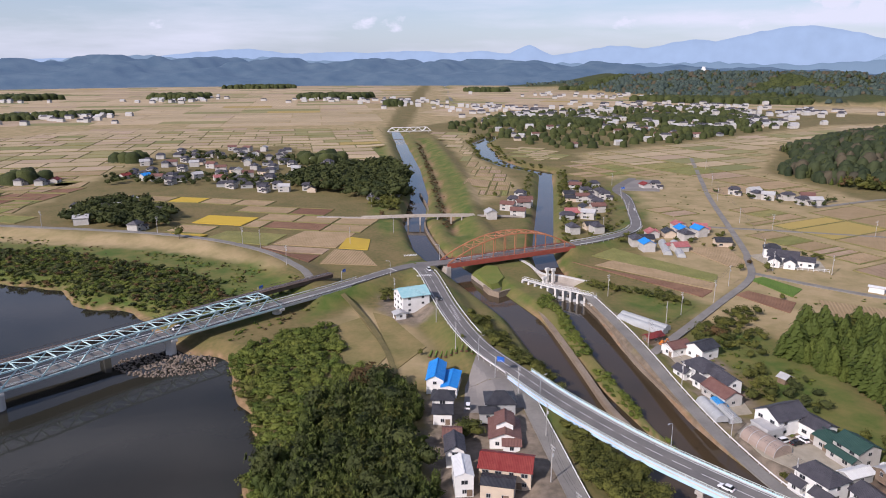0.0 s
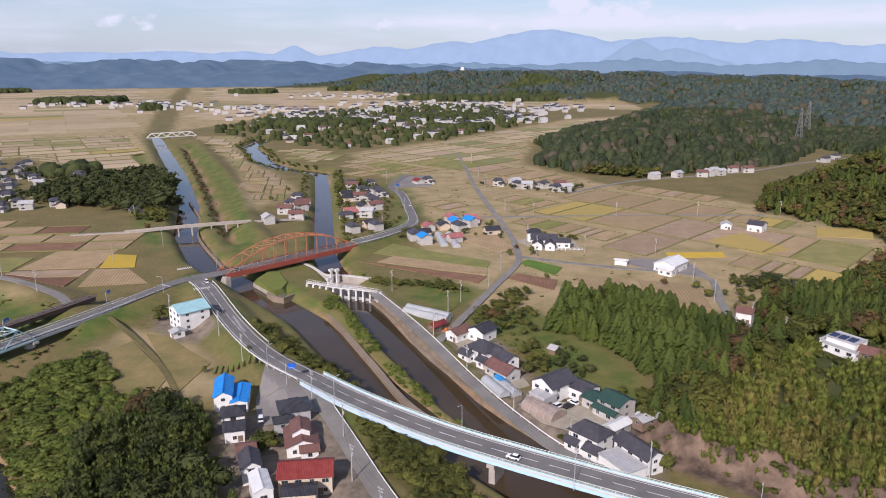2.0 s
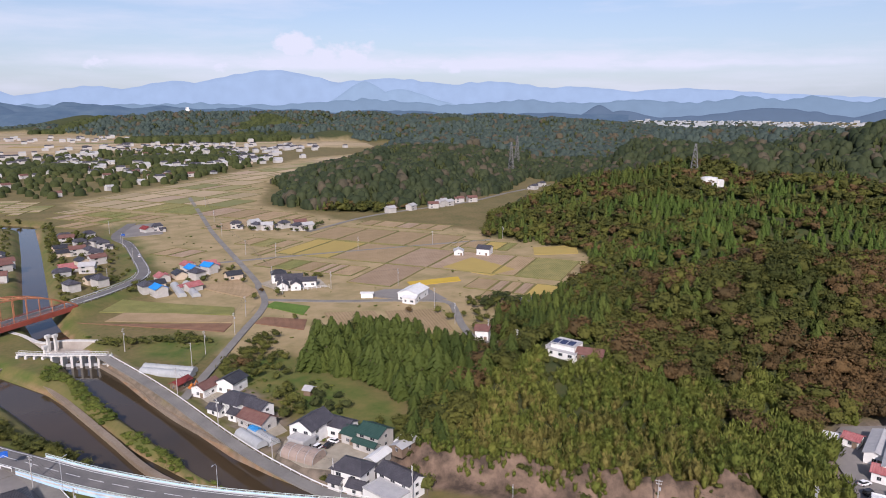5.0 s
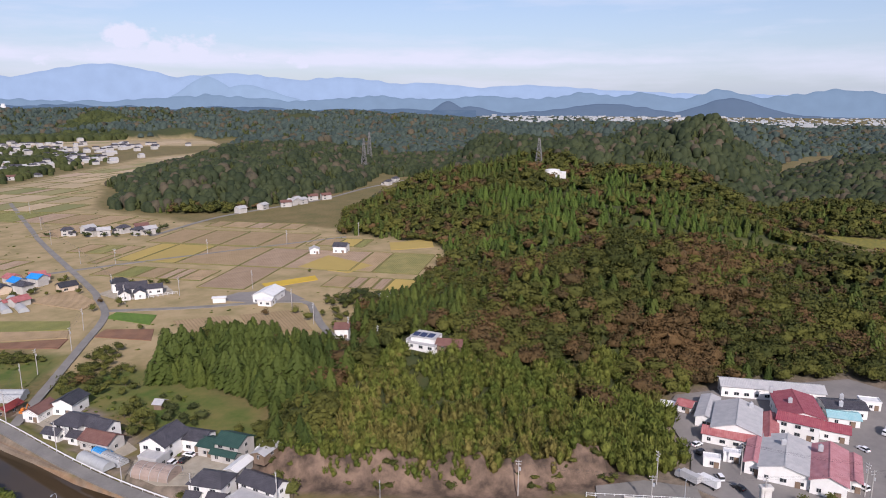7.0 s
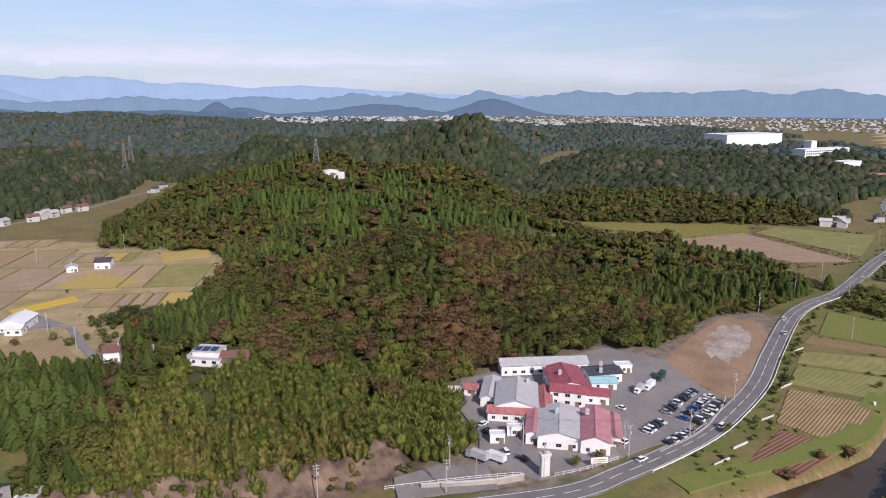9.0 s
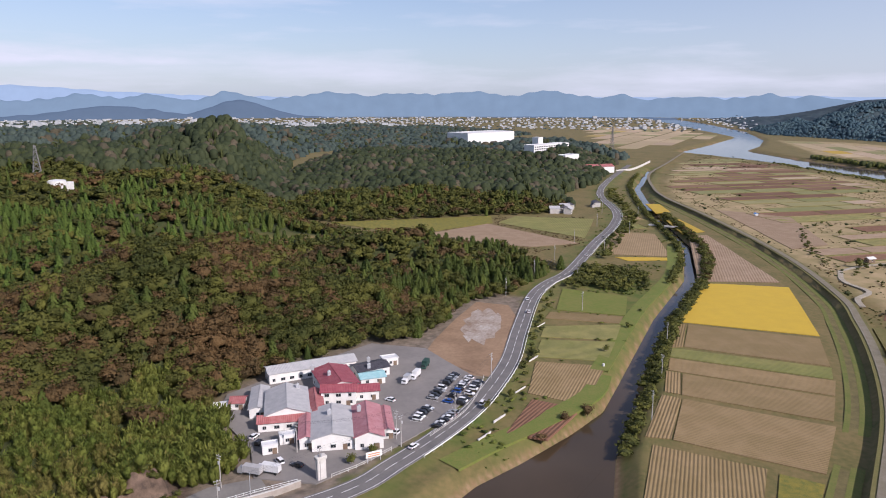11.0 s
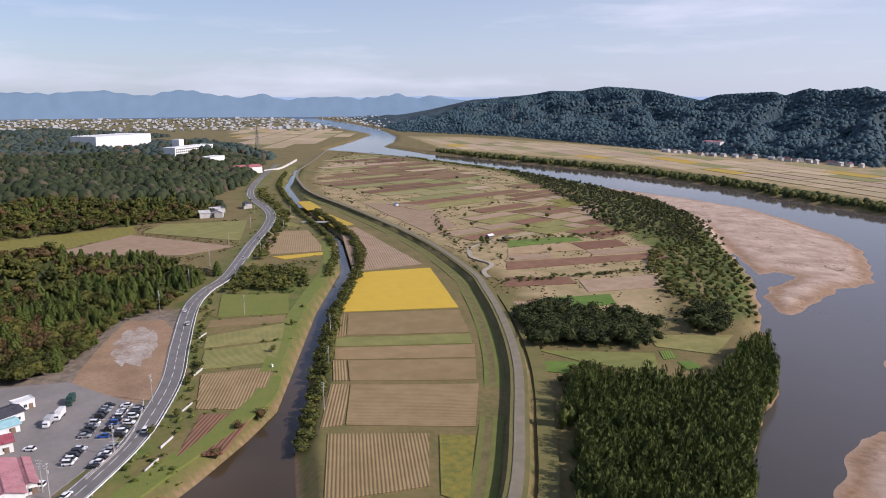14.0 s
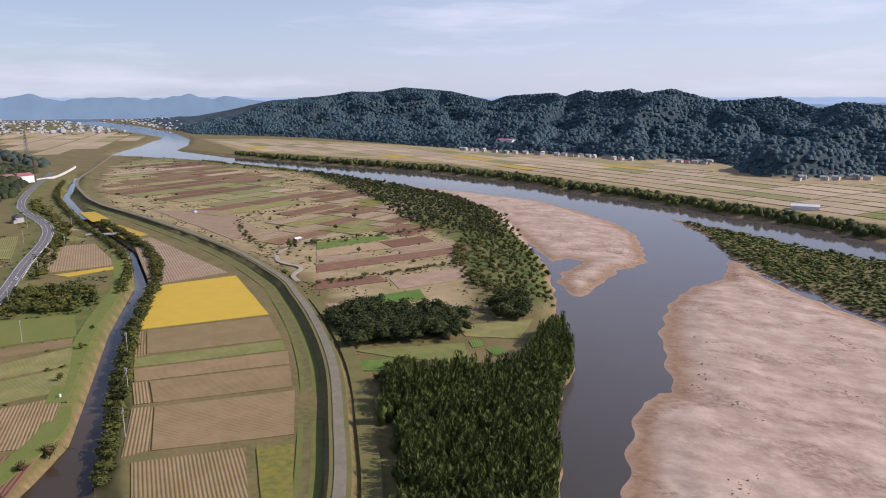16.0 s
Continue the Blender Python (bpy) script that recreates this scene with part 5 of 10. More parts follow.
grove("grove_bank", [(240, -308), (320, -395), (480, -525), (640, -600), (640, -580), (520, -505), (400, -400), (330, -350), (270, -300)], 5.5, 2.2, 5.0, T_BROAD, M_HILLWOOD, "loose trees along the river bank", 54, 1.05)
grove("grove_bank_far", [(600, -582), (740, -606), (940, -621), (1300, -585), (1300, -572), (940, -604), (600, -560)], 6, 1.5, 3.2, T_FAR_B, M_BROAD, "line of trees along the far river bank", 55, 1.8)
FAR_BANK = [(172, -674), (247, -697), (320, -713), (423, -735), (563, -752), (691, -781), (900, -779), (1112, -737), (1400, -690), (1400, -708), (1112, -760), (900, -804), (691, -806), (563, -779), (423, -760), (320, -736), (247, -720), (172, -696)]
grove("grove_far_bank", FAR_BANK, 5.5, 3.5, 7.5, T_FAR_B, M_BROAD, "trees along the opposite river bank", 56, 1.2)
grove("grove_far_bank_dark", FAR_BANK, 12, 5, 9, T_FAR_B, M_DARKWOOD, "darker trees along the opposite river bank", 355, 1.2)
grove("grove_island", ISLAND, 4.2, 1.2, 2.8, T_WEED, M_BUSH, "low green shrubs on the river island", 57, 2.3, -3)
grove("grove_water", [(-57, 175), (-62, 198), (-68, 220), (-80, 243), (-88, 262), (-70, 285), (-48, 296), (-42, 270), (-38, 245), (-12, 240), (-8, 200), (0, 160), (-8, 140), (-45, 140)], 2.7, 1.6, 4.4, T_MID, M_BUSH, "green riverside thicket and trees", 58, 1.5)
grove("grove_houses", [(-40, 225), (-25, 230), (-8, 226), (-6, 190), (0, 160), (-5, 140), (-40, 140), (-50, 170)], 3.6, 5.5, 10.5, T_BAMBOO_TALL, M_BAMBOO_DARK, "dark green bamboo and young trees behind the houses", 59, 1.1)
grove("grove_houses_dark", [(-40, 225), (-25, 230), (-8, 226), (-6, 190), (0, 160), (-5, 140), (-40, 140), (-50, 170)], 8.0, 8, 12, T_NEAR, M_DARKWOOD, "dark tall trees behind the houses", 69, 0.9)
grove("grove_houses_bamboo", [(-38, 226), (-10, 226), (-8, 196), (-26, 190), (-42, 200)], 4.6, 7, 11, T_BAMBOO_TALL, M_BAMBOO_DARK, "green bamboo among the wood", 74, 1.0)
grove("grove_houses_brown", [(-36, 215), (-10, 220), (-8, 190), (-10, 160), (-36, 160), (-44, 180)], 10, 7, 10.5, T_NEAR, M_HILLWOOD, "olive trees among the wood", 72, 1.0)
grove("grove_houses_rust", [(-32, 250), (-20, 246), (-18, 234), (-32, 232)], 4.0, 4, 7, T_NEAR, M_AUTUMN, "rust-coloured tree clump", 67)
grove("grove_villa_garden", [(186, 168), (198, 158), (206, 162), (202, 172), (204, 190), (196, 192)], 3.6, 2.2, 4.2, T_NEAR, M_BROAD, "garden shrubs on the slope below the villa", 351, 1.3)
grove("grove_villa_slope", [(188, 150), (204, 146), (218, 156), (214, 167), (200, 171), (190, 164)], 2.1, 2.6, 5.0, T_BAMBOO, M_BAMBOO, "yellow-green bamboo on the slope below the villa", 364, 1.0)
grove("grove_shore", [(-57, 175), (-50, 176), (-62, 226), (-80, 262), (-86, 258), (-68, 218)], 4.2, 2.5, 5, T_MID, M_BROAD, "taller bushes along the river shore", 68, 1.2)
grove("grove_meadow", [(-240, 366), (-180, 335), (-150, 328), (-135, 312), (-105, 325), (-110, 350), (-160, 385), (-240, 420), (-330, 430), (-330, 405)], 3.7, 1.2, 3.0, T_BROAD, M_BUSH, "scrub and low trees on the flood meadow", 60, 1.7)
grove("grove_meadow_dark", [(-240, 366), (-180, 335), (-150, 328), (-135, 312), (-105, 325), (-110, 350), (-160, 385), (-240, 420), (-330, 430), (-330, 405)], 6.5, 2, 5, T_BROAD, M_DARKWOOD, "taller shrubs on the flood meadow", 73, 1.3)
grove("grove_meadow_rust", [(-240, 366), (-180, 335), (-150, 328), (-135, 312), (-105, 325), (-110, 350), (-160, 385), (-240, 420), (-330, 430), (-330, 405)], 8, 1.5, 3.5, T_BROAD, M_AUTUMN, "brown thicket on the flood meadow", 354, 1.5)
grove("grove_village", [(-151, 655), (-114, 630), (-50, 575), (-30, 590), (-30, 700), (-70, 800), (-110, 760), (-140, 740)], 7.5, 9, 15, T_BROAD, M_DARKWOOD, "dark wood beside the village and the canal", 61)
grove("grove_farm", [(-280, 500), (-198, 478), (-200, 520), (-240, 560), (-290, 570)], 7, 8, 13, T_BROAD, M_DARKWOOD, "dark trees round a farm", 62)
grove("hedge_canal", [(74, 352), (120, 322), (123, 328), (78, 360)], 3.0, 2.5, 4, T_BROAD, M_BROAD, "dark green shrub row beside the canal lane", 63, 1.5)
grove("hedge_road", [(20, 302), (27, 272), (40, 242), (55, 214), (51, 208), (36, 234), (20, 264), (13, 298)], 2.3, 2.2, 4.4, T_NEAR, M_BROAD, "shrubs between road and canal", 64, 1.3)
grove("hedge_divider", [(57, 338), (59, 280), (63, 242), (67, 217), (74, 196), (70, 194), (63, 215), (58, 245), (53, 290), (47, 338)], 1.7, 1.0, 2.2, T_MID, M_BUSH, "green scrub on the strip between the canals", 65, 1.8)
grove("grove_bridge", [(38, 214), (44, 206), (52, 192), (58, 178), (62, 162), (56, 140), (43, 140), (40, 165), (37, 190)], 2.6, 2.4, 4.8, T_NEAR, M_BROAD, "dense bushes between lane and canal under the road bridge", 66, 1.3)

# wooded islets on the far plain: heading, distance, half length across, half depth
for i, (az, rad, wa, wr) in enumerate(((8.0, 1330, 95, 50), (18.3, 1450, 90, 55), (19.5, 1220, 45, 22), (21.5, 2150, 230, 70), (-20.0, 2350, 90, 60), (-8.5, 2250, 110, 70), (-33, 1650, 90, 30), (-27.5, 1680, 75, 30), (-32, 2450, 150, 60), (-4.0, 1850, 22, 15),
                                               (-9.5, 830, 26, 16), (3.5, 2700, 80, 40), (26.5, 2500, 150, 60), (-24, 900, 18, 10), (-31, 790, 20, 10), (12, 2900, 120, 40), (-14, 3100, 160, 40))):
    a = radians(az)
    cx, cy = math.sin(a) * rad, math.cos(a) * rad
    poly = [(cx + math.cos(t * 0.524) * wa * (1 + 0.25 * math.sin(3 * t + i)) * math.cos(a) + math.sin(t * 0.524) * wr * math.sin(a), cy - math.cos(t * 0.524) * wa * math.sin(a) + math.sin(t * 0.524) * wr * math.cos(a)) for t in range(12)]
    grove("islet_wood", poly, 8.5 if rad < 1700 else 12, 9 if rad < 1700 else 13, 15 if rad < 1700 else 20, T_FAR_B, M_DARKWOOD, "dark wooded islet on the plain", 200 + i, 1.5)


def hedge(name, pts, off, s0, s1, gap, hmin, hmax, material, label, seed, spread=1.5, wide=2.0, templates=None):
    """Shrubs along a line, at a side offset."""
    p = np.array(smooth_line(pts, 3.0))
    d = np.concatenate([[0], np.cumsum(np.hypot(*np.diff(p[:, :2], axis=0).T))])
    g = np.random.default_rng(seed)
    s = np.arange(s0, min(s1, d[-1] - 1), gap)
    s = s + g.uniform(-0.4, 0.4, len(s)) * gap
    x, y = np.interp(s, d, p[:, 0]), np.interp(s, d, p[:, 1])
    dx, dy = np.interp(s + 1, d, p[:, 0]) - x, np.interp(s + 1, d, p[:, 1]) - y
    n = np.hypot(dx, dy)
    o = off + g.uniform(-wide, wide, len(s))
    X, Y = x + dy / n * o, y - dx / n * o
    k = g.uniform(0, 1, len(s)) > 0.12
    X, Y = X[k], Y[k]
    Z = height(X, Y)
    k = Z > -3.8
    X, Y, Z = X[k], Y[k], Z[k]
    S = np.stack([X, Y, Z - 0.2, g.uniform(hmin, hmax, len(X)), g.uniform(0.8, 1.2, len(X)) * spread, g.uniform(0, 1, len(X))], 1)
    plant(name, S, templates or T_BROAD, material, label, "shrubs")


ROCK3 = [(x, y, 0) for x, y in ROCK_LINE]
hedge("scrub_rock", ROCK3, -6.5, 0, 62, 0.28, 2.2, 4.2, M_BAMBOO, "yellow-green scrub that hangs over the cut rock", 361, 1.0, 3.5, T_BAMBOO)
hedge("scrub_rock_foot", ROCK3, -3.5, 14, 60, 0.30, 1.4, 3.2, M_BAMBOO, "low scrub on the cut rock", 362, 1.0, 3.5, T_BAMBOO)
hedge("scrub_rock_edge", ROCK3, -7.5, 60, 101, 0.6, 1.6, 3.4, M_BAMBOO_DRY, "dry scrub along the edge of the cut rock", 363, 1.0, 3.0, T_BAMBOO)
C3 = [(x, y, 0) for x, y in CREEK_E]
hedge("hedge_creek", C3, 8.6, 40, 620, 0.75, 2.2, 4.4, M_BROAD, "dark green shrubs along the creek bank", 301, 1.6, 3.6)
hedge("hedge_creek_far", C3, -9.5, 330, 1000, 1.6, 2.5, 5, M_BROAD, "shrubs and small trees along the creek", 302)
hedge("hedge_creek_rust", C3, 10, 350, 560, 1.4, 2.0, 4, M_AUTUMN, "reddish shrubs along the creek", 303)
hedge("hedge_roadside", ROAD_SOUTH, 9, 520, 660, 4.5, 2.2, 4, M_BROAD, "round shrubs beside the road", 304, 1.3)
hedge("hedge_road_far", ROAD_SOUTH, 13, 760, 1150, 3.5, 3, 8, M_BROAD, "trees between road and creek", 305, 1.2, 5)
hedge("hedge_canal_stream", [(x, y, 0) for x, y in STREAM], 4, 40, 560, 2.2, 1.0, 2.4, M_AUTUMN, "rust and green scrub along the ditch", 306, 2.0, 5)
hedge("hedge_canal_north", [(x, y, 0) for x, y in CANAL_B], -16, 10, 330, 3.0, 2.0, 5, M_BROAD, "trees along the canal", 307, 1.4, 4)
hedge("hedge_canal_north_b", [(x, y, 0) for x, y in CANAL_B], 17, 20, 200, 4.0, 2.0, 4, M_BROAD, "shrubs along the canal", 308, 1.4, 3)
hedge("hedge_creek_north", [(x, y, 0) for x, y in CREEK_N], 14, 10, 380, 3.5, 2.5, 5, M_BROAD, "shrubs on the creek bank", 309, 1.5, 5)
hedge("hedge_creek_north_b", [(x, y, 0) for x, y in CREEK_N], -14, 10, 380, 3.5, 2.5, 5, M_BROAD, "shrubs on the creek bank", 310, 1.5, 5)
PLOT = [(420, -262, 0), (500, -260, 0), (620, -300, 0), (665, -345, 0)]
hedge("hedge_plots", PLOT, 6, 0, 400, 3.5, 1.2, 3, M_BROAD, "rough hedge between field plots", 311, 1.7, 4)
hedge("hedge_plots_b", [(370, -235, 0), (352, -335, 0)], 0, 0, 200, 1.6, 1.5, 3.5, M_BROAD, "dark hedge between field plots", 312, 1.6, 4)
hedge("hedge_plots_c", [(405, -400, 0), (330, -330, 0), (270, -300, 0)], 0, 0, 300, 1.5, 2, 5, M_BROAD, "scrub at the edge of the plots", 313, 1.5, 9)
hedge("hedge_plots_d", [(480, -275, 0), (470, -420, 0), (520, -480, 0)], 0, 0, 300, 3.0, 1.5, 4, M_BROAD, "scrub along a field track", 314, 1.6, 8)
hedge("hedge_plots_e", [(318, -205, 0), (295, -255, 0)], 0, 0, 200, 2.5, 1.2, 2.5, M_AUTUMN, "dry weeds at a plot's edge", 315, 1.8, 3)
grove("grove_creek", [(478, -92), (455, -130), (412, -108), (425, -68), (455, -82)], 4.2, 3, 6.5, T_BROAD, M_BROAD, "dense green thicket between road and creek", 320, 1.3)
grove("grove_riverside_brown", [(500, -420), (620, -480), (860, -570), (1000, -615), (900, -640), (640, -600), (480, -520), (390, -430)], 7.0, 2.0, 4.5, T_BROAD, M_FARBROWN, "brownish scrub and bare trees by the river", 352, 1.1)
grove("grove_island_trees", ISLAND, 15, 2.5, 5, T_BROAD, M_BROAD, "scattered trees on the river island", 353, 1.3, -5)
grove("grove_riverside", [(500, -420), (620, -480), (860, -570), (1000, -615), (900, -640), (640, -600), (480, -520), (390, -430)], 8.5, 2.5, 6.5, T_BROAD, M_DARKWOOD, "scattered riverside trees and scrub", 321, 1.0)
grove("grove_villa", [(232, 262), (262, 250), (300, 262), (262, 300), (236, 290)], 8, 3, 6.5, T_NEAR, M_BROAD, "garden trees and shrubs near the lane", 322, 1.2)
grove("grove_slope", [(112, 262), (126, 262), (140, 285), (128, 300), (108, 282)], 6, 3.5, 6, T_NEAR, M_BROAD, "orchard trees on the grassy slope", 323, 1.2)
grove("grove_farmgarden", [(108, 220), (118, 226), (122, 246), (112, 250)], 4.5, 3, 6, T_NEAR, M_BROAD, "garden trees behind farmhouses", 324, 1.2)
grove("grove_farmgarden", [(95, 186), (100, 178), (96, 164), (90, 172)], 3.6, 2.5, 4.5, T_NEAR, M_BROAD, "garden shrubs in front of a farmhouse", 325, 1.3)
grove("grove_garden", [(7, 206), (13, 206), (13, 190), (8, 188)], 3.2, 3.5, 6, T_NEAR, M_BROAD, "dense garden trees between the houses", 326, 1.2)
grove("grove_hallback", [(-28, 340), (-12, 338), (-14, 328), (-30, 326)], 4, 3, 5.5, T_NEAR, M_BROAD, "dark trees behind the white hall", 327, 1.3)
grove("grove_bend", [(-62, 566), (-38, 540), (-30, 556), (-50, 585)], 5, 4, 8, T_BROAD, M_BROAD, "trees at the canal bend", 328, 1.2)
for i, v in enumerate(((-345, 722, -120, 640), (-330, 900, -130, 760))):
    grove("village_trees", [(v[0], v[1]), (v[0] + 20, v[1] - 60), (v[2], v[3]), (v[2] + 30, v[3] + 60)], 12, 5, 10, T_BROAD, M_DARKWOOD, "garden trees among village houses", 330 + i, 1.1)
grove("village_trees_far", [(-4, 1264), (157, 920), (330, 1000), (621, 1268), (700, 1700), (595, 1812), (165, 1600)], 25, 5, 11, T_FAR_B, M_DARKWOOD, "garden trees among distant houses", 333, 1.4)
grove("village_trees_canal", [(118, 610), (140, 600), (145, 660), (120, 670)], 7, 4, 8, T_BROAD, M_BROAD, "trees behind the canal houses", 334, 1.2)
grove("village_trees_canal", [(95, 450), (150, 480), (150, 640), (118, 690), (80, 560)], 12, 2.5, 5.5, T_BROAD, M_BROAD, "small garden trees among houses", 335, 1.2)

grove("scrub_rock", [(118, 168), (132, 142), (158, 104), (184, 82), (190, 90), (166, 114), (142, 150), (126, 170)], 3.6, 1.2, 3.4, T_BROAD, M_BROAD, "bushes that cling to the cut rock", 340, 1.4)


def sand_litter():
    """Dark driftwood, pebbles and tufts in curved lines on the sandbars."""
    X, Y = scatter(-20, 620, -620, -150, 2.6, 350)
    w = np.abs(waves(X, Y, 95, 351)) + 0.25 * np.abs(waves(X, Y, 18, 352))
    k = ((area_dist(X, Y, BAR_1) < -7) | (area_dist(X, Y, BAR_2) < -7)) & (w < 0.17 + 0.08 * waves(X, Y, 60, 353)) & (area_dist(X, Y, ISLAND) > 2)
    X, Y = X[k], Y[k]
    n = len(X)
    S = np.stack([X, Y, height(X, Y) - 0.05, rng.uniform(0.15, 0.5, n), rng.uniform(1.5, 4.0, n), rng.uniform(0, 1, n)], 1)
    plant("sand_litter", S, T_WEED, mat("dark driftwood and wet pebbles", (0.12, 0.085, 0.06), (0.26, 0.195, 0.14), 0.9, 0.8, tint="tint"), "dark driftwood and pebbles in lines on the sand", "debris")


sand_litter()

grove("grove_yard", [(190, 102), (226, 110), (244, 94), (214, 74), (196, 67), (188, 78), (182, 92)], 3.2, 5, 9, T_BAMBOO, M_BAMBOO, "bamboo thicket beside the factory yard", 341, 1.1)
grove("grove_farm_edge", [(124, 208), (134, 214), (134, 246), (126, 250), (120, 232)], 5.5, 2.5, 5.5, T_NEAR, M_DARKWOOD, "dark garden trees on the slope above the farms", 342, 1.2)
grove("grove_farm_edge", [(126, 168), (136, 172), (140, 190), (132, 196), (127, 182)], 4.5, 3, 6, T_NEAR, M_BROAD, "trees at the hill's foot beside the farm", 343, 1.2)
grove("grove_lane", [(108, 292), (122, 300), (140, 318), (150, 312), (138, 296), (118, 282)], 5.0, 2.5, 5.5, T_NEAR, M_BROAD, "dark shrubs along the farm lane", 344, 1.3)
grove("grove_farm_red", [(112, 276), (120, 280), (118, 288), (110, 284)], 3.5, 3, 5, T_NEAR, M_AUTUMN, "rust-coloured garden tree clump", 345, 1.2)
grove("grove_field_house", [(262, 280), (276, 270), (292, 276), (286, 292), (268, 294)], 4.5, 3, 6.5, T_NEAR, M_DARKWOOD, "dark trees round a house at the hill's foot", 346, 1.2)

grove("village_trees_lane", [(110, 430), (135, 412), (205, 440), (185, 490), (140, 480)], 11, 2.5, 5, T_BROAD, M_BROAD, "small garden trees among houses by the lane", 347, 1.2)
grove("village_trees_plain", [(236, 630), (262, 585), (304, 550), (330, 575), (290, 620)], 11, 3, 6, T_BROAD, M_DARKWOOD, "garden trees round houses on the plain", 348, 1.2)
grove("village_trees_farm", [(180, 416), (186, 422), (206, 426), (228, 404), (222, 398), (204, 418)], 5, 2.5, 5, T_BROAD, M_BROAD, "garden hedge round a large farm", 349, 1.3)
# ---- fields ----
FIELDS, FIELD_ROWS = [], []


def field(corners, material, label, z=0.15, name="field"):
    FIELD_ROWS.append((corners, material, label, z, name))


def field_grid(corners):
    (ax, ay), (bx, by), (cx, cy), (dx, dy) = corners
    nu = max(1, int(math.hypot(bx - ax, by - ay) / 16))
    nv = max(1, int(math.hypot(dx - ax, dy - ay) / 16))
    u, v = np.meshgrid(np.linspace(0, 1, nu + 1), np.linspace(0, 1, nv + 1))
    X = (1 - v) * ((1 - u) * ax + u * bx) + v * ((1 - u) * dx + u * cx)
    Y = (1 - v) * ((1 - u) * ay + u * by) + v * ((1 - u) * dy + u * cy)
    return X, Y, nu, nv


def lay_fields():
    """All fields, draped over the ground."""
    grids = [field_grid(r[0]) for r in FIELD_ROWS]
    H = height(np.concatenate([g[0].ravel() for g in grids]), np.concatenate([g[1].ravel() for g in grids]))
    k, far = 0, {}
    for r, g in zip(FIELD_ROWS, grids):
        n = g[0].size
        h = H[k:k + n].reshape(g[0].shape)
        k += n
        if np.hypot(g[0].mean(), g[1].mean()) > 830:
            far.setdefault(r[1].name, []).append((r, field_mesh(r[0], r[3], *g, h)))
        else:
            lay_field(*r, *g, h)
    for key, rows in far.items():
        V, F, off = [], [], 0
        for r, (v, q) in rows:
            V.append(v), F.append(q + off)
            off += len(v)
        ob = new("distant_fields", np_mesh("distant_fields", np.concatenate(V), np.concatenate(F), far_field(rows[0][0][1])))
        tagged(ob, rows[0][0][2] + " in the distance", "fields", kind="stuff")


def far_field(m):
    # stubble and regrowth greyer than near by, some distance haze put into the colour
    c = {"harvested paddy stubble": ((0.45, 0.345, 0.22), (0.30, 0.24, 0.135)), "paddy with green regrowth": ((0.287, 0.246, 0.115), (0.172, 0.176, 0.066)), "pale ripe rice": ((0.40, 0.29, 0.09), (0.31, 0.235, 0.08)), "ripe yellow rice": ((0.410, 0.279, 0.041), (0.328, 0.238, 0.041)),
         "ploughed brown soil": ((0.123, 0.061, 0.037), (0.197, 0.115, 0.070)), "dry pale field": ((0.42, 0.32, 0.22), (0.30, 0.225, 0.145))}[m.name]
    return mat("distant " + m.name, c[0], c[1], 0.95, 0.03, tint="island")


def field_mesh(corners, z, X, Y, nu, nv, H):
    """Verts and faces of a field with its own edge, draped over the ground."""
    (ax, ay), (bx, by), (cx, cy), (dx, dy) = corners
    Z = np.maximum(H, -0.3) + z + 0.12
    m = nu + 1
    i, j = np.meshgrid(np.arange(nv), np.arange(nu), indexing="ij")
    f = np.stack([i * m + j, i * m + j + 1, (i + 1) * m + j + 1, (i + 1) * m + j], -1).reshape(-1, 4)
    V = np.stack([X, Y, Z], -1).reshape(-1, 3)
    ring = list(range(m)) + [r * m + nu for r in range(1, nv + 1)] + [nv * m + c for c in range(nu - 1, -1, -1)] + [r * m for r in range(nv - 1, 0, -1)]
    n = len(V)
    V = np.concatenate([V, V[ring] - np.array([0, 0, 0.8])])
    q = np.array([[ring[(k + 1) % len(ring)], ring[k], n + k, n + (k + 1) % len(ring)] for k in range(len(ring))])
    f = np.concatenate([f, q])
    a = (bx - ax) * (dy - ay) - (by - ay) * (dx - ax)
    return V, f if a > 0 else f[:, ::-1]


def lay_field(corners, material, label, z, name, X, Y, nu, nv, H):
    V, f = field_mesh(corners, z, X, Y, nu, nv, H)
    c = np.array([X.mean(), Y.mean(), 0.0])
    a, b, d = (np.array(corners[i]) for i in (0, 1, 3))
    u = b - a if np.hypot(*(b - a)) > np.hypot(*(d - a)) else d - a
    ang = math.atan2(u[1], u[0])
    ca, sn = math.cos(-ang), math.sin(-ang)
    W = V - c
    W = np.stack([W[:, 0] * ca - W[:, 1] * sn, W[:, 0] * sn + W[:, 1] * ca, W[:, 2]], 1)
    ob = new(name, np_mesh(name, W, f, material))
    ob.matrix_world = Matrix.Translation(c) @ Matrix.Rotation(ang, 4, "Z")
    tagged(ob, label, "field", "fields of the plain")


def blocked(X, Y):
    k = np.zeros(X.shape, bool)
    for pts in ROADS_ALL:
        k |= line_dist(X, Y, pts)[0] < 4.5
    for pts, w, _ in WATERS:
        k |= line_dist(X, Y, pts)[0] < w + 11
    for poly, e in ((RIVER, 8), (HILL_MAIN, 4), (HILL_WEST, 6), (HILL_EAST, 4), (HILL_SOUTH, 20), (HILL_FAR, 20)):
        k |= area_dist(X, Y, poly) < e
    az, r = np.degrees(np.arctan2(X, Y)), np.hypot(X, Y)
    k |= (az > 5) & (az < 64) & (r > np.interp(az, [q[0] for q in NORTH], [q[1] for q in NORTH]) - 70)
    return k


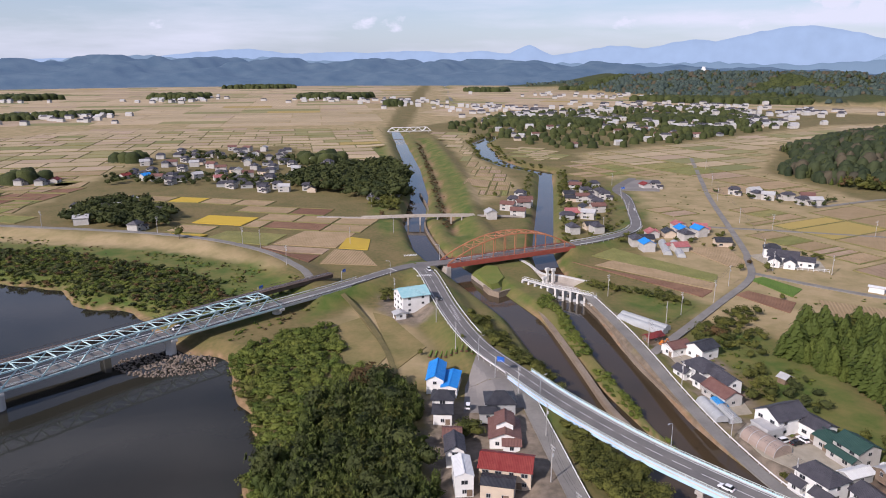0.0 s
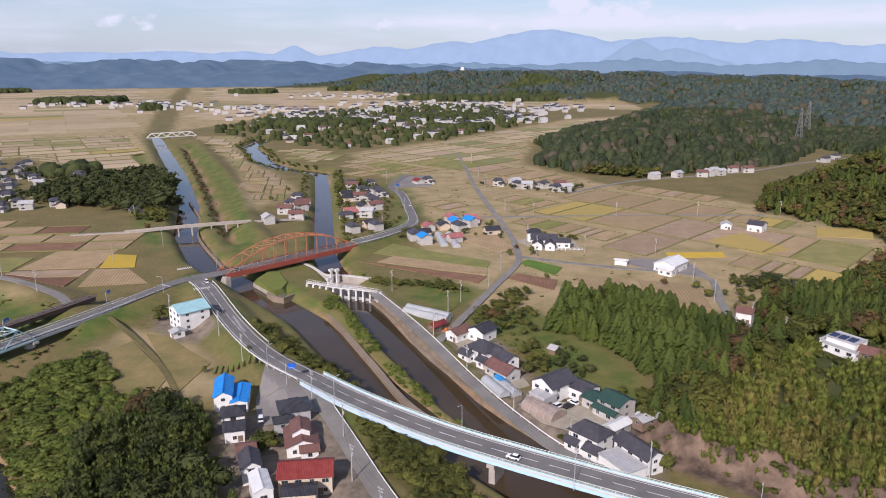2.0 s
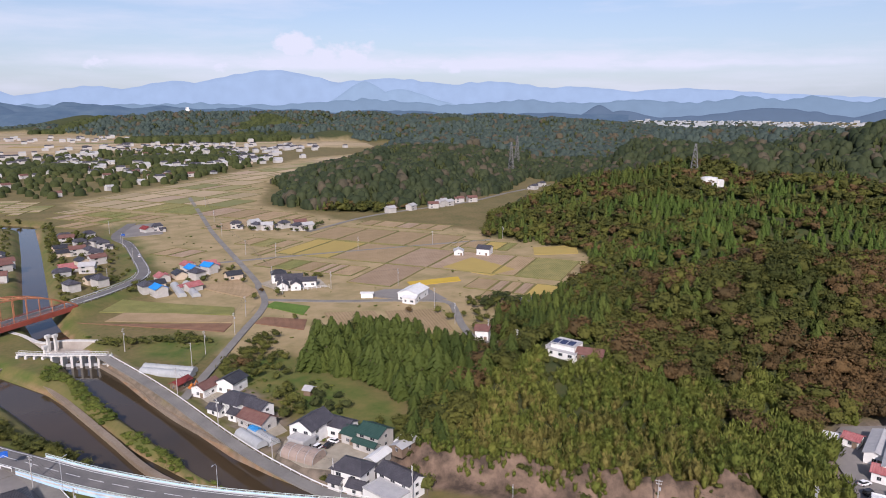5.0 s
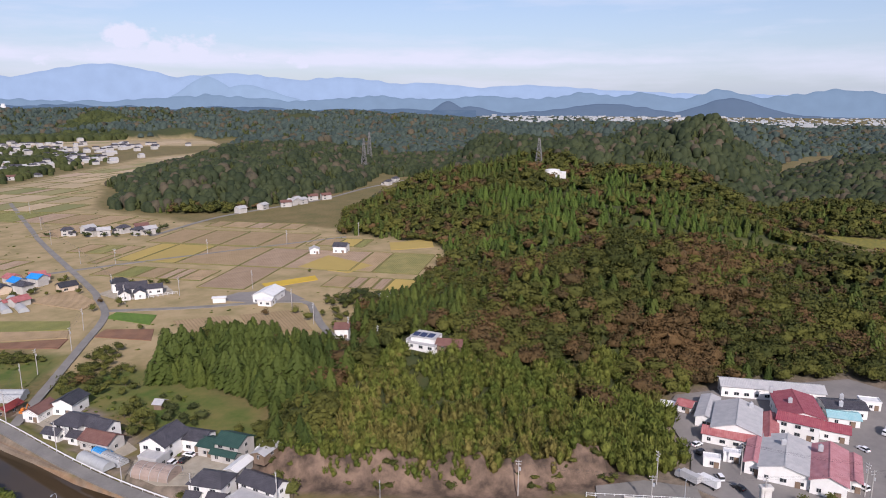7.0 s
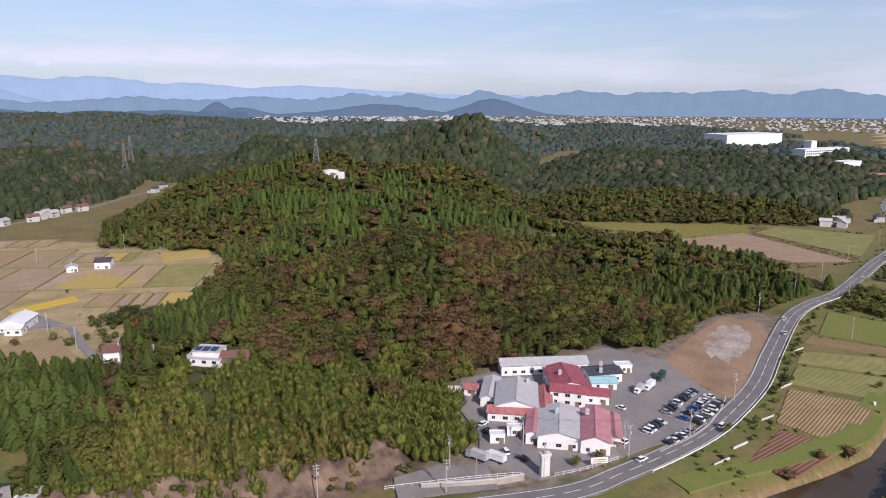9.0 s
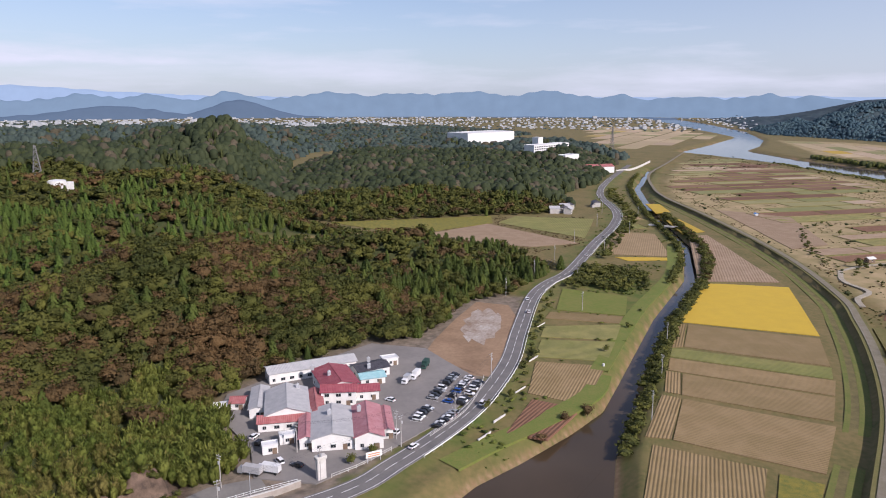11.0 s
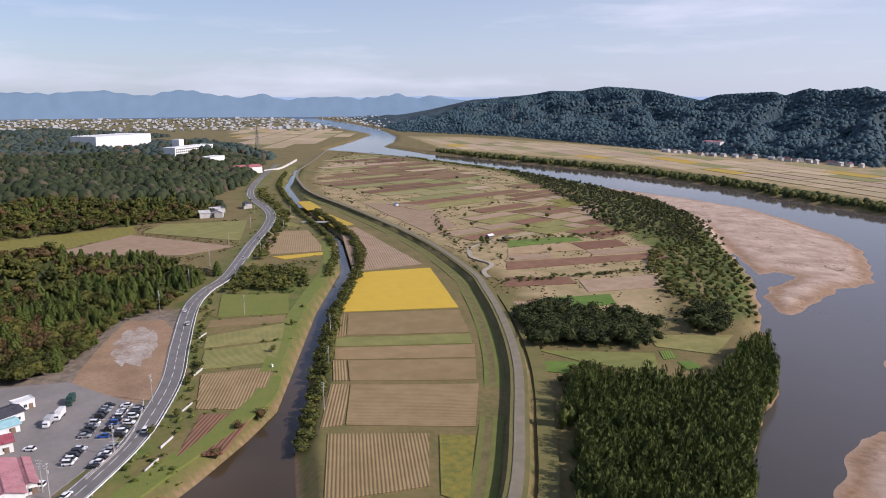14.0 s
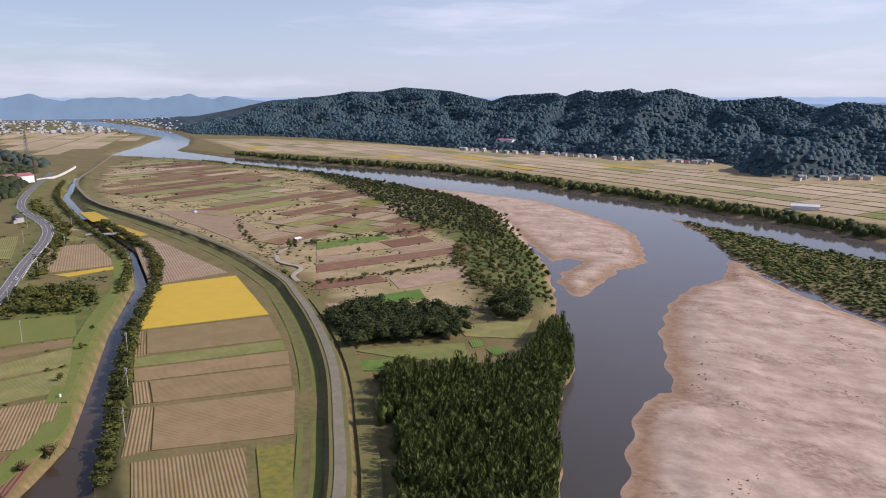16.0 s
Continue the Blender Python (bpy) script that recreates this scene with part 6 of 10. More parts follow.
VILLAGES = [[(186, 420), (186, 382), (222, 372), (226, 402), (205, 425)], [(226, 350), (236, 318), (258, 314), (262, 334)], [(180, 712), (160, 630), (200, 575), (225, 700)], [(-345, 722), (-192, 618), (-112, 620), (-28, 540), (-20, 700), (-119, 805), (-220, 968), (-352, 906)], [(-4, 1264), (157, 920), (330, 1000), (621, 1268), (700, 1700), (595, 1812), (165, 1600)],
            [(25, 500), (62, 520), (95, 445), (140, 480), (150, 640), (118, 700), (40, 560)], [(110, 430), (135, 412), (205, 440), (185, 490), (140, 480)], [(240, 625), (262, 590), (300, 555), (325, 575), (290, 615)],
            [(-290, 490), (-198, 465), (-190, 550), (-310, 600)]]


def paddies(region, angle, lu, lv, lane, seed, mix):
    """Paddies in rows, turned by angle, wherever the region is free."""
    g = np.random.default_rng(seed)
    a = radians(angle)
    ux, uy, vx, vy = math.cos(a), math.sin(a), -math.sin(a), math.cos(a)
    xs, ys = np.array([p[0] for p in region]), np.array([p[1] for p in region])
    us, vs = xs * ux + ys * uy, xs * vx + ys * vy
    made = []
    v = vs.min()
    row = 0
    while v < vs.max():
        hv = lv * g.uniform(0.93, 1.07)
        u = us.min()
        while u < us.max():
            wu = lu * g.choice([0.5, 1, 1, 1, 1, 1.5])
            e1, e2 = max(1.3, lu * 0.02), max(1.6, lv * 0.03)
            c = [(u, v), (u + wu - e1, v), (u + wu - e1, v + hv - e2), (u, v + hv - e2)]
            made.append([(p * ux + q * vx, p * uy + q * vy) for p, q in c])
            u += wu
        row += 1
        v += hv + (lane if row % 2 == 0 else 0)
    C = np.array(made)
    mids = np.concatenate([C, C.mean(1, keepdims=True)], 1)
    bad = blocked(mids[..., 0], mids[..., 1]).any(1) | (area_dist(mids[..., 0], mids[..., 1], region) > 0).any(1)
    for vil in VILLAGES:
        bad |= (area_dist(mids[..., 0], mids[..., 1], vil) < 3).any(1)
    for c in C[~bad]:
        m, lab = mix[g.choice(len(mix), p=[w for _, _, w in mix])][:2]
        FIELDS.append(([tuple(p) for p in c], m, lab))


TANS = [(M_TAN, "harvested straw-coloured rice paddy", 0.64), (M_TANGREEN, "paddy with green regrowth between stubble", 0.14), (M_PALEFIELD, "dry pale harvested field", 0.19), (M_RIPE, "pale ripe rice field", 0.03)]
RIVERSIDE = [(M_SOIL, "brown ploughed field", 0.5), (M_PALEFIELD, "dry pale harvested field", 0.2), (M_TANGREEN, "green and straw field", 0.3)]
SOUTH = [(M_TAN, "harvested straw-coloured rice paddy", 0.5), (M_TANGREEN, "paddy with green regrowth between stubble", 0.28), (M_PALEFIELD, "dry pale harvested field", 0.18), (M_YELLOW, "ripe yellow rice field", 0.04)]
paddies([(150, 280), (260, 240), (420, 330), (430, 440), (360, 590), (340, 740), (440, 930), (620, 1060), (900, 1350), (700, 1300), (330, 1000), (170, 900), (180, 640), (150, 480)], -62, 32, 58, 2, 71, TANS)
paddies([(20, 560), (75, 640), (62, 760), (40, 860), (45, 1160), (-40, 1180), (14, 800)], -8, 24, 42, 2, 72, TANS)
paddies([(-50, 700), (-100, 1240), (-600, 1240), (-900, 700), (-700, 480), (-330, 500), (-340, 720), (-355, 900), (-220, 980)], 12, 40, 34, 4, 73, TANS)
paddies([(-1500, 1250), (-120, 1250), (-90, 2000), (-100, 3600), (-2200, 3200), (-1900, 1500)], 10, 120, 62, 8, 74, TANS)
paddies([(-60, 1260), (170, 1600), (600, 1820), (1000, 1480), (1700, 2000), (1500, 3000), (700, 3600), (-60, 3600)], -25, 120, 62, 8, 75, TANS)
paddies([(1400, -420), (1060, -300), (900, -265), (680, -262), (560, -300), (520, -330), (560, -400), (700, -480), (860, -560), (1000, -600), (1560, -540), (1560, -490)], -76, 80, 27, 3, 76, RIVERSIDE)
paddies([(191, -740), (431, -800), (928, -880), (1500, -760), (2000, -900), (1900, -1040), (1263, -1180), (851, -1280), (575, -1230), (328, -1210), (100, -1200), (100, -760)], -12, 90, 40, 0.5, 77, SOUTH)
paddies([(1500, -480), (1650, -470), (2200, -850), (3000, -900), (3000, -500), (1700, -320)], -25, 110, 50, 5, 78, TANS)
paddies([(-330, 500), (-290, 600), (-345, 720), (-600, 700), (-620, 520)], -6, 50, 30, 3, 79, RIVERSIDE)
# fields beside the levee, one by one
NEAR = [
    ([(220, -67), (205, -99), (174, -84), (180, -53)], M_STUBBLE, "harvested paddy with dark straw rows"), ([(202, -101.5), (196, -112.5), (160, -90), (168, -85)], M_WEEDY, "weedy yellow field plot"),
    ([(258, -89), (234.5, -136), (202, -116), (224, -75)], M_STUBBLE, "harvested paddy with stubble rows"), ([(262, -82), (258.5, -88.5), (224.5, -74.5), (226, -66)], M_STUBBLE, "headland of a paddy with rows turned across"),
    ([(284, -97), (260, -149), (239, -137.5), (262, -90)], M_STUBBLE, "harvested paddy with stubble rows"), ([(287, -91), (284.5, -96.5), (262.5, -89.5), (265, -84)], M_STUBBLE, "headland of a paddy with rows turned across"),
    ([(288, -92), (302, -97), (277, -158), (262, -150)], M_STUBBLE, "harvested paddy with stubble rows"), ([(304, -97.5), (315, -102), (291, -163.5), (279, -158)], M_TANGREEN, "green strip of regrowing paddy"),
    ([(317, -108), (351, -121), (330, -178), (293, -164)], M_STUBBLE, "harvested paddy beside ripe rice"), ([(316, -102), (353, -116), (351.5, -120), (317, -107.5)], M_STUBBLE, "headland of a paddy with rows turned across"),
    ([(356, -117), (436, -156), (426, -207), (334, -180)], M_YELLOW, "broad ripe yellow rice field"),
    ([(440, -156), (590, -198), (598, -216), (438, -207)], M_PALEFIELD, "bare pale brown field along the levee"),
    ([(604, -197), (672, -203), (676, -217), (612, -219)], M_YELLOW, "ripe yellow rice field"), ([(718, -205), (782, -212), (778, -226), (722, -222)], M_YELLOW, "small ripe yellow rice field"),
    ([(739, -274), (690, -330), (556, -298), (540, -262)], M_PALEFIELD, "pale field inside the levee bend"),
]
# vegetable plots between the levee and the river
NEAR += [
    ([(435, -276), (426, -306), (412, -301), (420, -266)], M_PALEFIELD, "pale sandy strip plot"),
    ([(417, -264), (391, -385), (375, -379), (397, -251)], M_SOIL, "brown ploughed strip plot"),
    ([(451, -346), (446, -389), (422, -381), (425, -340)], M_SOIL, "dark red-brown ploughed plot"),
    ([(421, -338), (412, -391), (397, -386), (406, -334)], M_PALEFIELD, "pale sandy strip plot"),
    ([(456, -289), (452, -345), (424, -338), (438, -278)], M_TAN, "straw-coloured strip plot"),
    ([(482, -306), (472, -365), (455, -362), (460, -292)], M_CROP, "green strip of vegetables"),
    ([(380, -240), (361, -277), (346, -271), (359, -226)], M_SOIL, "brown weedy plot"),
    ([(351, -277), (339, -332), (314, -316), (326, -265)], M_PALEFIELD, "dry tan plot"),
    ([(326, -237), (317, -274), (300, -264), (305, -230)], M_CROP, "bright green vegetable plot"),
    ([(328, -222), (325, -235), (311, -229), (315, -216)], M_SOIL, "dark soil plot with rows"),
    ([(331, -211), (327, -220), (315, -215), (319, -206)], M_PALEFIELD, "bare pale plot"),
    ([(250, -240), (230, -278), (215, -250), (235, -233)], M_TANGREEN, "rough meadow plot by the river trees"),
    ([(257, -180), (229, -226), (207, -208), (237, -189)], M_TANGREEN, "mown green and straw meadow"),
    ([(245, -173), (236, -188), (224, -179), (234, -168)], M_CROP, "vegetable rows beside the levee"),
    ([(230, -230), (228, -235), (220, -231), (221, -224)], M_CROP, "small bright green plot"),
    ([(216, -227), (214, -234), (206, -232), (207, -224)], M_CROP, "small bright green plot"),
]
NEAR += [
    # between creek and road
    ([(420, -66), (404, -102), (366, -92), (376, -56)], M_MEADOW, "bright green meadow plot"), ([(364, -90), (352, -86), (360, -48), (372, -52)], M_STUBBLE, "pale harvested plot"), ([(350, -86), (326, -78), (330, -42), (346, -46)], M_TANGREEN, "paddy with green regrowth"),
    ([(323, -77), (298, -68), (303, -36), (326, -42)], M_TANGREEN, "paddy with green regrowth"), ([(292, -66), (252, -50), (262, -29), (297, -36)], M_STUBBLE, "harvested paddy with stubble rows"), ([(249, -48), (224, -32), (228, -18), (256, -30)], M_SOIL, "red-brown bare soil plot"),
    ([(612, -140), (601, -172), (512, -160), (520, -112)], M_TAN, "pale harvested paddy by the road"), ([(510, -118), (508, -160), (500, -158), (498, -124)], M_YELLOW, "yellow strip of rice"),
    ([(588, 36), (650, -30), (560, -100), (545, -60)], M_PALEFIELD, "reddish dry valley field"), ([(655, 120), (694, -35), (655, -35), (595, 40)], M_WEEDY, "weedy yellow valley field"), ([(676, -134), (692, -60), (656, -40), (580, -108)], M_TANGREEN, "green valley field"),
]
NEAR += [
    # round the canals
    ([(85, 388), (139, 344), (130, 334), (76, 398)], M_SOIL, "brown bare field by the canal"), ([(88, 391), (103, 403), (145, 356), (139, 346)], M_TAN, "straw-coloured strip field"), ([(90, 411), (107, 427), (152, 372), (146, 358)], M_TANGREEN, "green and straw strip field"),
    ([(151, 432), (180, 432), (178, 396), (165, 387)], M_TAN, "straw-coloured field by the lane"), ([(148, 338), (157, 344), (173, 326), (163, 311)], M_SOIL, "brown field by the lane"), ([(166, 363), (175, 368), (186, 346), (175, 334)], M_CROP, "green grass plot by the lane"),
    ([(186, 330), (210, 316), (196, 282), (176, 300)], M_TAN, "straw-coloured field at the wood's edge"), ([(214, 312), (240, 296), (222, 262), (200, 280)], M_TAN, "straw-coloured field at the wood's edge"),
    ([(405, 380), (436, 362), (415, 342), (385, 360)], M_RIPE, "pale ripe rice field"), ([(305, 373), (343, 384), (341, 336), (316, 334)], M_RIPE, "pale ripe rice field"), ([(262, 356), (296, 345), (290, 335), (258, 346)], M_YELLOW, "yellow strip of rice"),
]
NEAR += [
    # west of the junction
    ([(-96, 476), (-60, 469), (-68, 430), (-110, 439)], M_TAN, "straw-coloured field"), ([(-109, 436), (-71, 427), (-74, 415), (-113, 423)], M_PALEFIELD, "pale dry field"), ([(-112, 421), (-75, 412), (-79, 396), (-112, 417)], M_SOIL, "dark ploughed field"),
    ([(-68, 426), (-50, 421), (-38, 390), (-72, 394)], M_TAN, "straw-coloured field beside the road"), ([(-150, 476), (-106, 465), (-113, 436), (-156, 449)], M_TANGREEN, "green fallow field"), ([(-179, 527), (-139, 518), (-145, 492), (-183, 500)], M_YELLOW, "ripe yellow rice field"),
    ([(-183, 469), (-160, 465), (-160, 448), (-185, 453)], M_YELLOW, "ripe yellow rice plot"), ([(-66, 429), (-64, 459), (-48, 451), (-47, 424)], M_YELLOW, "small ripe yellow rice field"),
    ([(-50, 293), (-38, 305), (-22, 262), (-32, 232)], M_DRYGRASS, "mown straw-coloured grass"), ([(-33, 312), (-24, 306), (-7, 270), (-18, 248)], M_DRYGRASS, "mown straw-coloured grass"),
]


def fill_fields(region, angle, lu, lv, lane, seed, mix):
    """Smaller paddies on the land that is still free."""
    before = len(FIELDS)
    paddies(region, angle, lu, lv, lane, seed, mix)
    cand = FIELDS[before:]
    del FIELDS[before:]
    taken = [c for c, m, lab in FIELDS] + [c for c, m, lab in NEAR]
    mid = np.array([np.mean(c, axis=0) for c in taken])
    size = np.array([max(math.hypot(p[0] - q[0], p[1] - q[1]) for p in c for q in c) for c in taken])
    for c, m, lab in cand:
        pts = np.array(list(c) + [np.mean(c, axis=0)] + [((c[i][0] + c[i - 1][0]) / 2, (c[i][1] + c[i - 1][1]) / 2) for i in range(4)])
        o = pts[4]
        ok = True
        for k in np.nonzero(np.hypot(mid[:, 0] - o[0], mid[:, 1] - o[1]) < size / 2 + math.hypot(lu, lv) * 0.7)[0]:
            q = taken[k]
            if (area_dist(pts[:, 0], pts[:, 1], q) < 1.2).any() or (area_dist(np.array([p[0] for p in q]), np.array([p[1] for p in q]), c) < 0.5).any():
                ok = False
                break
        if ok:
            FIELDS.append((c, m, lab))


EAST_PLAIN = [(84, 372), (150, 285), (196, 275), (260, 245), (420, 330), (440, 440), (400, 560), (350, 600), (345, 740), (440, 930), (330, 1000), (170, 900), (120, 760), (150, 640), (160, 600), (150, 520), (120, 450)]
WEST_PLAIN = [(-30, 480), (-60, 545), (-110, 575), (-330, 640), (-620, 700), (-640, 500), (-310, 484), (-180, 462), (-110, 425), (-75, 385), (-40, 395)]
fill_fields(EAST_PLAIN, -62, 16, 29, 1, 171, TANS)
fill_fields(WEST_PLAIN, -12, 30, 22, 2, 173, TANS[:2] + [(M_SOIL, "brown ploughed field", 0.15), (M_YELLOW, "ripe yellow rice field", 0.07)])
fill_fields([(-60, 640), (-100, 1240), (-600, 1240), (-900, 700), (-700, 480), (-330, 640), (-340, 720), (-355, 900), (-220, 980)], 12, 20, 17, 1, 175, TANS)
fill_fields([(30, 560), (80, 650), (66, 760), (44, 860), (46, 1160), (-20, 1180), (22, 800)], -8, 13, 24, 1, 179, TANS)
fill_fields([(120, 770), (80, 830), (66, 900), (66, 960), (80, 1050), (150, 930), (170, 900)], -30, 26, 16, 1, 180, TANS)
fill_fields([(540, -112), (600, -180), (700, -196), (715, -170), (640, -150)], 10, 22, 16, 1, 176, TANS)
fill_fields([(520, -70), (560, -110), (680, -160), (715, -110), (695, -30), (650, 120), (590, 60)], 35, 26, 18, 1, 177, RIVERSIDE)
fill_fields([(310, -235), (372, -246), (506, -256), (664, -262), (800, -262), (1000, -315), (1300, -435), (1400, -505), (980, -585), (640, -540), (500, -455), (410, -400), (330, -330), (292, -285)], -76, 44, 21, 2, 178, [(M_SOIL, "red-brown ploughed plot", 0.36), (M_PALEFIELD, "dry pale plot", 0.34), (M_TANGREEN, "green and straw plot", 0.2), (M_CROP, "bright green vegetable plot", 0.04), (M_WEEDY, "weedy yellow plot", 0.06)])


def bank_strips():
    """Low grassy banks round the paddies."""
    V, F, n = [], [], 0
    P, w = [], []
    for c, m, lab in FIELDS:
        o = np.mean(c, axis=0)
        r = math.hypot(*o)
        if r > 1250:
            continue
        for i in range(4):
            P.append((c[i], c[(i + 1) % 4], o))
            w.append(0.55 if r < 500 else 0.8)
    A = np.array([p[0] for p in P]), np.array([p[1] for p in P])
    H = height(A[0][:, 0], A[0][:, 1]), height(A[1][:, 0], A[1][:, 1])
    for (a, b, o), hw, za, zb in zip(P, w, *H):
        dx, dy = b[0] - a[0], b[1] - a[1]
        q = math.hypot(dx, dy)
        nx, ny = dy / q * hw, -dx / q * hw
        if nx * (o[0] - a[0]) + ny * (o[1] - a[1]) > 0:
            nx, ny = -nx, -ny
        z1, z2 = max(za, -0.3) + 0.62, max(zb, -0.3) + 0.62
        V += [(a[0] - nx * 0.6, a[1] - ny * 0.6, z1 - 0.5), (a[0] + nx * 0.2, a[1] + ny * 0.2, z1), (a[0] + nx * 1.7, a[1] + ny * 1.7, z1 - 0.9),
              (b[0] - nx * 0.6, b[1] - ny * 0.6, z2 - 0.5), (b[0] + nx * 0.2, b[1] + ny * 0.2, z2), (b[0] + nx * 1.7, b[1] + ny * 1.7, z2 - 0.9)]
        F += [(n, n + 1, n + 4, n + 3), (n + 1, n + 2, n + 5, n + 4)]
        n += 6
    tagged(new("paddy_banks", np_mesh("paddy_banks", V, F, M_BANK)), "low green and brown banks between paddies", "banks", kind="stuff")


M_BANK = mat("grassy paddy bank", (0.085, 0.105, 0.028), (0.19, 0.155, 0.06), 0.95, 0.06, bump=0.5, fine=0.3)
bank_strips()
for c, m, lab in FIELDS:
    field(c, m, lab)
for c, m, lab in NEAR:
    field(c, m, lab, 0.2)
lay_fields()


def rough_scrub(name, poly, gap, hmin, hmax, material, label, seed, templates=T_FAR_B, thin=0.0):
    """Weeds and low bushes on the free land of a region, not on its plots or roads."""
    xs, ys = [p[0] for p in poly], [p[1] for p in poly]
    X, Y = scatter(min(xs), max(xs), min(ys), max(ys), gap, seed)
    k = (area_dist(X, Y, poly) < 0) & clear_of_roads(X, Y, 5) & (waves(X, Y, 34, seed + 1) > thin)
    X, Y = X[k], Y[k]
    z = height(X, Y)
    k = z > -3.4
    for c, m, lab in FIELDS + NEAR:
        if abs(c[0][0] - xs[0]) < 900 and abs(c[0][1] - ys[0]) < 900:
            k &= area_dist(X, Y, c) > 0.5
    X, Y, z = X[k], Y[k], z[k]
    n = len(X)
    S = np.stack([X, Y, z - 0.2, rng.uniform(hmin, hmax, n), rng.uniform(1.2, 2.0, n), rng.uniform(0, 1, n)], 1)
    plant(name, S, templates, material, label, "scrub")


ZONE = [(240, -170), (345, -214), (506, -246), (664, -252), (800, -252), (1000, -300), (1300, -420), (1500, -510), (1340, -590), (980, -630), (640, -590), (480, -510), (330, -380), (240, -300)]
rough_scrub("scrub_plots", ZONE, 4.6, 0.5, 1.4, M_BROAD, "low green weeds and bushes between plots", 401, T_WEED, 0.35)
rough_scrub("scrub_plots_dry", ZONE, 5.5, 0.6, 1.6, M_AUTUMN, "dry brown weeds between plots", 402, T_WEED, 0.3)
rough_scrub("scrub_plots_tall", ZONE, 24, 2.0, 4.5, M_DARKWOOD, "scattered dark bushes between plots", 403, T_BROAD, 0.25)
rough_scrub("scrub_creek", [(200, -8), (262, -58), (420, -120), (600, -190), (900, -225), (900, -180), (600, -120), (440, -65), (300, -30), (215, 8)], 4.5, 0.7, 2.2, M_BUSH, "green weeds along creek and road", 404, T_WEED, 0.2)
rough_scrub("scrub_meadow", [(-60, 352), (-110, 395), (-300, 462), (-330, 410), (-180, 330), (-120, 290), (-90, 270), (-60, 320)], 4.2, 0.6, 2.0, M_BUSH, "low green growth on the flood meadow", 405, T_WEED, 0.1)
rough_scrub("scrub_meadow_dry", [(-60, 352), (-110, 395), (-300, 462), (-330, 410), (-180, 330), (-120, 290), (-90, 270), (-60, 320)], 5, 0.6, 1.6, M_AUTUMN, "dry brown growth on the flood meadow", 406, T_WEED, 0.3)
rough_scrub("scrub_canals", [(60, 360), (90, 330), (100, 280), (110, 200), (128, 160), (140, 190), (140, 270), (120, 330), (80, 372)], 4.0, 0.6, 1.8, M_BUSH, "low weeds round lanes and farmyards", 407, T_WEED, 0.3)
rough_scrub("scrub_valley", [(530, 150), (600, 60), (690, -40), (690, -130), (560, -105), (520, -60), (560, 40), (540, 120)], 4, 0.6, 1.8, M_AUTUMN, "reddish weeds in the hill meadow", 408, T_WEED, -0.5)
rough_scrub("scrub_plain", [(150, 280), (260, 240), (420, 330), (430, 440), (360, 590), (340, 740), (170, 900), (180, 640), (150, 480)], 13, 0.6, 1.5, M_BUSH, "weeds on the banks between paddies", 409, T_WEED, 0.1)


# ---- bridges, weir, walls ----
M_RED = mat("orange-red bridge paint", (0.33, 0.085, 0.055), (0.25, 0.06, 0.04), 0.6, 0.3)
M_ORANGE = mat("faded orange bridge paint", (0.46, 0.20, 0.10), (0.36, 0.14, 0.07), 0.6, 0.3)
M_CYAN = mat("pale turquoise bridge paint", (0.42, 0.62, 0.62), (0.55, 0.68, 0.66), 0.5, 0.3)
M_RUSTY = mat("dark brown railway steel", (0.085, 0.06, 0.05), (0.13, 0.095, 0.075), 0.7, 0.4)
M_GIRDER = mat("pale blue girder paint", (0.42, 0.62, 0.85), (0.50, 0.68, 0.86), 0.5, 0.2)
M_RAIL = mat("pale green-grey railing", (0.50, 0.58, 0.52), (0.60, 0.66, 0.60), 0.5, 0.6)
M_WHITE_RAIL = mat("white guard rail", (0.78, 0.78, 0.76), (0.66, 0.66, 0.64), 0.5, 0.6)
M_STEEL = mat("grey galvanised steel", (0.50, 0.51, 0.52), (0.42, 0.43, 0.44), 0.5, 0.8, metal=0.3)


def along(pts, s0, s1, step):
    """Places every step metres between the distances s0 and s1 along a rounded line, with the heading there."""
    p = np.array(smooth_line(pts, 3.0))
    d = np.concatenate([[0], np.cumsum(np.hypot(*np.diff(p[:, :2], axis=0).T))])
    out = []
    for s in np.arange(s0, min(s1, d[-1]) + 1e-6, step):
        x, y, z = (np.interp(s, d, p[:, i]) for i in range(3))
        a, b = (np.array([np.interp(s + e, d, p[:, i]) for i in (0, 1)]) for e in (-1, 1))
        out.append((x, y, z, math.atan2(b[1] - a[1], b[0] - a[0])))
    return out


def side_point(q, off, dz=0.0):
    x, y, z, a = q
    return Vector((x + math.sin(a) * off, y - math.cos(a) * off, z + dz))


def chord_strip(bm, qs, off, w, z0, z1):
    """A bar that follows the places qs at a side offset, from z0 to z1 over the line."""
    rows = []
    for q in qs:
        rows.append([bm.verts.new(side_point(q, off + e * w / 2, dz)) for e, dz in ((-1, z0), (1, z0), (1, z1), (-1, z1))])
    for a, b in zip(rows, rows[1:]):
        for i in range(4):
            bm.faces.new((a[i], a[(i + 1) % 4], b[(i + 1) % 4], b[i]))
    bm.faces.new(rows[0][::-1]), bm.faces.new(rows[-1])
    bmesh.ops.recalc_face_normals(bm, faces=bm.faces[:])
    return bm


